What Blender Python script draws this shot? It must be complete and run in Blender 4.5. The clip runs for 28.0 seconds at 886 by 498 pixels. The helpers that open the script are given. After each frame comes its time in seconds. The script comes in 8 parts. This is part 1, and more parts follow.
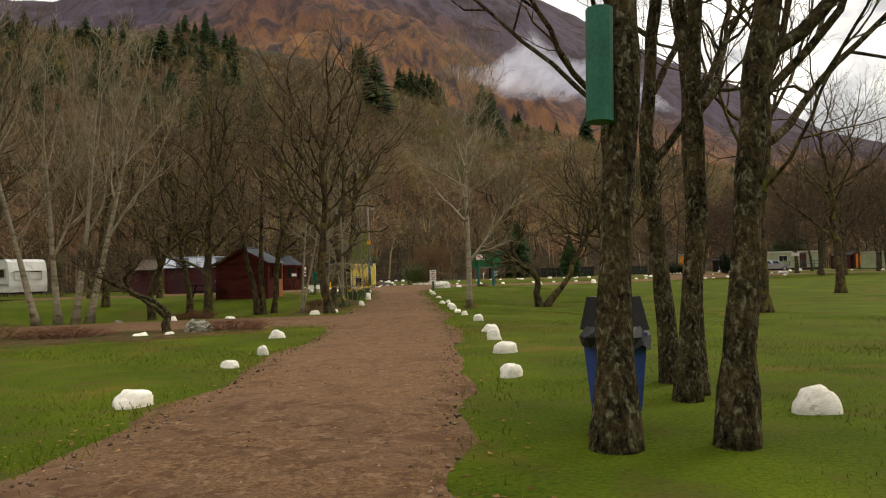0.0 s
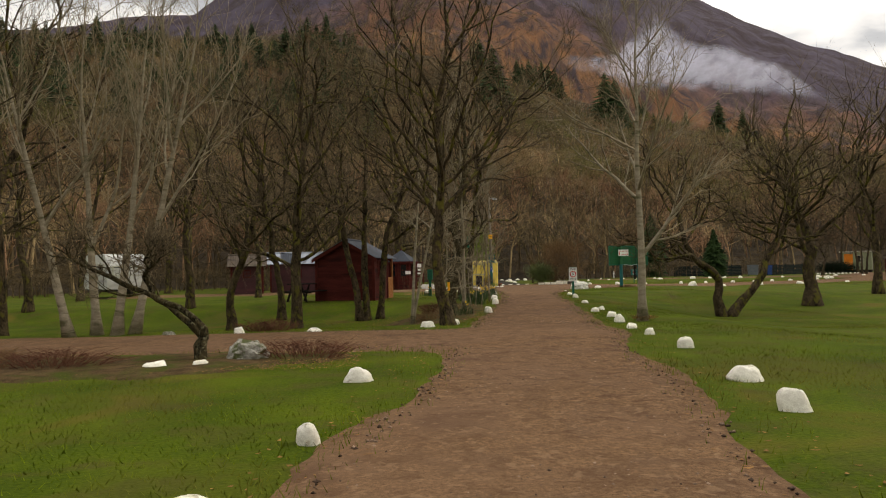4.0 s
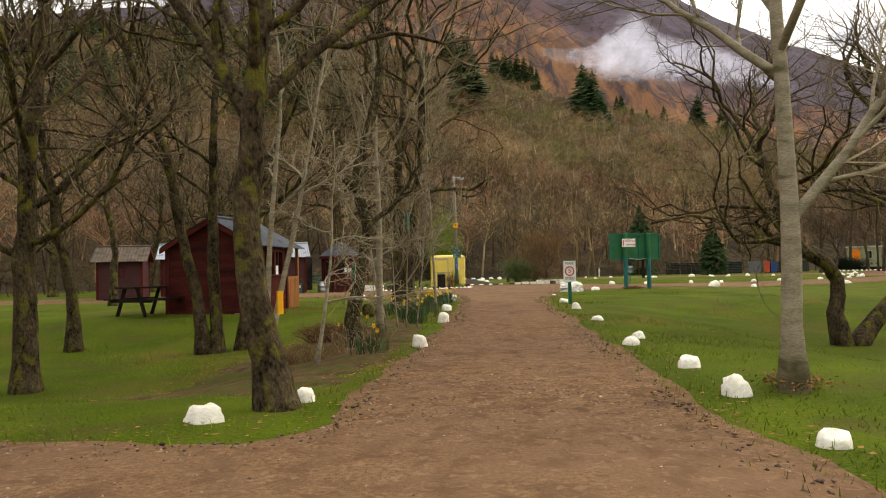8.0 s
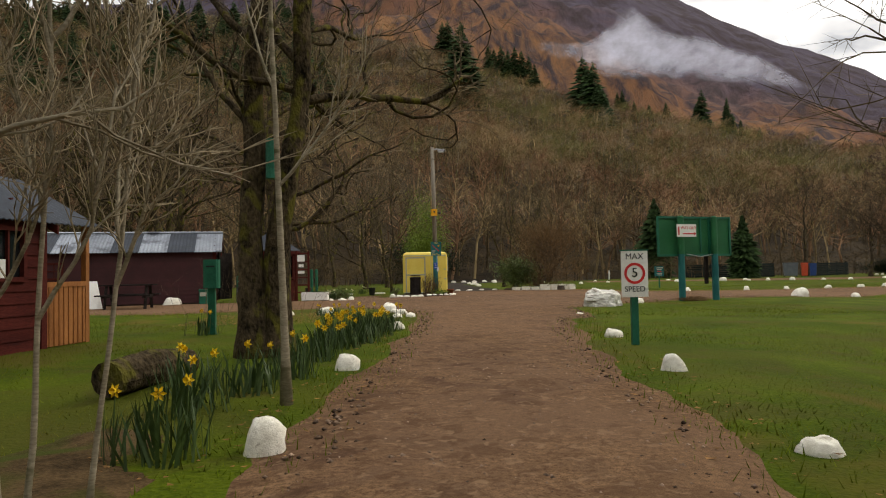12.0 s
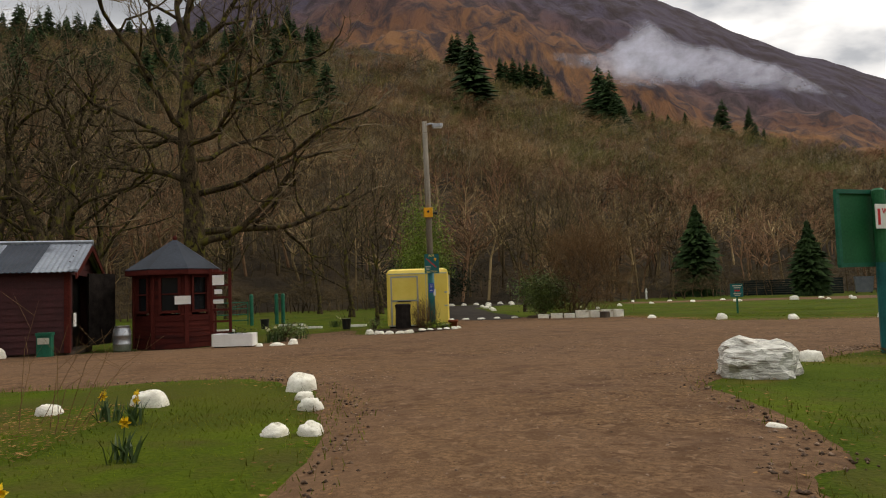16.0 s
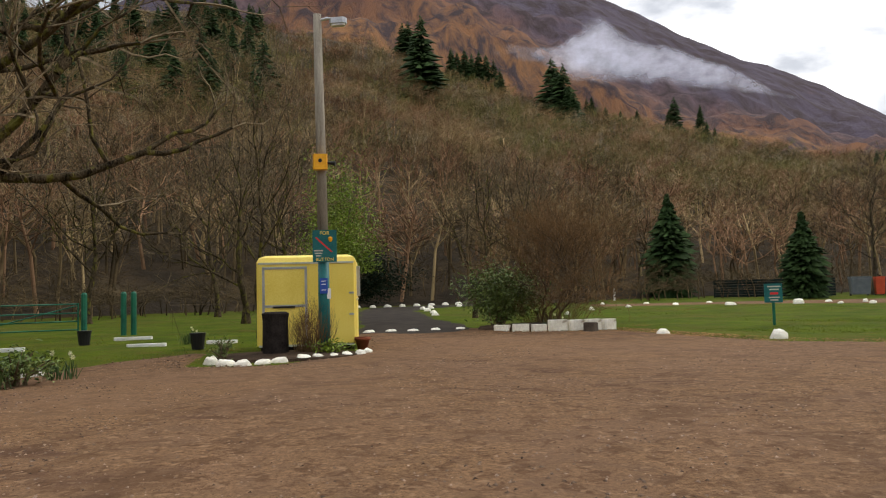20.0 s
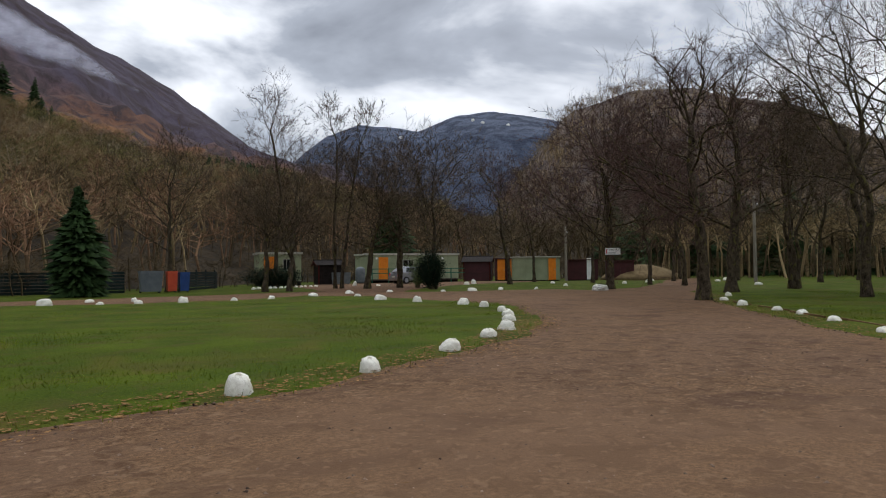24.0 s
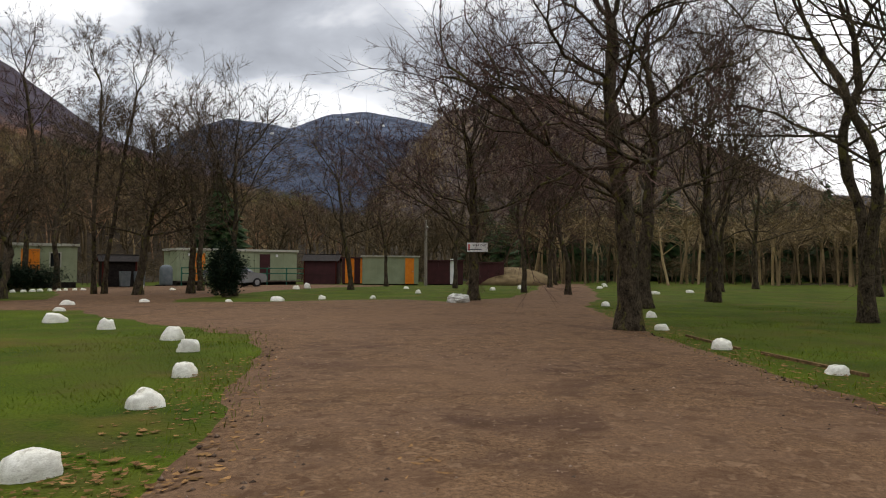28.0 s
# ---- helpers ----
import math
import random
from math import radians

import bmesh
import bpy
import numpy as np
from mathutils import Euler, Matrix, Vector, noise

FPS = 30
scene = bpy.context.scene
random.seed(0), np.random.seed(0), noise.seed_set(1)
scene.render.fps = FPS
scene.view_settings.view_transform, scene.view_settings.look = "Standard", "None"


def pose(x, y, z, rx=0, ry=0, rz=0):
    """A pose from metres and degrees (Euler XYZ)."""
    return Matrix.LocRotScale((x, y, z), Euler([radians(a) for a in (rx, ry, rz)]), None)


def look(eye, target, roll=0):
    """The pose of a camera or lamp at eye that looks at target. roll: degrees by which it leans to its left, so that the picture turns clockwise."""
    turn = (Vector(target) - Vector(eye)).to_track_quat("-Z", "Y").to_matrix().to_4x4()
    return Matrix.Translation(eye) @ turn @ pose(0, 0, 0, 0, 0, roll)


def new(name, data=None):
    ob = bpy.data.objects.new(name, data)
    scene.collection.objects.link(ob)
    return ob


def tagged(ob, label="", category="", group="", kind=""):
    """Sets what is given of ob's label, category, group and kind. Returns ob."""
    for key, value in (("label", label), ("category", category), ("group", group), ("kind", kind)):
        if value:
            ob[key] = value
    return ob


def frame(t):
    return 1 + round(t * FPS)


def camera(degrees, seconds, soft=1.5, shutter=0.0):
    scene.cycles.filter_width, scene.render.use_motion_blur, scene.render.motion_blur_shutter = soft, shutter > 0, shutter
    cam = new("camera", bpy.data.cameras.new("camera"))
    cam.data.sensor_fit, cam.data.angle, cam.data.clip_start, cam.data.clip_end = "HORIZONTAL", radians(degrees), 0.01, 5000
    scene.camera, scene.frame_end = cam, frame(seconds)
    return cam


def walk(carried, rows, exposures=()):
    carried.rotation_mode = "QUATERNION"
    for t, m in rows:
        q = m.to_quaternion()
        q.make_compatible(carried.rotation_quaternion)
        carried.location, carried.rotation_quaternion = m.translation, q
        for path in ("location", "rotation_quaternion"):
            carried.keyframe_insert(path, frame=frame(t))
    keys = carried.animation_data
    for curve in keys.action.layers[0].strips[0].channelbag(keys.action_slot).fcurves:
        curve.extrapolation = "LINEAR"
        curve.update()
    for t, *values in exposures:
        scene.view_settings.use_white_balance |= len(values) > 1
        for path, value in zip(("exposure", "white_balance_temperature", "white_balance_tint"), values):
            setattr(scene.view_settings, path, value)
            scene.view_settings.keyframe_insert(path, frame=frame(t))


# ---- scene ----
cam = camera(63.6, 28.0, 1.1)
PATH = [
    (0, (-0.392, -3.288, 1.276), (0.051, -1.338, 1.336), -1.5),
    (0.5, (-0.459, -2.740, 1.275), (-0.183, -0.760, 1.336), -1.2),
    (1, (-0.559, -2.165, 1.277), (-0.400, -0.172, 1.335), -1.1),
    (1.5, (-0.581, -1.391, 1.263), (-0.499, 0.606, 1.325), -1.0),
    (2, (-0.560, -0.578, 1.260), (-0.490, 1.421, 1.321), -1.0),
    (2.5, (-0.479, 0.270, 1.260), (-0.410, 2.267, 1.322), -1.1),
    (4.5, (0.202, 4.263, 1.242), (0.332, 6.258, 1.305), -1.2),
    (5, (0.408, 5.484, 1.223), (0.532, 7.479, 1.281), -1.1),
    (5.5, (0.631, 6.711, 1.236), (0.784, 8.704, 1.296), -1.4),
    (6, (0.850, 8.061, 1.233), (1.009, 10.054, 1.287), -1.3),
    (6.5, (1.102, 9.438, 1.213), (1.269, 11.430, 1.271), -1.4),
    (7, (1.381, 10.834, 1.183), (1.565, 12.825, 1.246), -1.3),
    (7.5, (1.671, 12.222, 1.168), (1.859, 14.213, 1.228), -1.3),
    (8, (1.955, 13.530, 1.154), (2.144, 15.521, 1.211), -1.3),
    (8.5, (2.244, 14.907, 1.125), (2.428, 16.897, 1.180), -1.2),
    (9, (2.494, 16.274, 1.111), (2.677, 18.266, 1.168), -1.3),
    (9.5, (2.759, 17.589, 1.095), (2.937, 19.580, 1.154), -1.1),
    (10, (3.016, 18.838, 1.104), (3.195, 20.829, 1.155), -1.0),
    (10.5, (3.267, 20.154, 1.109), (3.464, 22.144, 1.160), -1.4),
    (11, (3.482, 21.341, 1.105), (3.684, 23.330, 1.159), -1.3),
    (11.5, (3.714, 22.600, 1.103), (3.916, 24.588, 1.162), -1.2),
    (12, (3.928, 23.790, 1.102), (4.126, 25.779, 1.164), -1.1),
    (12.5, (4.154, 25.038, 1.101), (4.345, 27.028, 1.164), -1.2),
    (14.5, (4.890, 29.923, 1.186), (5.065, 31.915, 1.241), -1.8),
    (15, (5.072, 31.033, 1.231), (5.242, 33.025, 1.302), -1.8),
    (15.5, (5.242, 32.119, 1.240), (5.409, 34.109, 1.346), -1.9),
    (16, (5.371, 33.162, 1.250), (5.530, 35.152, 1.366), -1.9),
    (16.5, (5.512, 34.162, 1.249), (5.665, 36.152, 1.380), -1.9),
    (17, (5.655, 35.143, 1.240), (5.798, 37.134, 1.372), -1.9),
    (17.5, (5.815, 36.183, 1.238), (5.947, 38.175, 1.363), -1.9),
    (18, (5.976, 37.278, 1.267), (6.101, 39.270, 1.391), -1.9),
    (18.5, (6.166, 38.380, 1.272), (6.279, 40.373, 1.392), -2.0),
    (19, (6.321, 39.512, 1.258), (6.422, 41.506, 1.379), -1.9),
    (19.5, (6.606, 40.717, 1.252), (6.753, 42.708, 1.369), -1.6),
    (20, (7.006, 41.878, 1.279), (7.305, 43.853, 1.384), -1.4),
    (20.5, (7.663, 43.098, 1.246), (8.138, 45.038, 1.342), -1.1),
    (21, (8.326, 44.047, 1.256), (9.076, 45.899, 1.347), -1.2),
    (21.2, (8.639, 44.420, 1.261), (9.467, 46.238, 1.349), -1.4),
    (21.5, (9.197, 44.996, 1.224), (10.134, 46.761, 1.307), -1.3),
    (22, (10.207, 45.902, 1.205), (11.355, 47.538, 1.280), -1.3),
    (22.5, (11.394, 46.728, 1.186), (12.730, 48.214, 1.254), -1.1),
    (24.5, (17.424, 49.276, 1.087), (19.163, 50.262, 1.149), -0.5),
    (25, (19.043, 49.785, 1.079), (20.819, 50.703, 1.134), -0.4),
    (25.5, (20.46, 50.262, 1.115), (22.291, 51.067, 1.150), -0.4),
    (26, (21.874, 50.728, 1.132), (23.705, 51.529, 1.193), 0.0),
    (26.5, (23.161, 51.120, 1.115), (24.996, 51.911, 1.194), 0.2),
    (27, (24.408, 51.536, 1.113), (26.250, 52.311, 1.193), 0.2),
    (27.5, (25.661, 51.946, 1.097), (27.508, 52.709, 1.168), 0.3),
    (28, (26.872, 52.330, 1.099), (28.724, 53.083, 1.162), 0.2),
]
EXPOSURES = [(0, -0.05, 7530, 10), (1, 0.28, 7580, 10), (2, -0.24, 7530, 10), (5, -0.11, 7430, 10), (6, 0.2, 7430, 10), (7, 0.31, 7430, 10), (8, 0.4, 7480, 10), (9, 0.8, 7450, 10), (10, 0.80, 7330, 10), (11, 0.18, 7180, 10), (12, -0.22, 7180, 10), (15, -0.62, 7130, 10), (16, -0.45, 7130, 10), (17, -0.34, 7100, 10), (18.5, -0.14, 7100, 10), (20, 0.0, 6700, 10), (21, -0.53, 6160, 10), (22, -0.65, 6060, 10), (24.5, -0.57, 6210, 10), (26, -0.84, 6210, 10), (27, -0.75, 6310, 10), (28, -0.42, 6560, 10)]
walk(cam, [(t, look(eye, to, roll)) for t, eye, to, roll in PATH], EXPOSURES)

# ---- world, sun, exposure ----
SUN_AZ, SUN_EL = 70.0, 42.0
world = bpy.data.worlds.new("world")
scene.world = world
world.use_nodes = True
wt = world.node_tree
wt.nodes.clear()
w_out = wt.nodes.new("ShaderNodeOutputWorld")
w_bg = wt.nodes.new("ShaderNodeBackground")
w_sky = wt.nodes.new("ShaderNodeTexSky")
w_sky.sky_type = 'NISHITA'
w_sky.sun_disc = False
w_sky.sun_elevation, w_sky.sun_rotation = radians(SUN_EL), radians(SUN_AZ)
w_co = wt.nodes.new("ShaderNodeTexCoord")
w_map = wt.nodes.new("ShaderNodeMapping")
w_map.inputs["Scale"].default_value = (1.0, 1.0, 1.9)
w_map.inputs["Location"].default_value = (0.35, 0.2, 0.1)
w_n1 = wt.nodes.new("ShaderNodeTexNoise")
w_n1.inputs["Scale"].default_value, w_n1.inputs["Detail"].default_value = 2.6, 7.0
w_n1.inputs["Roughness"].default_value, w_n1.inputs["Distortion"].default_value = 0.5, 0.35
w_ramp = wt.nodes.new("ShaderNodeValToRGB")
w_ramp.color_ramp.elements[0].position, w_ramp.color_ramp.elements[0].color = 0.36, (0.32, 0.34, 0.39, 1)
w_ramp.color_ramp.elements[1].position, w_ramp.color_ramp.elements[1].color = 0.66, (2.3, 2.3, 2.32, 1)
w_mid = w_ramp.color_ramp.elements.new(0.50)
w_mid.color = (0.72, 0.76, 0.84, 1)
w_scale = wt.nodes.new("ShaderNodeMixRGB")
w_scale.blend_type, w_scale.inputs[0].default_value = 'MULTIPLY', 1.0
w_scale.inputs[2].default_value = (0.1, 0.1, 0.1, 1)
w_mix = wt.nodes.new("ShaderNodeMixRGB")
w_mix.inputs[0].default_value = 0.9
wt.links.new(w_co.outputs["Generated"], w_map.inputs["Vector"])
wt.links.new(w_map.outputs["Vector"], w_n1.inputs["Vector"])
w_sep, w_low, w_add = wt.nodes.new("ShaderNodeSeparateXYZ"), wt.nodes.new("ShaderNodeMapRange"), wt.nodes.new("ShaderNodeMath")
w_low.inputs["From Min"].default_value, w_low.inputs["From Max"].default_value = 0.05, 0.6
w_low.inputs["To Min"].default_value, w_low.inputs["To Max"].default_value = 0.09, -0.02
wt.links.new(w_co.outputs["Generated"], w_sep.inputs[0])
wt.links.new(w_sep.outputs["Z"], w_low.inputs["Value"])
wt.links.new(w_n1.outputs["Fac"], w_add.inputs[0])
wt.links.new(w_low.outputs["Result"], w_add.inputs[1])
wt.links.new(w_add.outputs[0], w_ramp.inputs["Fac"])
wt.links.new(w_sky.outputs["Color"], w_scale.inputs[1])
wt.links.new(w_scale.outputs["Color"], w_mix.inputs[1])
wt.links.new(w_ramp.outputs["Color"], w_mix.inputs[2])
# an overcast sky is brightest overhead
w_top, w_gain = wt.nodes.new("ShaderNodeMapRange"), wt.nodes.new("ShaderNodeMixRGB")
w_top.inputs["From Min"].default_value, w_top.inputs["From Max"].default_value, w_top.inputs["To Min"].default_value, w_top.inputs["To Max"].default_value = 0.38, 1.0, 1.0, 2.5
w_gain.blend_type, w_gain.inputs[0].default_value = 'MULTIPLY', 1.0
wt.links.new(w_sep.outputs["Z"], w_top.inputs["Value"])
wt.links.new(w_mix.outputs["Color"], w_gain.inputs[1])
wt.links.new(w_top.outputs["Result"], w_gain.inputs[2])
wt.links.new(w_gain.outputs["Color"], w_bg.inputs["Color"])
wt.links.new(w_bg.outputs["Background"], w_out.inputs["Surface"])
w_bg.inputs["Strength"].default_value = 1.0

sun_data = bpy.data.lights.new("sun", 'SUN')
sun_data.energy, sun_data.angle, sun_data.color = 1.5, radians(20), (1.0, 0.96, 0.9)
sun = new("sun", sun_data)
az, el = radians(SUN_AZ), radians(SUN_EL)
sun.matrix_world = look((60 * math.sin(az) * math.cos(el), 60 * math.cos(az) * math.cos(el), 60 * math.sin(el)), (0, 0, 0))


# ---- materials ----
def material(name, dark, light, scale=6.0, rough=0.8, bump=0.3, fine=60.0, metal=0.0, stain=None, stain_amount=0.35, per_object=0.0, stretch=(1, 1, 1), bump_distance=0.02, island=0.0, stain_scale=None, stain_soft=0.12):
    """Two scales of noise between two colours, an optional stain, and relief."""
    m = bpy.data.materials.new(name)
    m.use_nodes = True
    t = m.node_tree
    b = t.nodes["Principled BSDF"]
    co = t.nodes.new("ShaderNodeTexCoord")
    mp = t.nodes.new("ShaderNodeMapping")
    mp.inputs["Scale"].default_value = stretch
    t.links.new(co.outputs["Object"], mp.inputs["Vector"])
    big = t.nodes.new("ShaderNodeTexNoise")
    big.inputs["Scale"].default_value, big.inputs["Detail"].default_value = scale, 5.0
    small = t.nodes.new("ShaderNodeTexNoise")
    small.inputs["Scale"].default_value, small.inputs["Detail"].default_value = fine, 3.0
    t.links.new(mp.outputs["Vector"], big.inputs["Vector"])
    t.links.new(mp.outputs["Vector"], small.inputs["Vector"])
    both = t.nodes.new("ShaderNodeMath")
    both.operation = 'MULTIPLY_ADD'
    both.inputs[1].default_value = 0.45
    t.links.new(small.outputs["Fac"], both.inputs[0])
    half = t.nodes.new("ShaderNodeMath")
    half.operation = 'MULTIPLY'
    half.inputs[1].default_value = 0.55
    t.links.new(big.outputs["Fac"], half.inputs[0])
    t.links.new(half.outputs[0], both.inputs[2])
    ramp = t.nodes.new("ShaderNodeValToRGB")
    ramp.color_ramp.elements[0].position, ramp.color_ramp.elements[0].color = 0.36, (*dark, 1)
    ramp.color_ramp.elements[1].position, ramp.color_ramp.elements[1].color = 0.64, (*light, 1)
    t.links.new(both.outputs[0], ramp.inputs["Fac"])
    colour = ramp.outputs["Color"]
    if stain:
        sn = t.nodes.new("ShaderNodeTexNoise")
        sn.inputs["Scale"].default_value, sn.inputs["Detail"].default_value = stain_scale or scale * 0.6, 6.0
        sn.inputs["Distortion"].default_value = 0.8
        shift = t.nodes.new("ShaderNodeMapping")
        shift.inputs["Location"].default_value = (7.3, 2.1, 4.4)
        t.links.new(mp.outputs["Vector"], shift.inputs["Vector"])
        t.links.new(shift.outputs["Vector"], sn.inputs["Vector"])
        sr = t.nodes.new("ShaderNodeValToRGB")
        sr.color_ramp.elements[0].position = 0.68 - stain_amount * 0.45
        sr.color_ramp.elements[1].position = 0.68 + stain_soft - stain_amount * 0.45
        t.links.new(sn.outputs["Fac"], sr.inputs["Fac"])
        mx = t.nodes.new("ShaderNodeMixRGB")
        mx.inputs[2].default_value = (*stain, 1)
        t.links.new(sr.outputs["Color"], mx.inputs[0])
        t.links.new(colour, mx.inputs[1])
        colour = mx.outputs["Color"]
    if per_object:
        info = t.nodes.new("ShaderNodeObjectInfo")
        hs = t.nodes.new("ShaderNodeHueSaturation")
        rng = t.nodes.new("ShaderNodeMapRange")
        rng.inputs["To Min"].default_value, rng.inputs["To Max"].default_value = 1 - per_object, 1 + per_object
        t.links.new(info.outputs["Random"], rng.inputs["Value"])
        t.links.new(rng.outputs["Result"], hs.inputs["Value"])
        t.links.new(colour, hs.inputs["Color"])
        colour = hs.outputs["Color"]
    if island:
        geo = t.nodes.new("ShaderNodeNewGeometry")
        hs = t.nodes.new("ShaderNodeHueSaturation")
        rng = t.nodes.new("ShaderNodeMapRange")
        rng.inputs["To Min"].default_value, rng.inputs["To Max"].default_value = 1 - island, 1 + island
        t.links.new(geo.outputs["Random Per Island"], rng.inputs["Value"])
        t.links.new(rng.outputs["Result"], hs.inputs["Value"])
        t.links.new(colour, hs.inputs["Color"])
        colour = hs.outputs["Color"]
    t.links.new(colour, b.inputs["Base Color"])
    b.inputs["Roughness"].default_value, b.inputs["Metallic"].default_value = rough, metal
    b.inputs["Specular IOR Level"].default_value = 0.3 if rough < 0.65 else 0.06
    if bump:
        bp = t.nodes.new("ShaderNodeBump")
        bp.inputs["Strength"].default_value, bp.inputs["Distance"].default_value = bump, bump_distance
        t.links.new(both.outputs[0], bp.inputs["Height"])
        t.links.new(bp.outputs["Normal"], b.inputs["Normal"])
    return m


def glass_dark(name):
    m = bpy.data.materials.new(name)
    m.use_nodes = True
    b = m.node_tree.nodes["Principled BSDF"]
    b.inputs["Base Color"].default_value = (0.012, 0.014, 0.016, 1)
    b.inputs["Roughness"].default_value = 0.05
    return m


GRASS = material("grass", (0.0290, 0.0500, 0.0018), (0.0820, 0.1100, 0.0050), 0.7, 0.95, 0.7, 30.0, stain=(0.105, 0.084, 0.014), stain_amount=0.20, bump_distance=0.05)
BLADE = material("grass_blades", (0.066, 0.104, 0.005), (0.158, 0.196, 0.012), 0.5, 0.8, 0.0, 9.0, stain=(0.182, 0.147, 0.035), stain_amount=0.22, island=0.3)
GRAVEL = material("gravel", (0.0616, 0.0322, 0.0154), (0.2345, 0.1372, 0.07), 30.0, 0.92, 0.45, 120.0, stain=(0.091, 0.0546, 0.0322), stain_amount=0.40, bump_distance=0.010, stain_scale=3.2, stain_soft=0.3)


def worn_patches(m, scale, lo, hi, amount, colour, stretch):
    """Broad patches of another tone, trodden or driven into a ground."""
    t = m.node_tree
    b = t.nodes["Principled BSDF"]
    old = b.inputs["Base Color"].links[0].from_socket
    co, mp = t.nodes.new("ShaderNodeTexCoord"), t.nodes.new("ShaderNodeMapping")
    mp.inputs["Scale"].default_value = stretch
    n_ = t.nodes.new("ShaderNodeTexNoise")
    n_.inputs["Scale"].default_value, n_.inputs["Detail"].default_value, n_.inputs["Distortion"].default_value = scale, 7.0, 0.6
    rng = t.nodes.new("ShaderNodeMapRange")
    rng.inputs["From Min"].default_value, rng.inputs["From Max"].default_value, rng.inputs["To Max"].default_value = lo, hi, amount
    mx = t.nodes.new("ShaderNodeMixRGB")
    mx.inputs[2].default_value = (*colour, 1)
    t.links.new(co.outputs["Object"], mp.inputs["Vector"])
    t.links.new(mp.outputs["Vector"], n_.inputs["Vector"])
    t.links.new(n_.outputs["Fac"], rng.inputs["Value"])
    t.links.new(rng.outputs["Result"], mx.inputs[0])
    t.links.new(old, mx.inputs[1])
    t.links.new(mx.outputs["Color"], b.inputs["Base Color"])


# packed fine grit, then dark wet smears and scattered leaf mould
worn_patches(BLADE, 1.3, 0.50, 0.68, 0.55, (0.115, 0.098, 0.022), (1, 1, 1))
worn_patches(GRASS, 2.2, 0.52, 0.66, 0.5, (0.075, 0.062, 0.016), (1, 1, 1))
worn_patches(GRASS, 0.28, 0.50, 0.66, 0.6, (0.0735, 0.0686, 0.0112), (1, 1, 1))
worn_patches(GRASS, 1.1, 0.56, 0.70, 0.4, (0.063, 0.0462, 0.0168), (1, 1, 1))
worn_patches(BLADE, 0.28, 0.50, 0.66, 0.6, (0.1505, 0.133, 0.0238), (1, 1, 1))
worn_patches(BLADE, 1.1, 0.56, 0.70, 0.35, (0.133, 0.098, 0.0392), (1, 1, 1))
worn_patches(GRAVEL, 0.5, 0.42, 0.60, 0.55, (0.14, 0.0826, 0.049), (1, 1, 1))
worn_patches(GRAVEL, 0.9, 0.58, 0.68, 0.7, (0.0616, 0.0322, 0.0196), (1, 1, 1))
worn_patches(GRAVEL, 5.5, 0.53, 0.62, 0.6, (0.066, 0.034, 0.017), (1, 1, 1))
worn_patches(GRAVEL, 2.0, 0.55, 0.64, 0.55, (0.075, 0.040, 0.020), (1, 1, 1))
worn_patches(GRAVEL, 11.0, 0.58, 0.66, 0.5, (0.26, 0.165, 0.095), (1, 1, 1))
worn_patches(GRAVEL, 0.16, 0.46, 0.62, 0.40, (0.182, 0.1064, 0.0574), (1, 1, 1))
PEBBLE = material("pebbles", (0.042, 0.0252, 0.0168), (0.252, 0.175, 0.1225), 9.0, 0.85, 0.2, 40.0, island=0.65)
LITTER = material("leaf_litter", (0.095, 0.046, 0.016), (0.30, 0.165, 0.062), 5.0, 0.85, 0.0, 30.0, island=0.4)
ASPHALT = material("old_asphalt", (0.0182, 0.0147, 0.0112), (0.0504, 0.0406, 0.0308), 1.2, 0.8, 0.5, 60.0)
STONE_W = material("white_painted_stone", (0.66, 0.62, 0.50), (0.93, 0.90, 0.78), 5.0, 0.85, 0.6, 30.0, stain=(0.34, 0.29, 0.19), stain_amount=0.16, per_object=0.08)
ROCK_W = material("weathered_painted_rock", (0.46, 0.44, 0.38), (0.88, 0.86, 0.76), 4.0, 0.9, 1.0, 22.0, stain=(0.17, 0.14, 0.095), stain_amount=0.36, stretch=(0.6, 0.6, 2.2), stain_scale=3.0, bump_distance=0.05)
ROCK_G = material("grey_mossy_rock", (0.16, 0.15, 0.12), (0.42, 0.40, 0.34), 5.0, 0.85, 0.8, 22.0, stain=(0.09, 0.10, 0.04), stain_amount=0.45)
# bark copy for the east trees, its tone set to hold their shade
BARK_EAST = material("east_tree_bark", (0.0112, 0.0091, 0.0063), (0.1155, 0.0875, 0.056), 6.0, 0.95, 1.0, 30.0, stain=(0.119, 0.105, 0.0315), stain_amount=0.30, stretch=(1, 1, 0.6), bump_distance=0.10, stain_scale=5.0)
BARK = material("mossy_bark", (0.007, 0.0056, 0.0035), (0.1085, 0.0798, 0.0448), 6.0, 0.95, 1.0, 30.0, stain=(0.1155, 0.105, 0.021), stain_amount=0.36, stretch=(1, 1, 0.6), bump_distance=0.10, stain_scale=5.0)
BARK_LICHEN = material("lichen_bark", (0.007, 0.0056, 0.0035), (0.0945, 0.0728, 0.0336), 7.0, 0.95, 1.0, 34.0, stain=(0.189, 0.1785, 0.1085), stain_amount=0.34, stretch=(1, 1, 0.6), bump_distance=0.10, stain_scale=26.0, stain_soft=0.2)
BARK_PALE = material("pale_smooth_bark", (0.168, 0.14, 0.091), (0.364, 0.315, 0.224), 3.0, 0.85, 0.5, 30.0, stain=(0.105, 0.098, 0.049), stain_amount=0.25, stretch=(1, 1, 3.5))
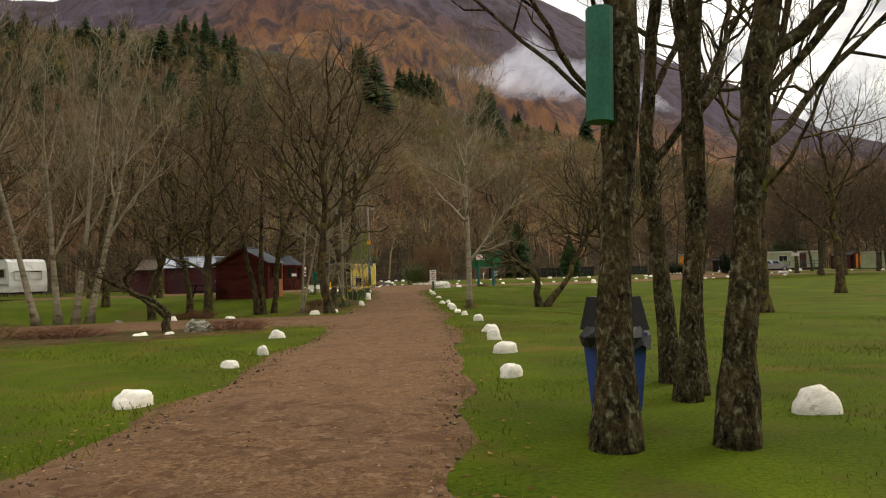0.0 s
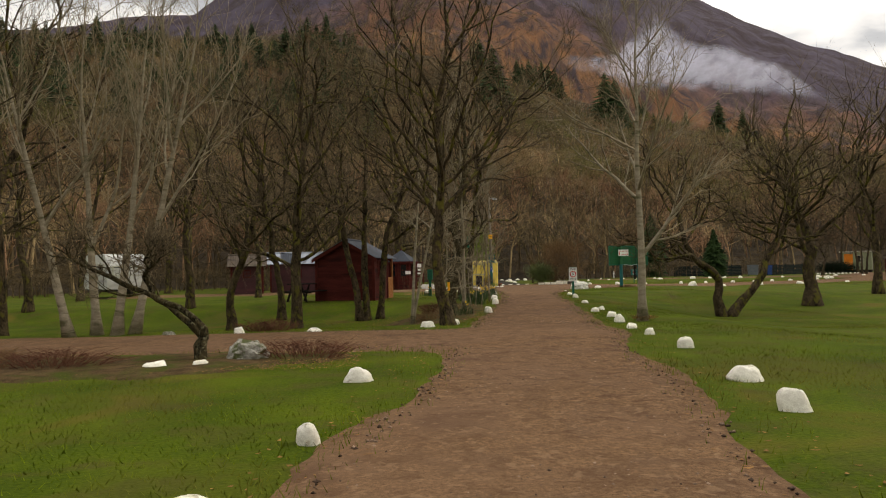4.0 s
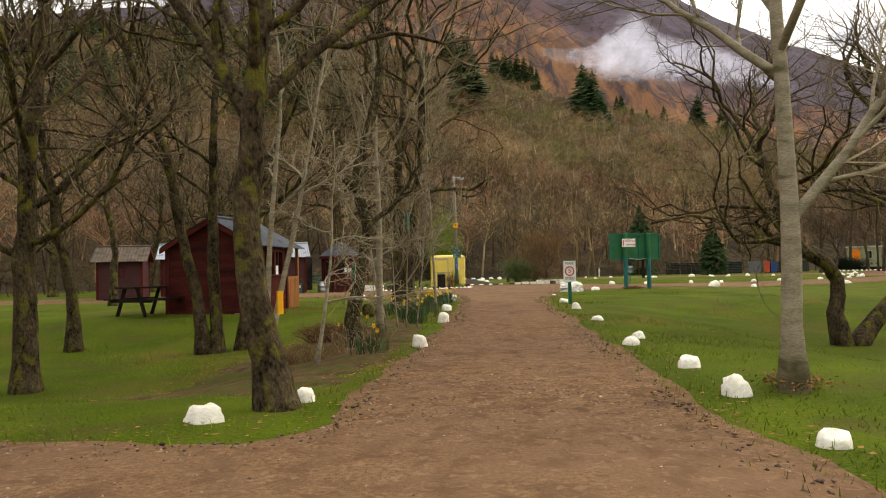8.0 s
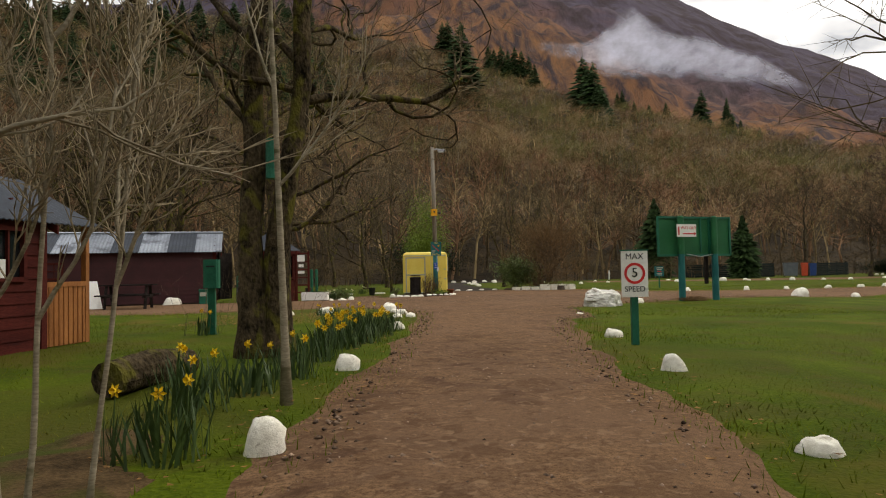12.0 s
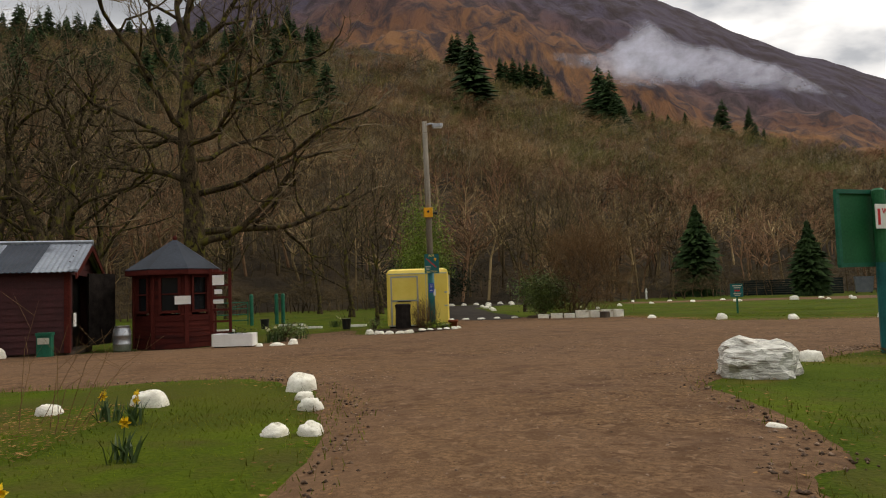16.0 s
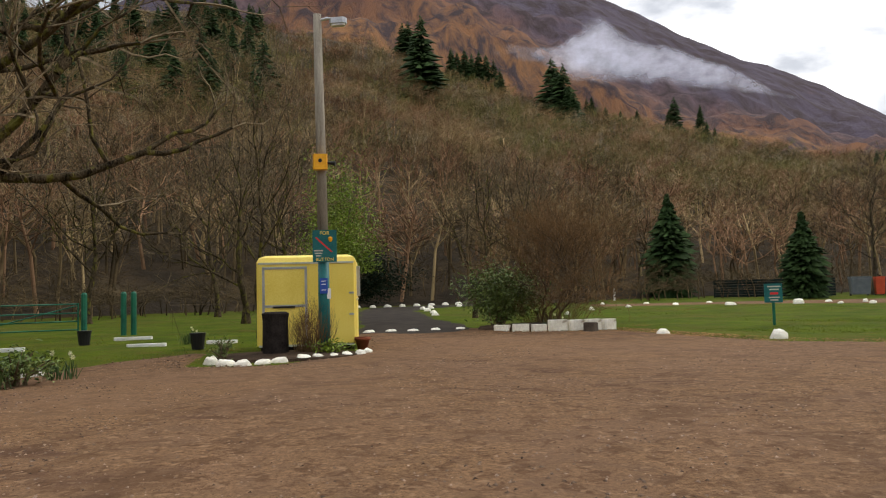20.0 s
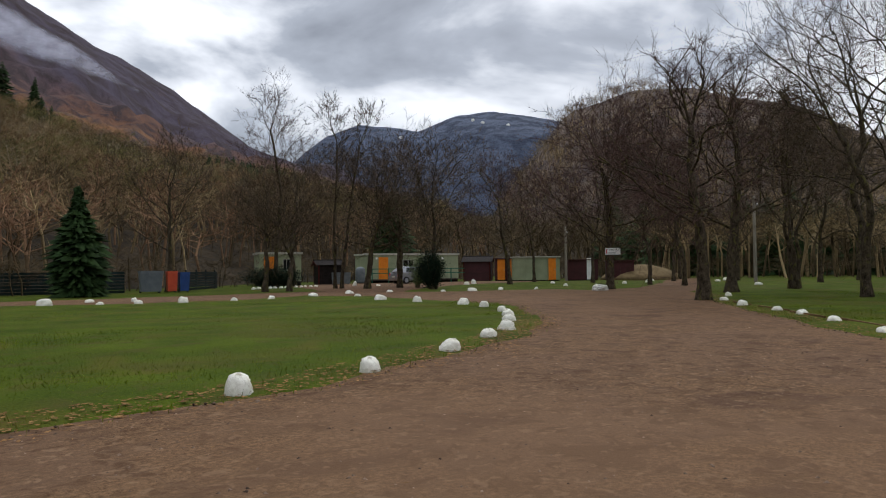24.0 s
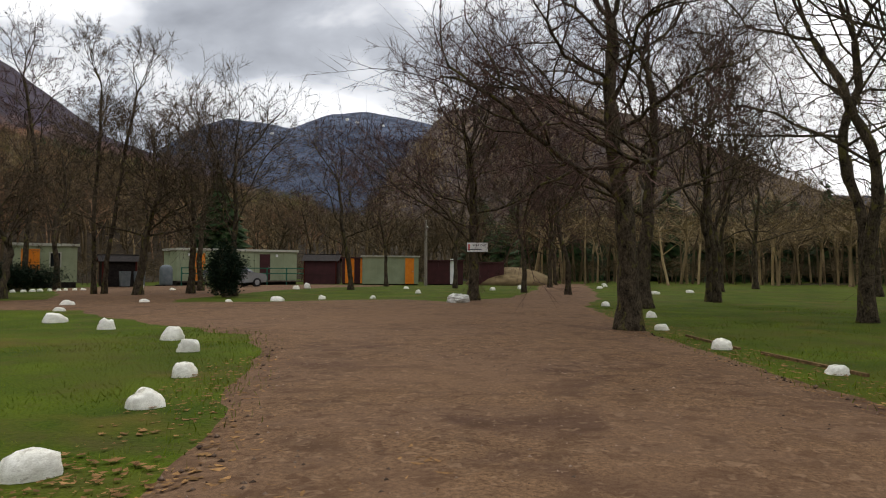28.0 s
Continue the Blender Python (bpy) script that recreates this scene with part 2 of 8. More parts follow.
# darker copy of the bare twigs, the east trees' shade put into its colour
TWIG_DARK = material("shaded_twigs", (0.0385, 0.028, 0.0175), (0.161, 0.1155, 0.0735), 3.0, 0.95, 0.0, 20.0, island=0.6)
TWIG = material("bare_twigs", (0.0525, 0.0392, 0.0231), (0.21, 0.161, 0.098), 3.0, 0.95, 0.0, 20.0, island=0.6)
TWIG_PALE = material("pale_twigs", (0.182, 0.1435, 0.0875), (0.35, 0.287, 0.189), 3.0, 0.9, 0.0, 20.0, island=0.4)
TWIG_RED = material("budding_twigs", (0.0385, 0.0238, 0.0196), (0.14, 0.084, 0.0665), 3.0, 0.95, 0.0, 20.0, island=0.5)
WOODS = material("far_bare_woods", (0.1109, 0.07946, 0.03881), (0.4066, 0.2957, 0.1525), 0.05, 0.95, 0.0, 0.35, island=0.55)
WOODS_RUST = material("far_rusty_woods", (0.1201, 0.06838, 0.03696), (0.3696, 0.2171, 0.1247), 0.05, 0.95, 0.0, 0.35, island=0.5)
# darkened woods tone: shade at the foot of the trees is in the colour
WOODS_DARK = material("shaded_dark_woods", (0.0406, 0.03045, 0.01624), (0.1725, 0.1238, 0.06496), 0.2, 0.95, 0.0, 0.8, island=0.5)
WOODS_MOSS = material("far_mossy_woods", (0.06468, 0.05914, 0.02218), (0.2495, 0.2264, 0.08316), 0.05, 0.95, 0.0, 0.35, island=0.5)
CONIFER = material("conifer_needles", (0.008, 0.020, 0.006), (0.040, 0.068, 0.020), 2.0, 0.8, 0.0, 18.0, island=0.4)
LEAF_SPRING = material("spring_leaves", (0.105, 0.1771, 0.01313), (0.2494, 0.3281, 0.03413), 2.0, 0.6, 0.0, 18.0, island=0.35)
LEAF_SHRUB = material("shrub_leaves", (0.05, 0.088, 0.018), (0.19, 0.25, 0.070), 3.0, 0.45, 0.0, 18.0, island=0.4)
HEDGE = material("dark_hedge_leaves", (0.007, 0.013, 0.008), (0.026, 0.044, 0.024), 3.0, 0.7, 0.0, 18.0)
DRY_GRASS = material("dry_grass", (0.105, 0.07, 0.0315), (0.252, 0.182, 0.091), 1.5, 0.95, 0.6, 25.0)
STALK = material("dead_stalks", (0.084, 0.049, 0.021), (0.238, 0.147, 0.07), 4.0, 0.9, 0.0, 25.0)
STALK_RED = material("russet_stalks", (0.063, 0.0245, 0.014), (0.154, 0.07, 0.042), 4.0, 0.9, 0.0, 25.0)
RED_BOARD = material("dark_red_boards", (0.0462, 0.0091, 0.007), (0.098, 0.0203, 0.0147), 2.0, 0.7, 0.35, 30.0, stain=(0.035, 0.0098, 0.0084), stain_amount=0.3, per_object=0.16, stretch=(0.5, 0.5, 3))
RED_TRIM = material("red_painted_trim", (0.056, 0.0112, 0.0084), (0.105, 0.0224, 0.0168), 2.0, 0.68, 0.2, 30.0)
ORANGE_WOOD = material("orange_stained_wood", (0.24, 0.085, 0.022), (0.42, 0.17, 0.05), 3.0, 0.55, 0.3, 30.0, per_object=0.12, stretch=(3, 3, 0.5))
ROOF_BLUE = material("blue_black_roof_sheet", (0.0105, 0.0147, 0.02205), (0.02887, 0.0378, 0.0525), 1.5, 0.6, 0.15, 20.0, per_object=0.12)
ROOF_METAL = material("galvanised_roof_sheet", (0.182, 0.203, 0.231), (0.322, 0.35, 0.385), 1.6, 0.35, 0.1, 20.0, metal=0.55, per_object=0.3, stain=(0.07, 0.077, 0.091), stain_amount=0.35)
YELLOW = material("yellow_painted_panel", (0.82, 0.60, 0.09), (0.95, 0.75, 0.17), 1.2, 0.45, 0.08, 40.0, stain=(0.48, 0.40, 0.15), stain_amount=0.15)
YELLOW_BOX = material("amber_plastic", (0.75, 0.33, 0.01), (0.9, 0.45, 0.02), 3.0, 0.4, 0.0, 20.0)
GREEN = material("green_paint", (0.006, 0.085, 0.048), (0.015, 0.15, 0.085), 3.0, 0.5, 0.15, 40.0)
GREEN_BOARD = material("green_board", (0.008, 0.085, 0.030), (0.020, 0.140, 0.050), 1.5, 0.6, 0.1, 30.0)
TEAL = material("teal_paint", (0.004, 0.085, 0.085), (0.012, 0.14, 0.135), 3.0, 0.5, 0.15, 40.0)
WHITE = material("white_paint", (0.74, 0.72, 0.66), (0.88, 0.87, 0.81), 3.0, 0.55, 0.1, 40.0, per_object=0.05)
CARAVAN = material("caravan_shell", (0.50, 0.50, 0.46), (0.66, 0.66, 0.61), 1.5, 0.4, 0.05, 30.0, stain=(0.33, 0.33, 0.27), stain_amount=0.25)
SAGE = material("sage_cladding", (0.24, 0.27, 0.15), (0.36, 0.39, 0.24), 1.2, 0.6, 0.1, 30.0, per_object=0.06)
CREAM = material("cream_trim", (0.42, 0.41, 0.32), (0.60, 0.58, 0.47), 2.0, 0.6, 0.1, 30.0)
ORANGE = material("orange_door_paint", (0.72, 0.19, 0.008), (0.88, 0.28, 0.02), 2.0, 0.45, 0.05, 30.0)
MAROON = material("maroon_cladding", (0.0385, 0.0091, 0.0098), (0.07, 0.0168, 0.0168), 2.0, 0.6, 0.2, 30.0, per_object=0.1)
BLACK = material("black_plastic", (0.006, 0.006, 0.006), (0.02, 0.02, 0.02), 3.0, 0.5, 0.1, 40.0)
CHAR = material("charred_wood", (0.010, 0.008, 0.007), (0.035, 0.028, 0.024), 6.0, 0.85, 0.6, 40.0)
RED_MARK = material("red_sign_paint", (0.55, 0.02, 0.02), (0.68, 0.03, 0.03), 3.0, 0.5, 0.0, 40.0)
BLUE_MARK = material("blue_sign_paint", (0.02, 0.06, 0.30), (0.03, 0.09, 0.40), 3.0, 0.5, 0.0, 40.0)
POLE_WOOD = material("weathered_pole", (0.168, 0.1435, 0.1085), (0.35, 0.308, 0.245), 3.0, 0.85, 0.5, 50.0, stretch=(4, 4, 0.4))
METAL = material("galvanised_metal", (0.34, 0.35, 0.36), (0.52, 0.53, 0.54), 4.0, 0.4, 0.1, 40.0, metal=0.7)
OLD_WOOD = material("weathered_wood", (0.0455, 0.035, 0.0266), (0.133, 0.105, 0.0805), 3.0, 0.85, 0.5, 40.0, stretch=(1, 1, 1))
TERRACOTTA = material("terracotta", (0.21, 0.0595, 0.0315), (0.294, 0.098, 0.0525), 4.0, 0.8, 0.2, 40.0)
PETAL = material("daffodil_petals", (0.72, 0.46, 0.01), (0.90, 0.66, 0.03), 6.0, 0.5, 0.0, 40.0)
PETAL_W = material("pale_narcissus_petals", (0.62, 0.60, 0.34), (0.80, 0.78, 0.55), 6.0, 0.5, 0.0, 40.0)
DAFF_LEAF = material("daffodil_leaves", (0.02048, 0.0455, 0.01001), (0.0546, 0.091, 0.02275), 3.0, 0.5, 0.0, 30.0)
BIN_GREY = material("grey_bin_plastic", (0.10, 0.115, 0.125), (0.16, 0.175, 0.185), 3.0, 0.5, 0.0, 40.0)
BIN_RED = material("red_bin_plastic", (0.50, 0.06, 0.025), (0.62, 0.10, 0.04), 3.0, 0.5, 0.0, 40.0)
BIN_BLUE = material("blue_bin_plastic", (0.02, 0.05, 0.17), (0.03, 0.075, 0.24), 3.0, 0.5, 0.0, 40.0)
SILVER = material("silver_car_paint", (0.42, 0.43, 0.44), (0.50, 0.51, 0.52), 3.0, 0.25, 0.0, 40.0, metal=0.6)
SOIL = material("bed_soil", (0.025, 0.017, 0.011), (0.075, 0.05, 0.032), 3.0, 0.95, 0.8, 30.0)
GLASS = glass_dark("dark_window_glass")
LENS_GLASS = material("lamp_glass", (0.55, 0.56, 0.56), (0.7, 0.7, 0.7), 3.0, 0.15, 0.0, 40.0)


# ---- mesh helpers ----
def smooth(a, b, v):
    t = np.clip((v - a) / (b - a), 0, 1)
    return t * t * (3 - 2 * t)


def gz(x, y):
    """Height of the ground."""
    return (0.15 * smooth(24, 31, y) * (1 - smooth(46, 55, y)) * (1 - smooth(14, 20, x)) + 0.1 * (1 - smooth(0, 12, y))
            - 0.2 * smooth(6.5, 9.5, x) * smooth(10, 18, y) * (1 - smooth(28, 34, y)) - 0.24 * smooth(8, 10.4, x) * (1 - smooth(14, 20, x)) * smooth(17, 23, y) * (1 - smooth(28, 34, y))
            - 0.46 * (1 - smooth(-1.2, 2.7, x)) * smooth(19.6, 24.0, y) * (1 - smooth(28.3, 32.0, y)))


class Shape:
    """Collects vertices and faces for one mesh."""

    def __init__(self):
        self.v, self.f = [], []

    def add(self, verts, faces):
        n = len(self.v)
        self.v.extend(verts)
        self.f.extend([tuple(i + n for i in q) for q in faces])
        return self

    def box(self, cx, cy, cz, sx, sy, sz, turn=0.0, chamfer=0.0):
        """A box about its centre, turned about z, with its upright edges cut."""
        c, s = math.cos(radians(turn)), math.sin(radians(turn))
        hx, hy = sx / 2, sy / 2
        k = min(chamfer, hx * 0.9, hy * 0.9)
        ring = [(hx, hy), (-hx, hy), (-hx, -hy), (hx, -hy)] if not k else [
            (hx, hy - k), (hx - k, hy), (-hx + k, hy), (-hx, hy - k), (-hx, -hy + k), (-hx + k, -hy), (hx - k, -hy), (hx, -hy + k)]
        n = len(ring)
        verts = [(cx + c * x - s * y, cy + s * x + c * y, cz + z) for z in (-sz / 2, sz / 2) for x, y in ring]
        faces = [tuple(range(n - 1, -1, -1)), tuple(range(n, 2 * n))] + [(i, (i + 1) % n, n + (i + 1) % n, n + i) for i in range(n)]
        return self.add(verts, faces)

    def tube(self, points, radii, sides=8, cap=True):
        """A tube along points."""
        pts = [Vector(p) for p in points]
        n = len(pts)
        verts, faces = [], []
        ref = Vector((0.31, 0.95, 0.05))
        for i, p in enumerate(pts):
            d = (pts[min(i + 1, n - 1)] - pts[max(i - 1, 0)])
            d = d.normalized() if d.length > 1e-6 else Vector((0, 0, 1))
            a = d.cross(ref)
            if a.length < 0.05:
                a = d.cross(Vector((1, 0, 0)))
            a.normalize()
            b = d.cross(a)
            r = radii[i]
            for k in range(sides):
                w = 2 * math.pi * k / sides
                verts.append(tuple(p + a * (r * math.cos(w)) + b * (r * math.sin(w))))
        for i in range(n - 1):
            for k in range(sides):
                k2 = (k + 1) % sides
                faces.append((i * sides + k, (i + 1) * sides + k, (i + 1) * sides + k2, i * sides + k2))
        if cap:
            faces.append(tuple(range(sides)))
            faces.append(tuple((n - 1) * sides + k for k in range(sides - 1, -1, -1)))
        return self.add(verts, faces)

    def lathe(self, x, y, profile, sides=16):
        """Turned about the upright through x, y: profile of (radius, z)."""
        return self.tube([(x, y, z) for r, z in profile], [r for r, z in profile], sides)

    def mesh(self, name, mat, smooth_shade=False):
        me = bpy.data.meshes.new(name)
        me.from_pydata(self.v, [], self.f)
        me.materials.append(mat)
        if smooth_shade:
            me.polygons.foreach_set("use_smooth", [True] * len(me.polygons))
        me.update()
        return me


def part(name, shape, mat, parent=None, label="", smooth_shade=False):
    """One mesh object under a thing or a part. A Shape or a ready mesh."""
    ob = new(name, shape.mesh(name, mat, smooth_shade) if isinstance(shape, Shape) else shape)
    ob.parent = parent
    return tagged(ob, label)


def thing(name, x, y, label, category, group="", turn=0.0, z=None, kind=""):
    """The empty at the base of a thing, on the ground."""
    ob = new(name)
    ob.empty_display_size = 0.2
    ob.matrix_basis = pose(x, y, float(gz(x, y)) if z is None else z, 0, 0, turn)
    return tagged(ob, label, category, group, kind)


def big_mesh(name, verts, faces, mat):
    """A mesh from arrays of points and triangles or quads."""
    me = bpy.data.meshes.new(name)
    nv, nf, k = len(verts), len(faces), faces.shape[1]
    me.vertices.add(nv)
    me.vertices.foreach_set("co", np.asarray(verts, np.float32).ravel())
    me.loops.add(nf * k)
    me.loops.foreach_set("vertex_index", np.asarray(faces, np.int32).ravel())
    me.polygons.add(nf)
    me.polygons.foreach_set("loop_start", np.arange(0, nf * k, k, dtype=np.int32))
    me.materials.append(mat)
    me.update(calc_edges=True)
    return me


def text_mesh(words, size, mat, extrude=0.003):
    """Lettering as a mesh, lying in the xy plane, centred."""
    cu = bpy.data.curves.new("lettering", 'FONT')
    cu.body, cu.size, cu.align_x, cu.align_y, cu.extrude = words, size, 'CENTER', 'CENTER', extrude
    ob = bpy.data.objects.new("lettering", cu)
    scene.collection.objects.link(ob)
    me = bpy.data.meshes.new_from_object(ob.evaluated_get(bpy.context.evaluated_depsgraph_get()))
    bpy.data.objects.remove(ob)
    me.materials.clear()
    me.materials.append(mat)
    return me


def lettering(name, words, size, mat, parent, m, label=""):
    ob = new(name, text_mesh(words, size, mat))
    ob.parent = parent
    ob.matrix_basis = m
    return tagged(ob, label)


# ---- plan of the gravel ----
TRACK = [(-1.9, -14, 1.4), (-0.9, 0, 1.3), (0.4, 5.3, 1.28), (1.15, 8.7, 1.4), (1.7, 11.5, 1.35), (2.85, 18, 1.42), (4.08, 25, 1.37), (4.6, 27.5, 1.2), (5.1, 31, 1.12), (5.85, 35.4, 1.22), (6.5, 39, 1.5), (6.8, 42, 2.2)]
SIDE = [(2.4, 16.6, 1.7), (-1, 16.9, 1.9), (-8, 16.9, 2.1), (-30, 18, 2.0)]
FORECOURT = [(-16, 42.5), (1.2, 42.9), (3.7, 42.9), (5.0, 41.2), (5.2, 37), (8.2, 37), (8.7, 40.6), (10.3, 42.2), (14.5, 44.6), (22, 47), (22, 53.2), (18, 54), (16, 55.2), (14.9, 58), (14.4, 60.2),
             (11.6, 60.6), (11.2, 63.2), (7.8, 63.2), (7.7, 60), (7.7, 56.4), (6.0, 54.4), (4.3, 54.7), (4.1, 57.5), (2.9, 56.2), (1.9, 54), (2.6, 52.2), (0.4, 50.2), (-4, 49.2), (-16, 48.2)]
EAST = [(21, 53.4), (26.5, 53.9), (28.5, 54.5), (30.6, 55.5), (32.8, 56.8), (35, 58.2), (37, 59.9), (38, 61.6), (38.6, 63.8), (39.5, 66.2), (41.5, 69), (40.5, 71.9), (36, 71.7), (32, 73), (29.5, 76.2),
        (21.5, 78.8), (21.5, 82), (30, 79.8), (38, 77.5), (46, 76), (50.5, 80.5), (55, 87), (59, 90), (64, 90.8), (68.5, 88.2), (76.5, 82.5), (76, 76), (66, 77.5), (56, 75), (48, 71.8), (46, 70), (47.8, 67.6), (50.5, 66), (52, 64), (51, 62), (56, 61), (62, 62), (70, 63.5),
        (92, 69), (92, 65), (68, 59.8), (58, 57.8), (50, 56.9), (44, 55), (38, 53), (32, 50.6), (27, 48.3), (21, 46.8)]
LANE = [(9.4, 62.6, 1.7), (9.4, 70, 1.4), (9.6, 80, 1.5), (11.0, 86.5, 2.0), (15, 88.5, 1.6), (24, 90, 1.4)]


def far_from_line(x, y, rows):
    """Signed distance to a band along rows of (x, y, half width)."""
    best = np.full(x.shape, 1e9)
    for (x0, y0, w0), (x1, y1, w1) in zip(rows, rows[1:]):
        dx, dy = x1 - x0, y1 - y0
        t = np.clip(((x - x0) * dx + (y - y0) * dy) / (dx * dx + dy * dy), 0, 1)
        best = np.minimum(best, np.hypot(x - x0 - t * dx, y - y0 - t * dy) - (w0 + t * (w1 - w0)))
    return best


def far_from_area(x, y, ring):
    """Signed distance to the border of a polygon, negative inside."""
    best, inside = np.full(x.shape, 1e9), np.zeros(x.shape, bool)
    for (x0, y0), (x1, y1) in zip(ring, ring[1:] + ring[:1]):
        dx, dy = x1 - x0, y1 - y0
        t = np.clip(((x - x0) * dx + (y - y0) * dy) / (dx * dx + dy * dy), 0, 1)
        best = np.minimum(best, np.hypot(x - x0 - t * dx, y - y0 - t * dy))
        cross = (y0 > y) != (y1 > y)
        inside ^= cross & (x < dx * (y - y0) / (dy if dy else 1e-9) + x0)
    return np.where(inside, -best, best)


def ragged(x, y, size):
    return (np.sin(x * 2.1 / size + 1.3 * np.sin(y * 1.7 / size)) + np.sin(y * 2.7 / size + 1.9 * np.sin(x * 1.3 / size + 2)) + np.sin((x + y) * 4.9 / size)) / 3


def gravel_distance(x, y):
    a, b = far_from_line(x, y, TRACK), far_from_line(x, y, SIDE)
    d = np.minimum(a, b) - np.maximum(0.9 - np.abs(a - b), 0) ** 2 / 3.6  # rounded corners at the fork
    d = np.minimum(d, far_from_area(x, y, FORECOURT))
    d = np.minimum(d, far_from_area(x, y, EAST))
    return d + 0.05 * ragged(x, y, 2.3) + 0.03 * ragged(x, y, 0.37) + 0.03 * ragged(x, y, 0.14)


# ---- ground ----
def axis(lo, hi, step, far):
    a = list(np.arange(lo, hi + 0.01, step))
    grow, v = step, hi
    while v < far:
        grow *= 1.5
        v += grow
        a.append(v)
    grow, v = step, lo
    while v > -far:
        grow *= 1.5
        v -= grow
        a.insert(0, v)
    return np.array(a)


def grid_faces(nx, ny):
    i, j = np.meshgrid(np.arange(nx - 1), np.arange(ny - 1), indexing="ij")
    a = (i * ny + j).ravel()
    return np.stack([a, a + ny, a + ny + 1, a + 1], 1)


gx, gy = axis(-40, 100, 0.5, 4000), axis(-16, 110, 0.5, 4000)
X, Y = np.meshgrid(gx, gy, indexing="ij")
near = (1 - smooth(100, 160, np.hypot(X - 20, Y - 45)))
Z = gz(X, Y) + near * 0.025 * ragged(X, Y, 2.5)
Z = Z - 0.05 * smooth(0.0, -0.6, gravel_distance(X, Y))
ground = new("ground", big_mesh("ground", np.stack([X, Y, Z], -1).reshape(-1, 3), grid_faces(len(gx), len(gy)), GRASS))
tagged(ground, "short mown green grass with yellowish and worn patches", "grass", kind="structure")


def gravel_sheet(name, distance, lo_x, hi_x, lo_y, hi_y, step, mat, label, rise=0.03):
    """A sheet of gravel whose rim sinks into the grass."""
    ax, ay = np.arange(lo_x, hi_x, step), np.arange(lo_y, hi_y, step)
    x, y = np.meshgrid(ax, ay, indexing="ij")
    d = distance(x, y)
    z = gz(x, y) + rise * smooth(0.35, -0.5, d) - 0.03 * smooth(-0.1, 0.5, d) + 0.004 * ragged(x, y, 0.45) + 0.006 * ragged(x, y, 1.7)
    f = grid_faces(len(ax), len(ay))
    keep = (d.ravel()[f] < 0.55).any(1)
    f = f[keep]
    used = np.unique(f)
    back = np.zeros(x.size, int)
    back[used] = np.arange(len(used))
    ob = new(name, big_mesh(name, np.stack([x, y, z], -1).reshape(-1, 3)[used], back[f], mat))
    ob.data.polygons.foreach_set("use_smooth", [True] * len(ob.data.polygons))
    return tagged(ob, label, "road", kind="structure")


gravel_sheet("road", gravel_distance, -32, 95, -15, 93, 0.25, GRAVEL, "reddish-brown gravel track and forecourt with ragged grassy edges")
gravel_sheet("lane", lambda x, y: far_from_line(x, y, LANE) + 0.06 * ragged(x, y, 0.8), 4, 27, 60, 93, 0.25, ASPHALT, "dark worn tarmac lane leading into the woods", 0.036)


LEAF_MOULD = material("leaf_mould", (0.035, 0.0224, 0.0098), (0.1155, 0.0735, 0.0336), 5.0, 0.95, 0.8, 45.0, stain=(0.0455, 0.0574, 0.0084), stain_amount=0.5, stain_scale=1.6, stain_soft=0.2, bump_distance=0.03)
MOULD = [(-1.0, 21.6), (0.5, 20.9), (1.5, 21.6), (2.2, 23.9), (2.7, 26.4), (2.9, 27.6), (2.0, 28.6), (0.6, 27.4), (-0.4, 25.4)]
gravel_sheet("verge_floor", lambda x, y: far_from_area(x, y, MOULD) + 0.25 * ragged(x, y, 0.9) + 0.1 * ragged(x, y, 0.3), -2.5, 4.5, 19, 30.5, 0.12, LEAF_MOULD, "brown leaf mould and moss under the verge trees", 0.045)
MOULD_WEST = [(-7.0, 12.4), (-4.6, 12.2), (-2.2, 12.9), (-0.9, 14.2), (-2.4, 14.9), (-7.0, 15.0)]
gravel_sheet("verge_floor", lambda x, y: far_from_area(x, y, MOULD_WEST) + 0.25 * ragged(x, y, 0.9) + 0.1 * ragged(x, y, 0.3), -9, 0.5, 10.5, 16, 0.12, LEAF_MOULD, "brown leaf mould and dead stems on the verge", 0.045)


# ---- hills ----
CENTRE = (10.0, 45.0)


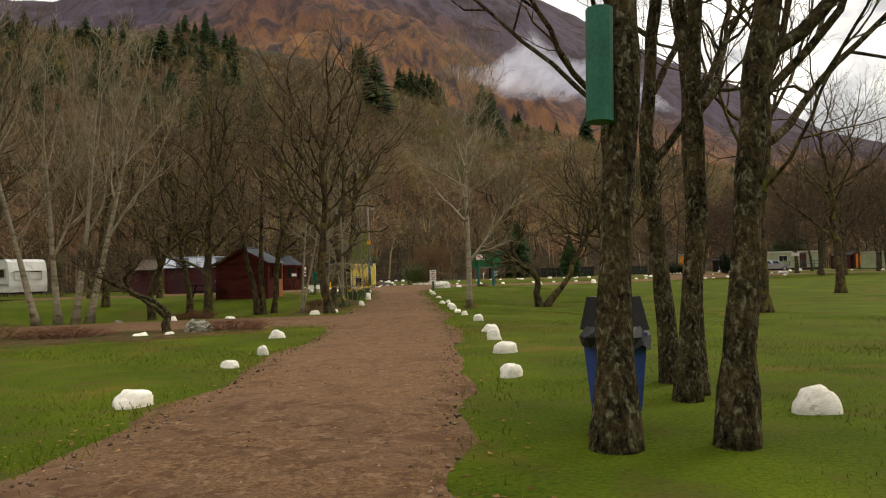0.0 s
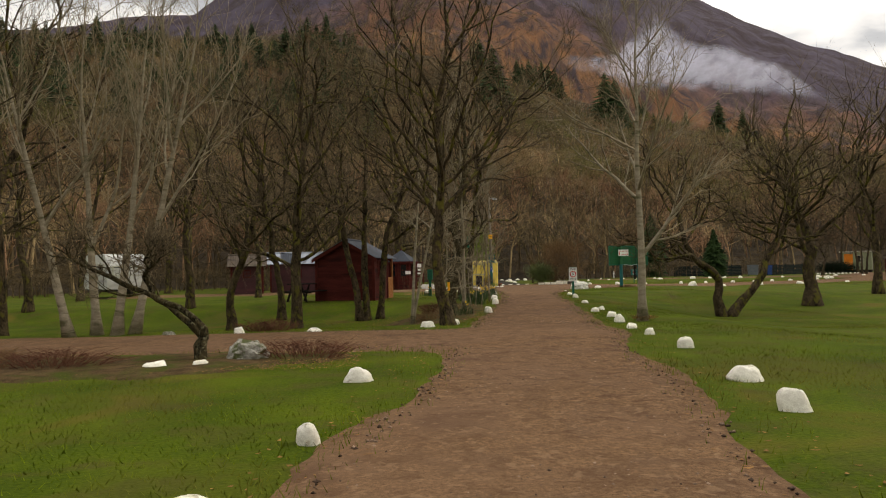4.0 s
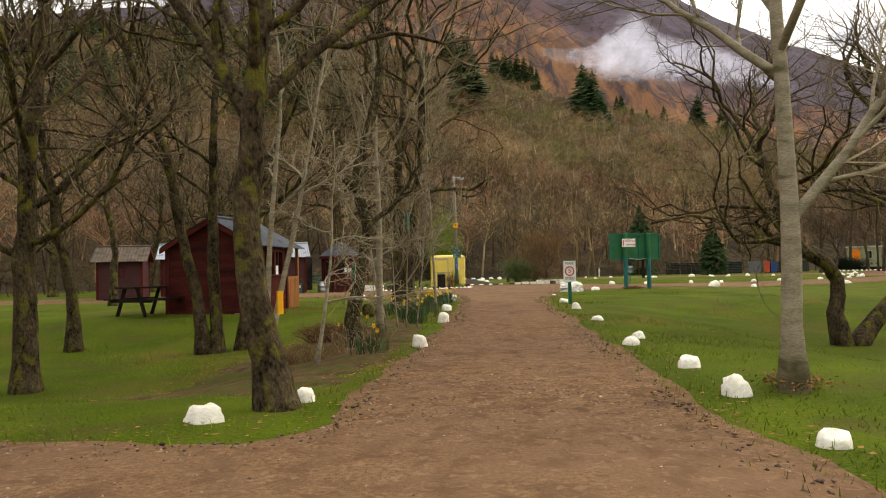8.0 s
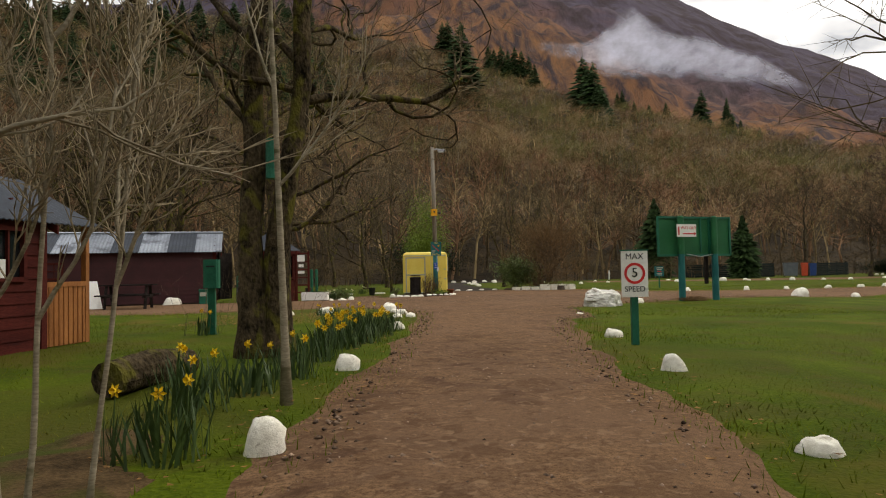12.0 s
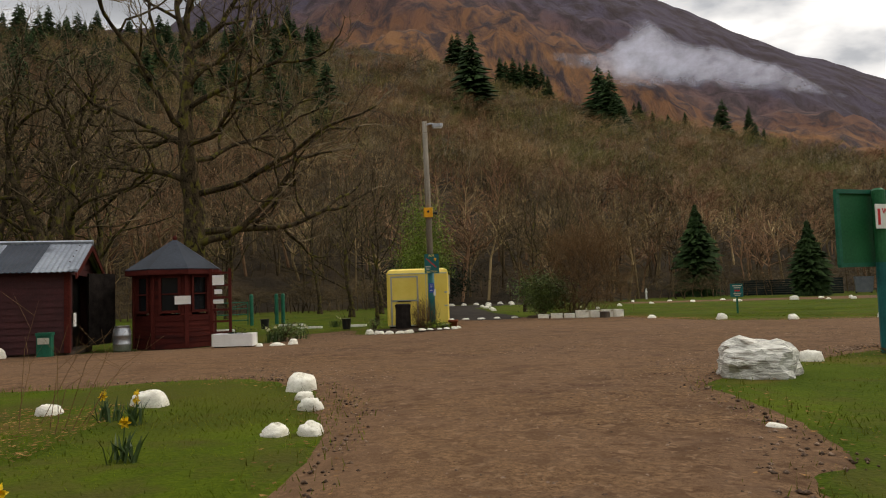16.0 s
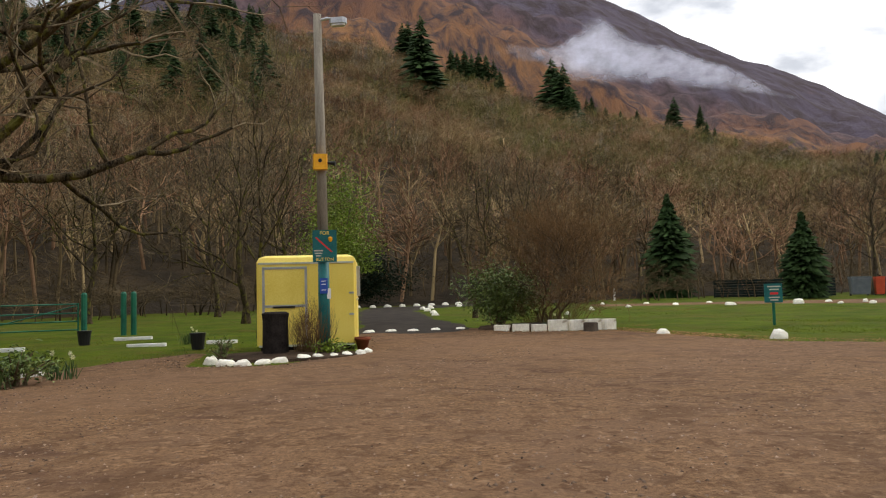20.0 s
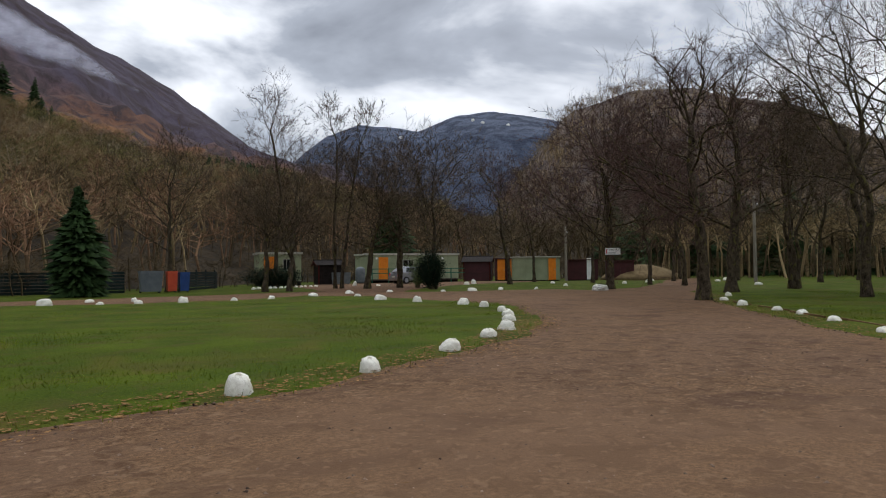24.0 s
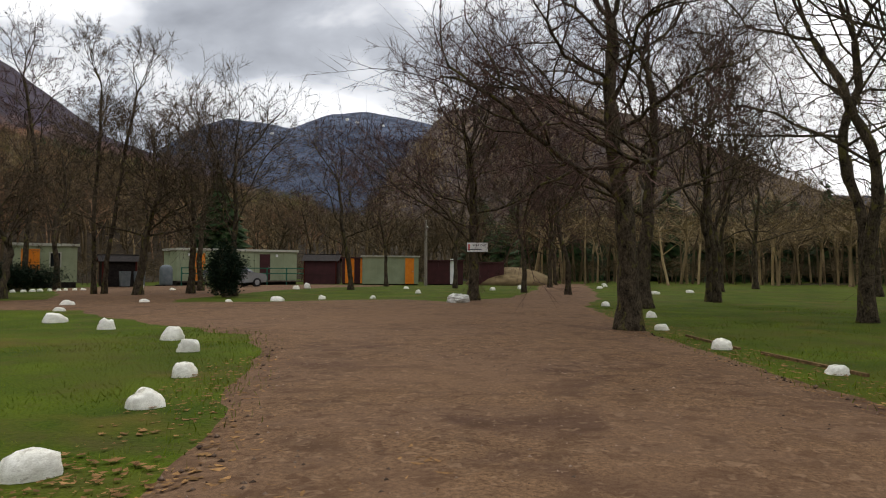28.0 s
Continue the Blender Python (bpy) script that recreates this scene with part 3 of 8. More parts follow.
def hill_material(name, low, mid, high, rock, scale=0.02, share=False):
    m = bpy.data.materials.new(name)
    m.use_nodes = True
    t = m.node_tree
    b = t.nodes["Principled BSDF"]
    b.inputs["Roughness"].default_value, b.inputs["Specular IOR Level"].default_value = 0.95, 0.1
    co = t.nodes.new("ShaderNodeTexCoord")
    sep = t.nodes.new("ShaderNodeSeparateXYZ")
    t.links.new(co.outputs["Object"], sep.inputs[0])
    n1 = t.nodes.new("ShaderNodeTexNoise")
    n1.inputs["Scale"].default_value, n1.inputs["Detail"].default_value, n1.inputs["Roughness"].default_value = scale, 10.0, 0.65
    n1.inputs["Distortion"].default_value = 0.6
    t.links.new(co.outputs["Object"], n1.inputs["Vector"])
    n2 = t.nodes.new("ShaderNodeTexNoise")
    n2.inputs["Scale"].default_value, n2.inputs["Detail"].default_value, n2.inputs["Roughness"].default_value = (0.6 if share else scale * 6), 9.0, 0.66
    if share:
        # gullies and burnt strips that run down the slope
        fall = t.nodes.new("ShaderNodeAttribute")
        fall.attribute_name = "fall"
        n2.inputs["Distortion"].default_value = 0.5
        t.links.new(fall.outputs["Vector"], n2.inputs["Vector"])
    else:
        t.links.new(co.outputs["Object"], n2.inputs["Vector"])
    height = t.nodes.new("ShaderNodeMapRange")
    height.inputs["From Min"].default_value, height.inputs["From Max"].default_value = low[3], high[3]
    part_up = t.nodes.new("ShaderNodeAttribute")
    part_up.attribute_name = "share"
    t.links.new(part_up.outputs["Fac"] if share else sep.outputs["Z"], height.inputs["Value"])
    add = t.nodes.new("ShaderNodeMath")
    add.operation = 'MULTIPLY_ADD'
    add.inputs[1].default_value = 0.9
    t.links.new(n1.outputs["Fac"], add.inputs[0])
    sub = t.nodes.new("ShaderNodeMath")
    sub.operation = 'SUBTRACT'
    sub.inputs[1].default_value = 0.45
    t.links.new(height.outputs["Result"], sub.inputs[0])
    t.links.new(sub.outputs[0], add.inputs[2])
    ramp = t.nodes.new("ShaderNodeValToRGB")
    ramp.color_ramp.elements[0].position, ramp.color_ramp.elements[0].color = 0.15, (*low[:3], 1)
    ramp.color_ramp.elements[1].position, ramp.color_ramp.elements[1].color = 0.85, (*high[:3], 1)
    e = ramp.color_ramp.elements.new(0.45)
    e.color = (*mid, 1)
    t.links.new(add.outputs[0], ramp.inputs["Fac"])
    rr = t.nodes.new("ShaderNodeValToRGB")
    rr.color_ramp.elements[0].position, rr.color_ramp.elements[1].position = (0.43, 0.60) if share else (0.46, 0.56)
    t.links.new(n2.outputs["Fac"], rr.inputs["Fac"])
    mx = t.nodes.new("ShaderNodeMixRGB")
    mx.inputs[2].default_value = (*rock, 1)
    t.links.new(rr.outputs["Color"], mx.inputs[0])
    t.links.new(ramp.outputs["Color"], mx.inputs[1])
    t.links.new(mx.outputs["Color"], b.inputs["Base Color"])
    bp = t.nodes.new("ShaderNodeBump")
    bp.inputs["Strength"].default_value, bp.inputs["Distance"].default_value = (0.5, 0.10 / scale) if share else (0.6, 0.12 / scale)
    t.links.new(n2.outputs["Fac"], bp.inputs["Height"])
    t.links.new(bp.outputs["Normal"], b.inputs["Normal"])
    return m


MOOR = hill_material("heather_moor", (0.21, 0.1036, 0.042, 0.15), (0.1435, 0.0686, 0.0392), (0.0686, 0.0546, 0.0742, 0.5), (0.0434, 0.0308, 0.0322), scale=0.013, share=True)
# distance haze is painted in as the blue-grey tone of these mountains
FAR_HILL = hill_material("hazy_far_mountain", (0.0525, 0.063, 0.091, 0), (0.0735, 0.0896, 0.1295), (0.098, 0.1176, 0.1645, 800), (0.0462, 0.056, 0.084), scale=0.0025)
# brown greyed towards the top: some haze is painted into the colour
BROWN_HILL = hill_material("brown_hillside", (0.105, 0.0756, 0.0525, 0), (0.175, 0.1295, 0.0945), (0.133, 0.105, 0.098, 200), (0.077, 0.0588, 0.0532), scale=0.012)
# kept dark so the colour holds the shade between the crowns
WOOD_FLOOR = hill_material("shaded_slope_floor", (0.0525, 0.0371, 0.0203, 0), (0.0805, 0.056, 0.0301), (0.0595, 0.0434, 0.0238, 70), (0.0315, 0.0238, 0.0147), scale=0.05)


def rise(rows, angle):
    return np.tan(np.radians(np.interp(angle, [r[0] for r in rows], [r[1] for r in rows])))


WOOD_TOP = [(-180, 6), (-120, 9), (-60, 14), (-30, 18.5), (-10, 20.5), (-4, 19.3), (3, 18.6), (8, 16.5), (14, 14.8), (24.5, 11.6), (30, 9.9), (38, 7.8), (46, 6.3), (55, 4.5), (70, 3.0), (100, 3.2), (180, 5)]
RIDGE = [(-180, 7), (-100, 10), (-60, 13), (-30, 17), (-17, 20), (-8, 26), (2, 31), (10, 28), (17, 23.6), (20.8, 21.7), (27.4, 18.1), (32.9, 15.3), (36, 13.6), (39, 11.9), (43, 9.4), (46.8, 8.0), (52, 6.0), (60, 3.5), (70, 1.5), (110, 1), (180, 6)]
FAR_RIDGE = [(38, 3), (44, 7), (47.2, 9.6), (48.4, 10.5), (51, 11.5), (53.7, 11.4), (55.8, 11.05), (58.8, 12.2), (62, 12.4), (66, 11.8), (69, 11.2), (75, 10), (84, 7.5), (93, 5.5), (99, 5.2), (108, 6.5), (125, 4)]
BROWN_RIDGE = [(60, 2), (64, 7.5), (67.6, 11.9), (72.5, 13.4), (77, 13.3), (80, 12.2), (83.5, 11.4), (88, 8.9), (93.5, 6.2), (97, 4.6), (102, 4.9), (115, 8), (150, 9), (190, 8), (240, 6)]


def polar_hill(name, rows, a0, a1, na, radii, fraction, mat, label, rough):
    """A hillside round the valley: at each radius a fraction of the ridge's height."""
    ang = np.linspace(a0, a1, na)
    A, R = np.meshgrid(ang, radii, indexing="ij")
    top = rise(rows, A) * radii[-1]
    F = np.interp(R, radii, fraction)
    x, y = CENTRE[0] + R * np.sin(np.radians(A)), CENTRE[1] + R * np.cos(np.radians(A))
    bump = np.array([noise.fractal(Vector((px * 3.2 / radii[-1], py * 3.2 / radii[-1], 0.7)) * 3, 0.75, 2.2, 8) for px, py in zip(x.ravel(), y.ravel())]).reshape(x.shape)
    z = top * F + rough * bump * np.minimum(1, F * 4) * np.sqrt(np.clip(1.02 - F, 0.02, 1)) - 0.4 * (F <= 0)
    ob = new(name, big_mesh(name, np.stack([x, y, z], -1).reshape(-1, 3), grid_faces(len(ang), len(radii)), mat))
    ob.data.attributes.new("share", 'FLOAT', 'POINT').data.foreach_set("value", F.ravel().astype(np.float32))
    fall = np.stack([np.radians(A) * 52 + F * 12, F * 62 - np.radians(A) * 10, 0 * A], -1)
    ob.data.attributes.new("fall", 'FLOAT_VECTOR', 'POINT').data.foreach_set("vector", fall.ravel().astype(np.float32))
    ob.data.polygons.foreach_set("use_smooth", [True] * len(ob.data.polygons))
    return tagged(ob, label, "hill", kind="structure")


def slope_base(a):
    """Radius at which the wooded slope begins."""
    return np.interp(a, [-180, -90, -45, -15, 15, 40, 50, 70, 120, 180], [60, 45, 42, 46, 46, 62, 90, 150, 170, 90])


WOOD_R = 240.0


def wood_height(x, y):
    a = np.degrees(np.arctan2(x - CENTRE[0], y - CENTRE[1]))
    r = np.hypot(x - CENTRE[0], y - CENTRE[1])
    b = slope_base(a)
    return rise(WOOD_TOP, a) * (WOOD_R * np.clip((r - b) / (WOOD_R - b), 0, 1.2) ** 1.12)


ang = np.linspace(-180, 180, 361)
rad = np.concatenate([np.linspace(40, 240, 41), np.linspace(252, 330, 6)])
A, R = np.meshgrid(ang, rad, indexing="ij")
hx, hy = CENTRE[0] + R * np.sin(np.radians(A)), CENTRE[1] + R * np.cos(np.radians(A))
hz = wood_height(hx, hy) + 1.2 * ragged(hx, hy, 14) * smooth(60, 120, R) - 0.5 * (1 - smooth(0, 2, wood_height(hx, hy)))
ob = new("wooded_slope", big_mesh("wooded_slope", np.stack([hx, hy, hz], -1).reshape(-1, 3), grid_faces(len(ang), len(rad)), WOOD_FLOOR))
tagged(ob, "steep leaf-strewn slope under bare woods, its brown darkened for their shade", "hill", kind="structure")

polar_hill("moor_mountain", RIDGE, -180, 180, 601, np.linspace(230, 900, 56), np.interp(np.linspace(230, 900, 56), [230, 280, 340, 420, 500, 580, 660, 740, 800, 850, 900.0], [0.10, 0.17, 0.25, 0.37, 0.48, 0.59, 0.70, 0.81, 0.90, 0.965, 1.0]), MOOR, "steep moorland mountain of orange grass and purple heather", 26)
polar_hill("far_mountain", FAR_RIDGE, 34, 128, 200, np.linspace(2000, 3400, 30), np.interp(np.linspace(2000, 3400, 30), [2000, 2300, 2600, 2900, 3200, 3400.0], [0, 0.3, 0.55, 0.78, 0.93, 1.0]), FAR_HILL, "distant mountains painted in blue-grey haze with snow patches under cloud", 70)
polar_hill("brown_hill", BROWN_RIDGE, 58, 240, 220, np.linspace(240, 680, 30), np.interp(np.linspace(240, 680, 30), [240, 300, 380, 460, 540, 620, 680.0], [0, 0.15, 0.35, 0.57, 0.78, 0.93, 1.0]), BROWN_HILL, "brown rounded hillside with bare woods", 9)

# snow patches on the far mountain
snow = Shape()
rnd = random.Random(4)
for a, e in ((61.0, 11.7), (62.2, 11.3), (63.0, 11.45), (62.6, 10.7), (54.4, 10.6), (60.2, 11.9)):
    r = 2950
    px, py, pz = CENTRE[0] + r * math.sin(radians(a)), CENTRE[1] + r * math.cos(radians(a)), r * math.tan(radians(e))
    ring = [(px + math.cos(radians(a)) * 9 * math.cos(k * 1.047) * rnd.uniform(0.5, 1.3), py - math.sin(radians(a)) * 9 * math.cos(k * 1.047), pz + 8 * math.sin(k * 1.047) * rnd.uniform(0.5, 1.3)) for k in range(6)]
    snow.add(ring + [(px - 3 * math.sin(radians(a)), py - 3 * math.cos(radians(a)), pz)], [(k, (k + 1) % 6, 6) for k in range(6)])
tagged(part("snow_patches", snow, WHITE), "small white snow patches on the far mountain", "snow", kind="stuff")

# low mist lying on the moor
mist_mat = bpy.data.materials.new("mist")
mist_mat.use_nodes = True
mt = mist_mat.node_tree
mt.nodes.clear()
m_out, m_mix, m_tr, m_df = (mt.nodes.new(k) for k in ("ShaderNodeOutputMaterial", "ShaderNodeMixShader", "ShaderNodeBsdfTransparent", "ShaderNodeBsdfTranslucent"))
m_df.inputs["Color"].default_value = (0.44, 0.46, 0.55, 1)
m_add, m_d2 = mt.nodes.new("ShaderNodeAddShader"), mt.nodes.new("ShaderNodeBsdfDiffuse")
m_d2.inputs["Color"].default_value = (0.55, 0.57, 0.66, 1)
m_uv, m_n, m_r = mt.nodes.new("ShaderNodeAttribute"), mt.nodes.new("ShaderNodeTexNoise"), mt.nodes.new("ShaderNodeMapRange")
m_uv.attribute_name = "thickness"
m_n.inputs["Scale"].default_value, m_n.inputs["Detail"].default_value, m_n.inputs["Roughness"].default_value = 1.0, 7.0, 0.58
m_r.inputs["From Min"].default_value, m_r.inputs["From Max"].default_value, m_r.inputs["To Max"].default_value = 0.74, 1.80, 0.70
m_sum = mt.nodes.new("ShaderNodeMath")
m_sum.operation = 'ADD'
m_flow = mt.nodes.new("ShaderNodeAttribute")
m_flow.attribute_name = "flow"
mt.links.new(m_flow.outputs["Vector"], m_n.inputs["Vector"])
mt.links.new(m_uv.outputs["Fac"], m_sum.inputs[0])
mt.links.new(m_n.outputs["Fac"], m_sum.inputs[1])
mt.links.new(m_sum.outputs[0], m_r.inputs["Value"])
mt.links.new(m_r.outputs["Result"], m_mix.inputs[0])
mt.links.new(m_tr.outputs[0], m_mix.inputs[1])
mt.links.new(m_df.outputs[0], m_add.inputs[0])
mt.links.new(m_d2.outputs[0], m_add.inputs[1])
mt.links.new(m_add.outputs[0], m_mix.inputs[2])
mt.links.new(m_mix.outputs[0], m_out.inputs["Surface"])
aa, tt = np.meshgrid(np.linspace(11.5, 36.5, 100), np.linspace(-0.45, 1.35, 34), indexing="ij")
low = np.interp(aa, [11.5, 16.5, 18.7, 21.3, 23.8, 27.1, 30.2, 32.4, 36.5], [18.6, 17.8, 16.6, 16.3, 16.2, 15.4, 14.7, 14.0, 12.6])
high = np.interp(aa, [11.5, 16.1, 17.9, 19.7, 21.5, 22.7, 24.4, 26.8, 29.1, 31.4, 33.9, 36.5], [19.8, 18.9, 18.7, 19.5, 20.1, 19.1, 18.2, 17.6, 16.6, 15.6, 13.9, 12.9])
ee = low + (high - low) * tt
MOOR_R, MOOR_F = [230, 280, 340, 420, 500, 580, 660, 740, 800, 850, 900.0], [0.10, 0.17, 0.25, 0.37, 0.48, 0.59, 0.70, 0.81, 0.90, 0.965, 1.0]
rr = np.full(aa.shape, 260.0)
for r_ in np.arange(260, 720, 4.0):
    over = r_ * np.tan(np.radians(ee)) > np.interp(r_, MOOR_R, MOOR_F) * rise(RIDGE, aa) * 900 + 26
    rr = np.where(over & (rr > r_ - 5), r_, rr)
rr = rr - 14
mv = np.stack([CENTRE[0] + rr * np.sin(np.radians(aa)), CENTRE[1] + rr * np.cos(np.radians(aa)), rr * np.tan(np.radians(ee))], -1).reshape(-1, 3)
mist_me = big_mesh("mist", mv, grid_faces(100, 34), mist_mat)
at = mist_me.attributes.new("thickness", 'FLOAT', 'POINT')
body_ = smooth(-0.45, 0.4, tt) * smooth(1.35, 0.75, tt)
edge = body_ * np.interp(aa, [11.5, 14.5, 17, 19.5, 22, 27, 31, 34, 36.5], [0.0, 0.42, 0.62, 1, 1, 0.86, 0.74, 0.45, 0])
at.data.foreach_set("value", edge.ravel().astype(np.float32))
fl_ = mist_me.attributes.new("flow", 'FLOAT_VECTOR', 'POINT')
fl_.data.foreach_set("vector", np.stack([aa * 0.75, ee * 1.1, 0 * aa], -1).ravel().astype(np.float32))
mist = new("mist", mist_me)
tagged(mist, "white bank of low mist lying on the mountainside", "mist", kind="stuff")


# ---- woods on the slope ----
def template_tree(seed, limbs=12, spikes=12, crown=0.24, solid=True):
    """Unit-high bare tree: bent stem, forked limbs and a rounded crown of thin tapering shoots."""
    r = random.Random(seed)
    v, f = [], []

    def stick(p, q, ra, rb=0.0):
        d = (q - p).normalized()
        a = d.cross(Vector((0.3, 0.9, 0.2))).normalized()
        b = d.cross(a)
        n = len(v)
        for c, rad_ in ((p, ra), (q, rb)):
            for k in range(3):
                w = k * 2.0944
                v.append(c + a * rad_ * math.cos(w) + b * rad_ * math.sin(w))
        for k in range(3):
            k2 = (k + 1) % 3
            f.append((n + k, n + k2, n + 3 + k2))
            f.append((n + k, n + 3 + k2, n + 3 + k))

    def shoot(p, q, w):
        side = (q - p).cross(Vector((r.uniform(-1, 1), r.uniform(-1, 1), r.uniform(-1, 1)))).normalized() * w
        n = len(v)
        v.extend([p - side, p + side, q])
        f.append((n, n + 1, n + 2))

    base, knee = Vector((0, 0, -0.04)), Vector((r.uniform(-.05, .05), r.uniform(-.05, .05), r.uniform(0.22, 0.4)))
    top = knee + Vector((r.uniform(-.08, .08), r.uniform(-.08, .08), 0.38))
    stick(base, knee, 0.013, 0.010)
    stick(knee, top, 0.010, 0.004)
    for i in range(limbs):
        t = r.uniform(0, 1)
        p = knee.lerp(top, t * 0.9)
        w = i * 2.4 + r.uniform(-0.5, 0.5)
        out = crown * r.uniform(0.35, 1.0)
        tip = Vector((math.cos(w) * out, math.sin(w) * out, p.z + (0.95 - p.z) * (1 - 0.55 * (out / crown) ** 2) * r.uniform(0.45, 0.8)))
        mid = p.lerp(tip, 0.5) + Vector((math.cos(w), math.sin(w), -0.3)) * 0.03
        if solid:
            stick(p, mid, 0.0052, 0.0036)
            stick(mid, tip, 0.0036, 0.001)
        else:
            shoot(p, tip, 0.004)
        for k in range(spikes):
            s = mid.lerp(tip, r.uniform(-0.4, 1.0))
            w2 = w + r.gauss(0, 1.0)
            e = s + Vector((math.cos(w2), math.sin(w2), r.uniform(-0.15, 1.5))).normalized() * crown * r.uniform(0.25, 0.75)
            e.z = min(e.z, 1.0)
            shoot(s, e, r.uniform(0.0012, 0.0026))
    return np.array([tuple(p) for p in v]), np.array(f)


def scatter(name, templates, places, heights, widths, mat, label, category, seed):
    """Many copies of the templates joined into one mesh of stuff."""
    r = np.random.RandomState(seed)
    vs, fs, n = [], [], 0
    for (x, y, z), h, w in zip(places, heights, widths):
        tv, tf = templates[r.randint(len(templates))]
        c, s = np.cos(r.uniform(0, 6.283)), np.sin(r.uniform(0, 6.283))
        c, s = c / np.hypot(c, s), s / np.hypot(c, s)
        out = np.empty_like(tv)
        out[:, 0], out[:, 1], out[:, 2] = x + w * (c * tv[:, 0] - s * tv[:, 1]), y + w * (s * tv[:, 0] + c * tv[:, 1]), z + h * tv[:, 2]
        vs.append(out)
        fs.append(tf + n)
        n += len(tv)
    ob_ = new(name, big_mesh(name, np.concatenate(vs), np.concatenate(fs), mat))
    return tagged(ob_, label, category, kind="stuff")


def slope_places(count, a0, a1, r0, r1, seed, power=1.0):
    r = np.random.RandomState(seed)
    a = r.uniform(a0, a1, count)
    k = r.uniform(0, 1, count) ** power
    rr_ = slope_base(a) + r0 + (r1 - r0) * k
    x, y = CENTRE[0] + rr_ * np.sin(np.radians(a)), CENTRE[1] + rr_ * np.cos(np.radians(a))
    z = wood_height(x, y)
    keep = far_from_line(x, y, LANE) > 1.5
    return np.stack([x, y, z], 1)[keep]


bare = [template_tree(s, 11, 13) for s in range(8)]
bare_far = [template_tree(s + 20, 9, 9, 0.27, False) for s in range(8)]
rs = np.random.RandomState(3)
p = slope_places(1150, -75, 62, 1, 60, 11)
for kind_, mod_, mat_, label_ in (("near_woods", 0, WOODS, "dense bare brown deciduous woods at the foot of the hill"), ("near_rusty_woods", 1, WOODS_RUST, "reddish bare birches at the foot of the hill"), ("near_shaded_woods", 2, WOODS_DARK, "bare trees at the foot of the hill, darkened for the shade there")):
    q = p[np.arange(len(p)) % 3 == mod_]
    scatter(kind_, bare, q, rs.uniform(5, 10, len(q)), rs.uniform(7, 13, len(q)), mat_, label_, "woods", 1)
bare_round = [template_tree(s + 60, 13, 11, 0.33, False) for s in range(8)]
p = slope_places(5200, -75, 58, 45, 195, 12)
field = ragged(p[:, 0], p[:, 1], 22) + 0.7 * ragged(p[:, 0] + 31, p[:, 1], 9) + rs.uniform(-0.35, 0.35, len(p))
for kind_, lo_, hi_, mat_, label_ in (("hill_woods", -0.25, 0.45, WOODS, "bare brown deciduous woods covering the hillside"), ("rusty_woods", 0.45, 9, WOODS_RUST, "reddish bare birch woods on the hillside"), ("mossy_woods", -9, -0.25, WOODS_MOSS, "olive-tinged mossy bare oak woods on the hillside")):
    q = p[(field >= lo_) & (field < hi_)]
    scatter(kind_, bare_round, q, rs.uniform(4.0, 8.5, len(q)), rs.uniform(8, 14, len(q)), mat_, label_, "woods", 2)
p = slope_places(420, -75, 56, 40, 190, 17)
scatter("pale_hill_trees", bare_far, p, rs.uniform(6, 10, len(p)), rs.uniform(6, 9, len(p)), TWIG_PALE, "scattered pale birches on the hillside", "woods", 7)
scrub = [template_tree(s + 40, 12, 14, 0.5, False) for s in range(5)]
p = slope_places(1000, -75, 62, -6, 40, 31, 1.6)
scatter("undergrowth", scrub, p, rs.uniform(1.0, 3.2, len(p)), rs.uniform(2.2, 5.0, len(p)), WOODS_DARK, "tangled brown undergrowth at the foot of the woods", "undergrowth", 14)
p = slope_places(240, -180, -75, 0, 60, 13)
scatter("west_woods", bare, p, rs.uniform(7, 12, len(p)), rs.uniform(9, 14, len(p)), WOODS, "bare brown woods closing the valley", "woods", 3)
# valley floor woods to the east
ra = np.random.RandomState(8)
ca, cr = ra.uniform(44, 112, 620), ra.uniform(88, 190, 620)
p = np.stack([CENTRE[0] + cr * np.sin(np.radians(ca)), CENTRE[1] + cr * np.cos(np.radians(ca)), 0 * ca], 1)
p[:, 2] = wood_height(p[:, 0], p[:, 1])
ua, ur = ra.uniform(44, 112, 700), ra.uniform(84, 150, 700)
u = np.stack([CENTRE[0] + ur * np.sin(np.radians(ua)), CENTRE[1] + ur * np.cos(np.radians(ua)), 0 * ua], 1)
scatter("valley_scrub", scrub, u, rs.uniform(1.2, 3.6, len(u)), rs.uniform(3, 7, len(u)), WOODS_DARK, "tangled brown scrub on the valley floor", "undergrowth", 15)
scatter("valley_woods", bare, p, rs.uniform(7, 12, len(p)), rs.uniform(9, 15, len(p)), WOODS_DARK, "bare brown woods on the valley floor", "woods", 4)
ca, cr = ra.uniform(73, 98, 170), ra.uniform(80, 135, 170)
p = np.stack([CENTRE[0] + cr * np.sin(np.radians(ca)), CENTRE[1] + cr * np.cos(np.radians(ca)), 0 * ca], 1)
scatter("valley_edge_woods", bare_round, p, rs.uniform(7, 10.5, len(p)), rs.uniform(9, 14, len(p)), WOODS, "tall bare brown woods beyond the far track", "woods", 16)
ca, cr = ra.uniform(62, 108, 1100), ra.uniform(300, 640, 1100)
bz = np.interp(cr, [240, 300, 380, 460, 540, 620, 680.0], [0, 0.15, 0.35, 0.57, 0.78, 0.93, 1.0]) * rise(BROWN_RIDGE, ca) * 680 - 3
p = np.stack([CENTRE[0] + cr * np.sin(np.radians(ca)), CENTRE[1] + cr * np.cos(np.radians(ca)), bz], 1)
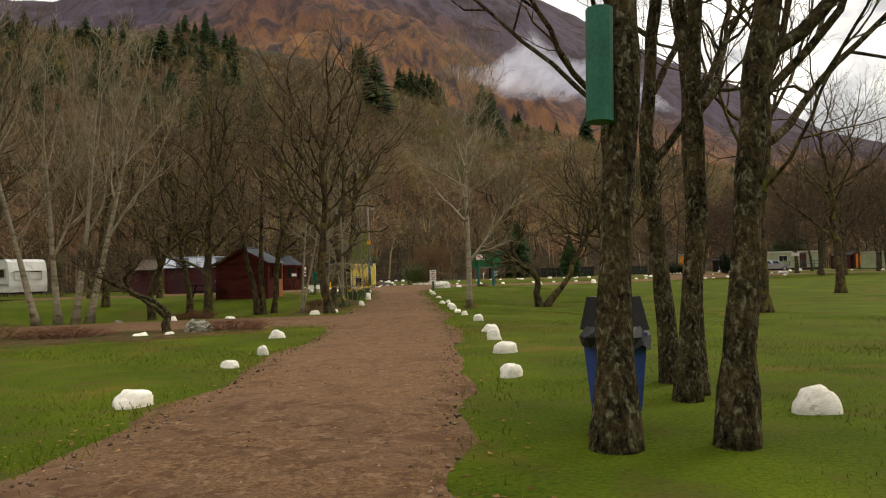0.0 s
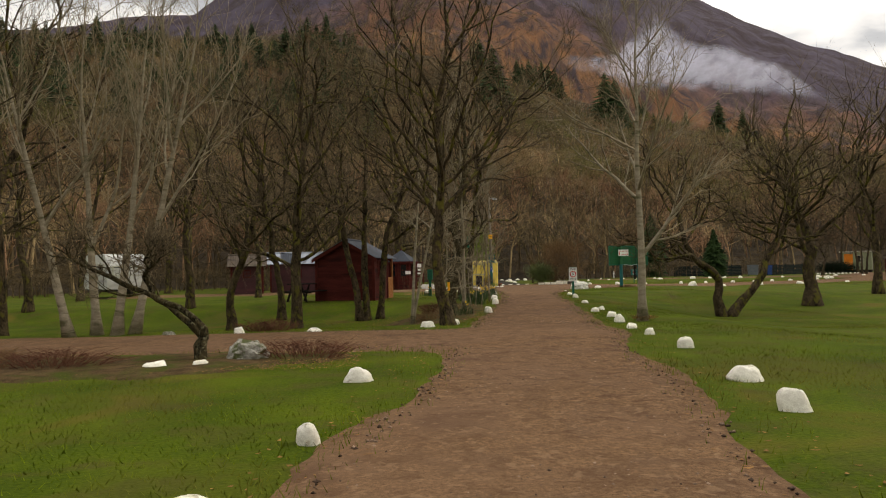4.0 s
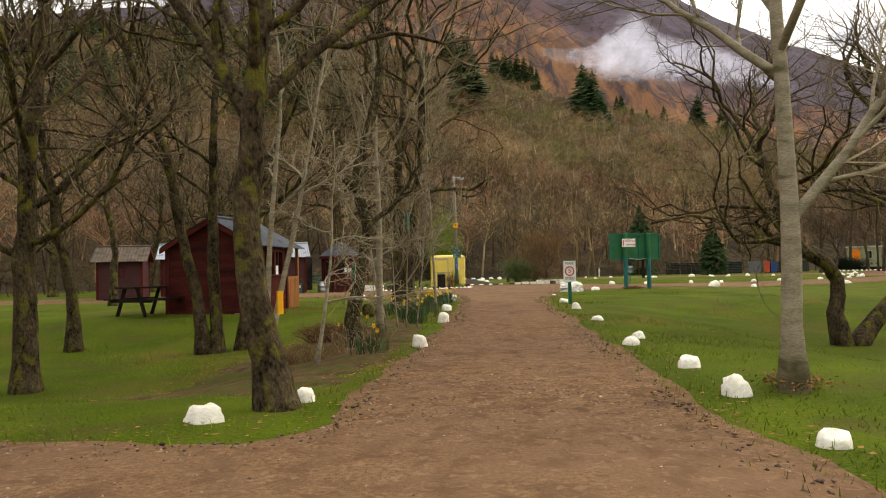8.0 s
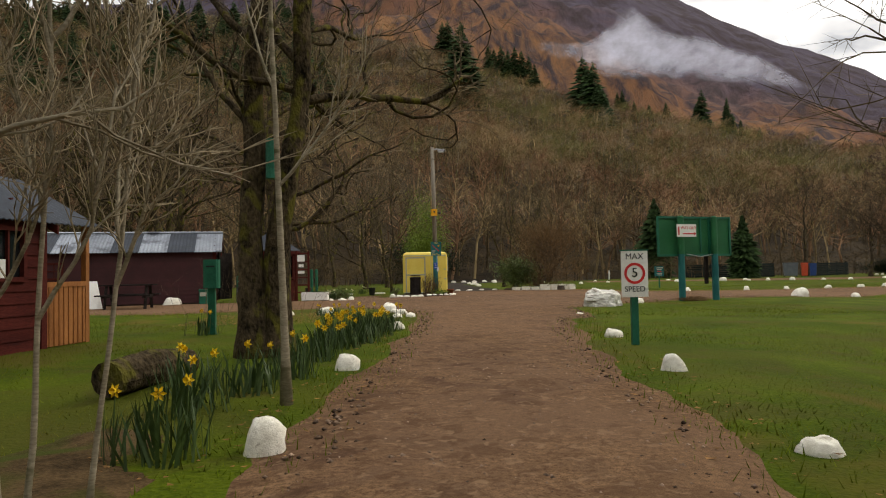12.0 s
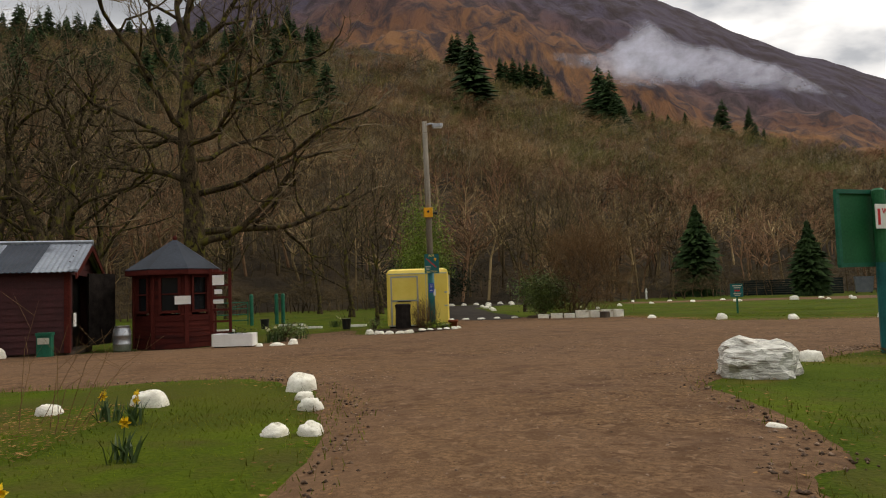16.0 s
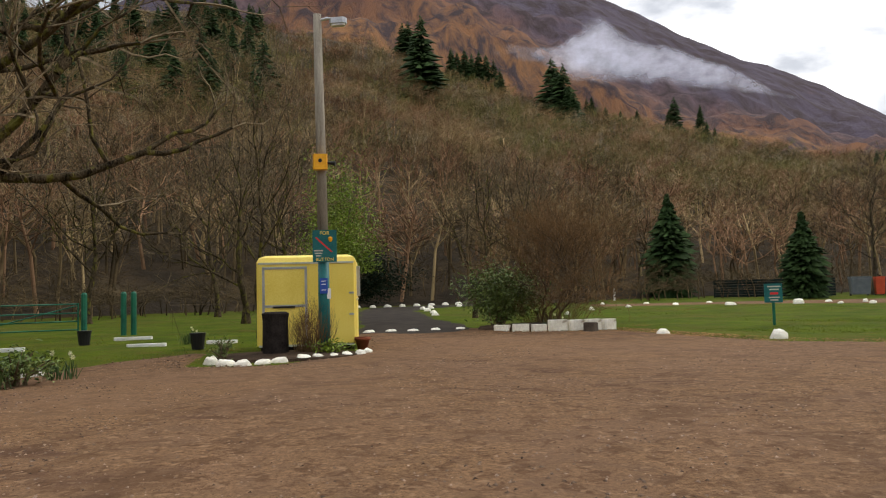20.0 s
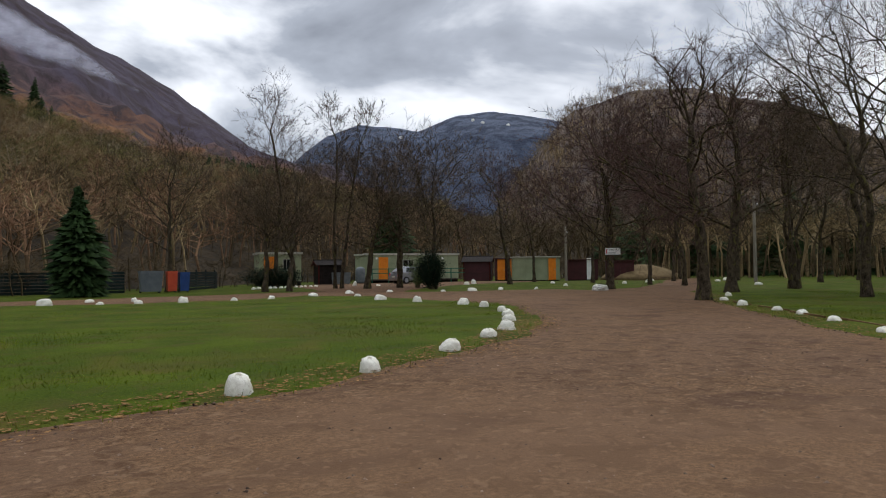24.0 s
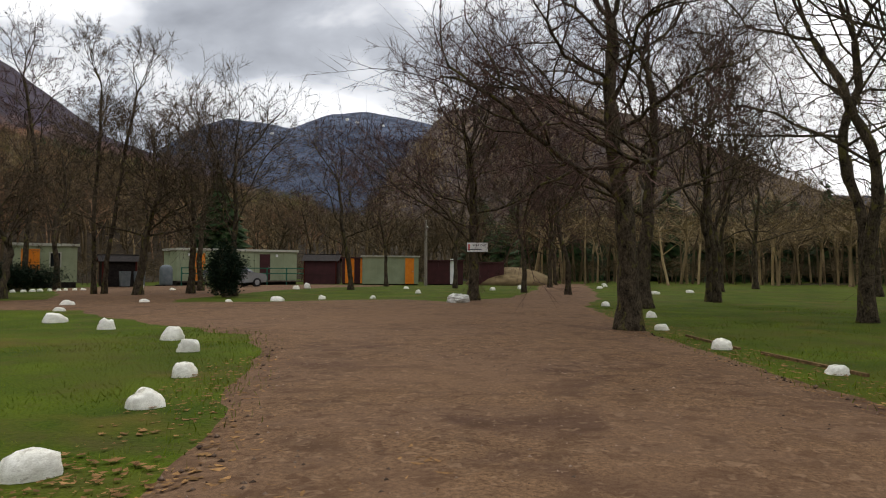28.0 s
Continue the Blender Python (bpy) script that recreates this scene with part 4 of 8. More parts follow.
scatter("brown_hill_woods", bare_far, p, rs.uniform(10, 17, len(p)), rs.uniform(18, 32, len(p)), WOODS, "bare brown woods over the rounded hill", "woods", 9)
ca, cr = ra.uniform(112, 180, 160), ra.uniform(60, 140, 160)
p = np.stack([CENTRE[0] + cr * np.sin(np.radians(ca)), CENTRE[1] + cr * np.cos(np.radians(ca)), 0 * ca], 1)
scatter("south_woods", bare, p, rs.uniform(7, 12, len(p)), rs.uniform(9, 15, len(p)), WOODS, "bare brown woods closing the valley", "woods", 5)


def template_conifer(seed, tiers=15, blades=11):
    """Unit-high spruce: whorls of drooping tapered sprays round a stem."""
    r = random.Random(seed)
    v, f = [], []
    n = 0
    for k in range(3):
        w = k * 2.0944
        v += [(0.012 * math.cos(w), 0.012 * math.sin(w), 0)]
    v += [(0, 0, 1)]
    f += [(0, 1, 3), (1, 2, 3), (2, 0, 3)]
    for i in range(tiers):
        h = 0.06 + 0.92 * (i / (tiers - 1)) ** 0.95
        reach = 0.25 * (1 - h) ** 0.8 + 0.012
        for j in range(blades):
            w = j * 6.283 / blades + r.uniform(-0.3, 0.3) + i
            ln = reach * r.uniform(0.45, 1.25)
            dz = -ln * r.uniform(0.25, 0.65)
            c, s = math.cos(w), math.sin(w)
            wd = ln * 0.16
            n = len(v)
            hh = h + r.uniform(-0.9, 0.9) / tiers
            v += [(0, 0, hh + 0.012), (c * ln * 0.55 - s * wd, s * ln * 0.55 + c * wd, hh + dz * 0.6), (c * ln, s * ln, hh + dz * 0.8), (c * ln * 0.55 + s * wd, s * ln * 0.55 - c * wd, hh + dz * 0.6), (c * ln * 0.5, s * ln * 0.5, hh + dz * 0.2 + 0.012)]
            f += [(n, n + 1, n + 4), (n + 1, n + 2, n + 4), (n + 2, n + 3, n + 4), (n + 3, n, n + 4)]
    return np.array(v), np.array(f)


spruce = [template_conifer(s, 22, 13) for s in range(5)]


def on_slope(a, r):
    x, y = CENTRE[0] + r * math.sin(radians(a)), CENTRE[1] + r * math.cos(radians(a))
    return (x, y, float(wood_height(np.array(x), np.array(y))))


# spruces standing out on the hillside
far_spruce = []
for a, r, h in ((6.4, 178, 23), (6.9, 182, 17), (6.0, 186, 18), (5.6, 262, 16), (5.1, 264, 14), (17.2, 216, 20), (18.1, 209, 19), (17.6, 212, 17), (18.9, 201, 12), (18.5, 204, 14), (20.4, 272, 7), (20.0, 273, 6), (23.9, 276, 6), (26.7, 270, 14), (26.3, 268, 9), (28.6, 270, 13), (29.0, 268, 8), (29.6, 270, 6),
                (9.1, 266, 12), (9.6, 268, 11), (10.2, 270, 13), (10.8, 268, 12), (11.4, 270, 14), (12.0, 270, 13), (12.6, 271, 12), (13.1, 272, 9), (37.3, 258, 5), (-9.2, 222, 13), (-8.4, 226, 12), (-7.2, 234, 11), (-8.8, 245, 14), (-6.4, 240, 10), (21.4, 236, 7), (22.6, 250, 6), (31.0, 262, 5)):
    far_spruce.append((*on_slope(a, r), h))
rq = np.random.RandomState(21)
for k in range(230):
    a = rq.uniform(-58, -6)
    r = rq.uniform(120, 245)
    far_spruce.append((*on_slope(a, r), rq.uniform(6, 13)))
for k in range(60):
    a, r = rq.uniform(40, 47), rq.uniform(215, 250)
    far_spruce.append((*on_slope(a, r), rq.uniform(5, 8)))
for k in range(330):
    a, r = rq.uniform(70, 112), rq.uniform(105, 190)
    far_spruce.append((*on_slope(a, r), rq.uniform(7, 12)))
scatter("hill_spruces", spruce, [q[:3] for q in far_spruce], [q[3] for q in far_spruce], [q[3] * rq.uniform(1.2, 1.6) for q in far_spruce], CONIFER, "dark green spruces standing on the hillside", "woods", 6)


# ---- single trees ----
def slender_tree(x, y, height, radius, seed, trunk_mat, twig_mat, label, stems=((0.0, 0.0),), fork=0.35, spread=0.9, gnarl=0.25, limbs=9, density=1.0, upright=0.5, group="", name="bare_tree", base_z=None, shift=((0, 0),), first=None, droop=0.0, bow=0.0):
    """A bare tree: tapered stems, limbs, branches and twigs. stems: the lean of each stem (metres east, north at the top)."""
    r = random.Random(seed)
    root = thing(name, x, y, label, "tree", group, z=base_z)
    twig_s = Shape()

    def wander(p, d, length, n, bend, lift):
        pts, step = [p.copy()], length / n
        d = d.normalized()
        for k in range(n):
            d = (d + Vector((r.gauss(0, 1), r.gauss(0, 1), r.gauss(0, 0.8))) * bend * 0.75 + Vector((0, 0, lift - droop * (k < n * 0.5)))).normalized()
            pts.append(pts[-1] + d * step)
        return pts

    def taper(r0, r1, n):
        return [r0 + (r1 - r0) * i / n for i in range(n + 1)]

    def offshoot(pts, k):
        i = min(int(k), len(pts) - 2)
        d = (pts[i + 1] - pts[i]).normalized()
        w = r.uniform(0, 6.283)
        a = d.cross(Vector((0.2, 0.3, 0.93)))
        a = a.normalized() if a.length > 0.01 else Vector((1, 0, 0))
        b = d.cross(a)
        return pts[i].lerp(pts[i + 1], k - i), (d + (a * math.cos(w) + b * math.sin(w)) * r.uniform(0.45, 1.15)).normalized()

    def twigs(pts, r0, length, level, count):
        for q in range(count):
            k = (0.15 + 0.85 * (q + r.uniform(0, 1)) / count) * (len(pts) - 1)
            p, d = offshoot(pts, min(k, len(pts) - 1.001))
            ln = length * r.uniform(0.55, 1.15)
            q_ = wander(p, d, ln, 3 - level, gnarl * 0.9, 0.13 * upright)
            twig_s.tube(q_, taper(r0, r0 * 0.4, len(q_) - 1), 3, False)
            if level < 2:
                twigs(q_, max(0.0032, r0 * 0.6), length * 0.55, level + 1, max(2, int(round((4 - level) * density))))

    for (lx, ly), (ox, oy) in zip(stems, list(shift) * len(stems)):
        share = 1.0 if len(stems) == 1 else 0.85
        top = height * r.uniform(0.88, 1.0)
        n = 14
        pts, rad_ = [], []
        wx, wy, vx, vy = 0.0, 0.0, 0.0, 0.0
        for i in range(n + 1):
            t = i / n
            vx, vy = vx * 0.7 + r.gauss(0, 1) * gnarl * 0.011 * height * (0.6 + t), vy * 0.7 + r.gauss(0, 1) * gnarl * 0.011 * height * (0.6 + t)
            wx, wy = wx + vx * (i > 1), wy + vy * (i > 1)
            arch = bow * math.sin(t * 3.14)
            pts.append(Vector((ox + lx * t + wx + arch * (1 if lx >= 0 else -1), oy + ly * t + wy, top * t - 0.08 * (i == 0))))
            flare = 1.0 + 0.6 * max(0.0, 1 - t * 18) + r.uniform(-0.06, 0.06)
            rad_.append(max(0.010, radius * share * flare * (1 - 0.35 * min(1, t / fork)) * (1 - max(0, t - fork) / (1 - fork)) ** 0.9))
        part("trunk", Shape().tube(pts, rad_, 12), trunk_mat, root, "", True)
        count = limbs if len(stems) == 1 else max(4, int(limbs * 0.75))
        for j in range(count):
            t = fork * 0.85 + (0.98 - fork * 0.85) * ((j + r.uniform(0, 0.8)) / count)
            if j == 0 and first:
                t = first
            k = t * n
            i = min(int(k), n - 1)
            p = pts[i].lerp(pts[i + 1], k - i)
            w = j * 2.4 + r.uniform(-0.6, 0.6)
            up = upright * r.uniform(0.5, 1.5) + 0.3 * t
            d = Vector((math.cos(w), math.sin(w), up)).normalized()
            ln = height * spread * (0.54 - 0.36 * t) * r.uniform(0.7, 1.25)
            r0 = max(0.012, min(rad_[i] * 0.66, radius * 0.55))
            lim = wander(p, d, ln, 7, gnarl, 0.10 * upright)
            limb_s = Shape().tube(lim, taper(r0, max(0.006, r0 * 0.2), 7), 6, False)
            for b in range(max(3, int(round(6 * density)))):
                k2 = (0.15 + 0.85 * (b + r.uniform(0, 1)) / max(3, int(round(6 * density)))) * 7
                p2, d2 = offshoot(lim, min(k2, 6.99))
                r2 = max(0.006, r0 * (1 - 0.115 * k2) * 0.55)
                br = wander(p2, d2, ln * r.uniform(0.3, 0.62), 4, gnarl * 1.1, 0.14 * upright)
                limb_s.tube(br, taper(r2, max(0.0045, r2 * 0.3), 4), 4, False)
                twigs(br, max(0.0045, r2 * 0.42), ln * 0.25, 1, max(3, int(round(5 * density))))
            twigs(lim, max(0.005, r0 * 0.3), ln * 0.28, 1, max(3, int(round(4 * density))))
            part("limb", limb_s, trunk_mat, root, "", True)
    tagged(part("crown", twig_s, twig_mat, root), kind="stuff")
    return root


def grow_tree(x, y, height, radius, seed, trunk_mat, twig_mat, label, stems=((0.0, 0.0),), fork=0.35, spread=0.9, gnarl=0.25, limbs=9, density=1.0, upright=0.5, group="", name="bare_tree", base_z=None, shift=((0, 0),), bow=0.0, arms=(), sway=1.0, bends=(), stub=None, reach=1.0, leader=0.4, thin=1.0, lift=1.0, twig=0.0036):
    """A spreading bare tree: each stem divides into limbs, each limb forks again and again down to fine twigs.
    stems: the lean of each stem (metres east, north at its top). arms: height, bearing, length and pitch of single long limbs.
    bends: height and sideways offset of the kinks of a crooked trunk. stub: height and bearing of a sawn-off limb.
    reach: length of the side limbs. leader: share of the crown through which the trunk goes on.
    thin: thickness of the limbs. lift: how far they curve upwards. twig: least thickness of a twig."""
    r = random.Random(seed)
    root = thing(name, x, y, label, "tree", group, z=base_z)
    twig_s = Shape()

    def wander(p, d, length, n, bend, lift):
        pts, step = [p.copy()], length / n
        for k in range(n):
            d = (d + Vector((r.gauss(0, 1), r.gauss(0, 1), r.gauss(0, 0.7))) * bend + Vector((0, 0, lift))).normalized()
            pts.append(pts[-1] + d * step)
        return pts, d

    def turned(d, angle, w):
        a = d.cross(Vector((0.31, 0.17, 0.93)))
        a = a.normalized() if a.length > 0.02 else Vector((1, 0, 0))
        b = d.cross(a)
        return (d * math.cos(angle) + (a * math.cos(w) + b * math.sin(w)) * math.sin(angle)).normalized()

    def tip(p, d, ln, r0):
        q = p + d * ln
        a = d.cross(Vector((0.3, 0.2, 0.9))).normalized() * r0
        b = d.cross(a).normalized() * r0
        twig_s.add([tuple(p + a), tuple(p - a * 0.5 + b * 0.87), tuple(p - a * 0.5 - b * 0.87), tuple(q)], [(0, 1, 3), (1, 2, 3), (2, 0, 3)])

    def spray(p, d, ln, r0):
        pts, e = wander(p, d, ln, 1, gnarl * 0.7, 0.10)
        twig_s.tube(pts, [r0, r0 * 0.45], 3, False)
        tip(pts[-1], e, ln * 0.6, r0 * 0.45)
        for k in range(max(2, int(round(3.2 * density)))):
            tip(pts[0].lerp(pts[1], r.uniform(0.1, 1.0)), turned(e, r.uniform(0.4, 1.0), r.uniform(0, 6.283)), ln * r.uniform(0.4, 0.8), max(twig * 0.78, r0 * 0.5))

    def branch(p, d, ln, r0, level, mesh):
        n = (7, 5, 4)[level]
        pts, e = wander(p, d, ln, n, gnarl * (0.55, 0.7, 0.8)[level], (0.05 + 0.07 * upright, 0.05 + 0.05 * upright, 0.08)[level] * lift)
        r1 = max(0.005, r0 * (0.58, 0.5, 0.5)[level])
        mesh.tube(pts, [r0 + (r1 - r0) * i / n for i in range(n + 1)], (6, 5, 3)[level], False)
        kids = [(n, turned(e, r.uniform(0.2, 0.55), r.uniform(0, 6.283)), r1 * 0.92) for _ in range(2)]
        w = r.uniform(0, 6.283)
        side = (5, 3, 2)[level] if density > 1.25 else (4 if density > 1.1 else 3, 2, 2)[level]
        for k in range(side):
            t = n * (0.28 + 0.68 * (k + r.uniform(0, 1)) / side)
            i = min(int(t), n - 1)
            w += 2.4
            kids.append((t, turned((pts[i + 1] - pts[i]).normalized(), r.uniform(0.6, 1.05), w), (r0 + (r1 - r0) * t / n) * 0.62))
        for t, kd, kr in kids:
            i = min(int(t), n - 1)
            q = pts[i].lerp(pts[i + 1], t - i)
            if level < 2:
                branch(q, kd, ln * r.uniform(0.45, 0.72), max(0.005, kr), level + 1, mesh if level < 1 else twig_s)
            else:
                if r.random() < 0.95 * density:
                    spray(q, turned(kd, r.uniform(0, 0.5), r.uniform(0, 6.283)), max(0.16, ln * r.uniform(0.35, 0.7)), max(twig, kr * 0.8))

    for (lx, ly), (ox, oy) in zip(stems, list(shift) * len(stems)):
        crown = height * (1 - fork) * r.uniform(0.92, 1.0)
        bole = height * fork
        zone = crown * leader
        n = 12
        pts, rad_ = [], []
        wx = wy = vx = vy = 0.0
        share = 1.0 if len(stems) == 1 else 0.85
        for i in range(n + 1):
            t = i / n
            vx, vy = vx * 0.6 + r.gauss(0, 1) * gnarl * 0.2 * sway * min(1, i / 5), vy * 0.6 + r.gauss(0, 1) * gnarl * 0.2 * sway * min(1, i / 5)
            wx, wy = wx + vx * (i > 1), wy + vy * (i > 1)
            z = (bole + zone) * t
            arch = bow * math.sin(t * 3.14) * (1 if lx >= 0 else -1)
            lean_ = (z / height) ** 1.4
            kink = float(np.interp(z, [b_[0] for b_ in bends], [b_[1] for b_ in bends])) if bends else 0.0
            pts.append(Vector((ox + lx * lean_ + wx + arch + kink, oy + ly * lean_ + wy, z - 0.1 * (i == 0))))
            flare = 1.0 + 0.55 * max(0.0, 1 - z / 0.55) + r.uniform(-0.07, 0.07)
            rad_.append(radius * share * flare * (1 - 0.55 * t))
        fine_p, fine_r = [], []
        for i in range(n):
            for q in range(3):
                fine_p.append(pts[i].lerp(pts[i + 1], q / 3))
                fine_r.append(rad_[i] + (rad_[i + 1] - rad_[i]) * q / 3)
        bole_s = Shape().tube(fine_p + [pts[-1]], fine_r + [rad_[-1]], 14)
        off = Vector((x, y, 0))
        bole_s.v = [tuple(Vector(p_) + noise.noise_vector((Vector(p_) * Vector((1, 1, 0.6)) + off) * 4.5) * radius * 0.16 + noise.noise_vector((Vector(p_) + off) * 14) * radius * 0.07) for p_ in bole_s.v]
        part("trunk", bole_s, trunk_mat, root, "", True)
        count = max(3, int(round(limbs * (0.55 if len(stems) == 1 else 0.4))))
        lo = bole / (bole + zone) * 0.9
        jobs = []
        for j in range(count):
            t = (lo + (1 - lo) * 0.9 * (j + r.uniform(0, 0.8)) / count) * n
            ang_ = radians(r.uniform(42, 62) * min(1.25, 0.55 + 0.45 * spread) * (1.15 - 0.3 * upright))
            jobs.append((t, ang_, j * 2.4 + r.uniform(-0.5, 0.5), crown * 0.42 * reach * (0.8 + 0.2 * spread) * r.uniform(0.8, 1.15) * (1.15 - 0.5 * (leader > 0.5) * j / count), 0.46))
        w0 = r.uniform(0, 6.283)
        for j in range(3):
            jobs.append((n, radians(r.uniform(10, 32)) * (0.7 + 0.3 * spread), w0 + j * 2.09, crown * 0.40 * r.uniform(0.85, 1.1) * (1 - leader) / 0.6, 0.7))
        for t, ang_, w, ln, k in jobs:
            i = min(int(t), n - 1)
            d0 = (pts[i + 1] - pts[i]).normalized()
            mesh = Shape()
            branch(pts[i].lerp(pts[i + 1], t - i), turned(d0, ang_, w), ln, max(0.014, rad_[i] * k * thin), 0, mesh)
            part("limb", mesh, trunk_mat, root, "", True)
    for az_, bear_, ln, *pitch in arms:
        t = min(az_ / (bole + zone), 0.97) * n
        i = min(int(t), n - 1)
        mesh = Shape()
        up_ = pitch[0] if pitch else 0.12
        branch(pts[i].lerp(pts[i + 1], t - i), Vector((math.sin(radians(bear_)), math.cos(radians(bear_)), up_)).normalized(), ln * 0.72, max(0.03, rad_[i] * (0.38 if up_ < 0.5 else 0.55)), 0, mesh)
        part("limb", mesh, trunk_mat, root, "", True)
    if stub:
        t = stub[0] / (bole + zone) * n
        i = min(int(t), n - 1)
        p, d = pts[i].lerp(pts[i + 1], t - i), Vector((math.sin(radians(stub[1])), math.cos(radians(stub[1])), 0.9)).normalized()
        part("stub", Shape().tube([p, p + d * radius * 1.4, p + d * radius * 2.6], [radius * 0.9, radius * 0.85, radius * 0.7], 10), trunk_mat, root, "sawn-off limb")
    tagged(part("crown", twig_s, twig_mat, root), kind="stuff")
    return root


OAK, ASH, BIRCH = "gnarled bare oak with mossy bark beside the track", "tall bare ash with lichen-spotted bark on the grass", "slender pale-barked bare birch"
# beside the start of the track
grow_tree(1.69, 0.98, 11, 0.125, 1, BARK_LICHEN, TWIG, ASH, stems=((0.1, 0.3),), fork=0.36, limbs=8, sway=0.5, group="ash clump", bends=((0, 0), (1.2, 0.02), (2.4, 0.10), (4.5, 0.16)), arms=((2.9, -60, 2.6, 1.2), (3.1, 110, 2.4, 0.9)))
grow_tree(3.12, 3.94, 9, 0.085, 24, BARK_LICHEN, TWIG, ASH, stems=((0.1, 0.2),), fork=0.3, limbs=8, sway=0.6, group="ash clump", bends=((0, 0.05), (2.0, -0.05), (4.0, 0.05)), arms=((2.9, -75, 2.6, 0.9),))
grow_tree(3.40, 3.30, 10, 0.095, 2, BARK_LICHEN, TWIG, ASH, stems=((0.2, 0.2),), fork=0.35, limbs=7, sway=0.6, group="ash clump", bends=((0, 0.05), (1.6, -0.06), (2.6, -0.10), (4.5, 0.12)), arms=((2.2, 100, 2.4, 1.0), (2.9, 80, 2.6, 1.0)))
grow_tree(3.08, 2.36, 11, 0.095, 3, BARK_LICHEN, TWIG, ASH, stems=((0.35, 0.3),), fork=0.35, limbs=8, sway=0.6, group="ash clump", bends=((0, -0.04), (2.0, 0.10), (4.0, 0.14)), arms=((2.5, 85, 2.0, 0.8),))
grow_tree(3.30, 2.60, 11, 0.075, 29, BARK_LICHEN, TWIG, ASH, stems=((0.5, 0.3),), fork=0.35, limbs=7, sway=0.6, group="ash clump")
grow_tree(2.47, 0.80, 12, 0.105, 4, BARK_LICHEN, TWIG, ASH, stems=((0.7, 0.3),), fork=0.33, limbs=9, sway=0.5, group="ash clump", bends=((0, -0.04), (1.2, 0.04), (2.6, 0.14), (4.5, 0.36)), arms=((2.2, 80, 3.0, 0.45), (2.5, 95, 3.2, 0.6), (2.9, 70, 3.0, 0.8), (1.9, 85, 2.4, 0.3)))
grow_tree(12.4, 13.8, 12, 0.19, 5, BARK, TWIG, "tall dark bare tree on the grass", stems=((0.6, 0.3),), fork=0.25, limbs=10)
slender_tree(5.67, 19.65, 8.2, 0.10, 6, BARK_PALE, TWIG_PALE, "pale smooth-barked young tree standing by the track", fork=0.34, limbs=15, spread=0.95, upright=1.0, gnarl=0.15, density=1.25, first=0.19)
grow_tree(10.5, 25.95, 6.4, 0.15, 7, BARK, TWIG, "low V-shaped crooked bare tree on the lawn", stems=((-1.6, 0.2),), fork=0.30, limbs=12, spread=1.3, gnarl=0.5, upright=0.3, sway=0.5, bends=((0, -0.02), (0.55, -0.12), (1.0, 0.08), (1.35, 0.05), (1.8, -0.3), (2.4, -0.5), (3.5, -0.3)), arms=((1.5, -80, 2.2, 0.5), (2.0, -110, 2.6, 0.35)))
grow_tree(10.68, 25.95, 7.0, 0.14, 28, BARK, TWIG, "low V-shaped crooked bare tree on the lawn", stems=((0.6, 0.2),), fork=0.36, limbs=14, spread=1.3, gnarl=0.5, upright=0.4, sway=0.4, bends=((0, 0), (0.5, 0.5), (1.2, 1.1), (2.0, 1.45), (2.7, 1.9), (3.4, 2.15), (4.5, 2.2)), arms=((1.9, 70, 2.2, 0.5), (2.3, -70, 2.4, 0.4)))
grow_tree(15.3, 28.9, 8, 0.26, 8, BARK, TWIG, OAK, fork=0.22, limbs=11, spread=1.2, gnarl=0.4, group="trees on the lawn")
grow_tree(20, 32, 9, 0.18, 9, BARK, TWIG, OAK, fork=0.25, limbs=9, spread=1.2, gnarl=0.35, group="trees on the lawn")
grow_tree(24, 24, 10, 0.2, 10, BARK, TWIG, OAK, fork=0.25, limbs=9, spread=1.1, gnarl=0.3, group="trees on the lawn")
# along the verge
grow_tree(1.03, 19.75, 9.5, 0.145, 11, BARK, TWIG, OAK, stems=((0.1, 0.3),), sway=0.35, fork=0.27, limbs=15, spread=1.0, gnarl=0.36, upright=0.9, density=1.15, bends=((0, 0.08), (0.7, -0.06), (1.5, -0.17), (2.6, -0.2), (4, -0.12)), arms=((2.45, -75, 3.2, 1.5), (2.6, 80, 3.6, 0.75), (2.9, -30, 3.0, 1.1)))
grow_tree(-3.03, 24.25, 9.5, 0.17, 12, BARK, TWIG, OAK, stems=((0.1, 0.3),), sway=0.4, fork=0.33, limbs=11, gnarl=0.34, upright=0.4, arms=((1.9, -80, 2.6, 0.3), (2.1, 85, 2.8, 0.25), (2.6, 70, 2.6, 0.5), (2.9, -95, 2.4, 0.35)))
grow_tree(-1.23, 27.8, 10, 0.15, 13, BARK, TWIG, OAK, stems=((-2.7, 0.2), (-0.1, 0.4)), sway=0.5, fork=0.32, limbs=11, gnarl=0.34, upright=0.6, shift=((-0.16, 0), (0.06, 0.1)))
grow_tree(-0.71, 28.1, 9.5, 0.13, 25, BARK, TWIG, OAK, stems=((0.3, 0.3),), sway=0.4, fork=0.42, limbs=9, gnarl=0.34, upright=0.5, bends=((0, 0), (1.8, 0.12), (3, 0.25), (4.4, 0.6), (6, 0.8)), arms=((2.6, 90, 2.4, 0.5),))
grow_tree(1.63, 25.0, 7.5, 0.115, 14, BARK_LICHEN, TWIG, "crooked mossy pollarded tree with a sawn limb at the verge", stems=((0.2, 0.3),), sway=0.2, fork=0.62, limbs=6, gnarl=0.4, bends=((0, 0), (0.35, -0.09), (1.1, 0.06), (1.9, 0.22), (2.7, 0.0), (3.6, 0.2), (4.6, 0.36)), stub=(2.55, -80), arms=((1.95, 75, 1.5, 0.5),))
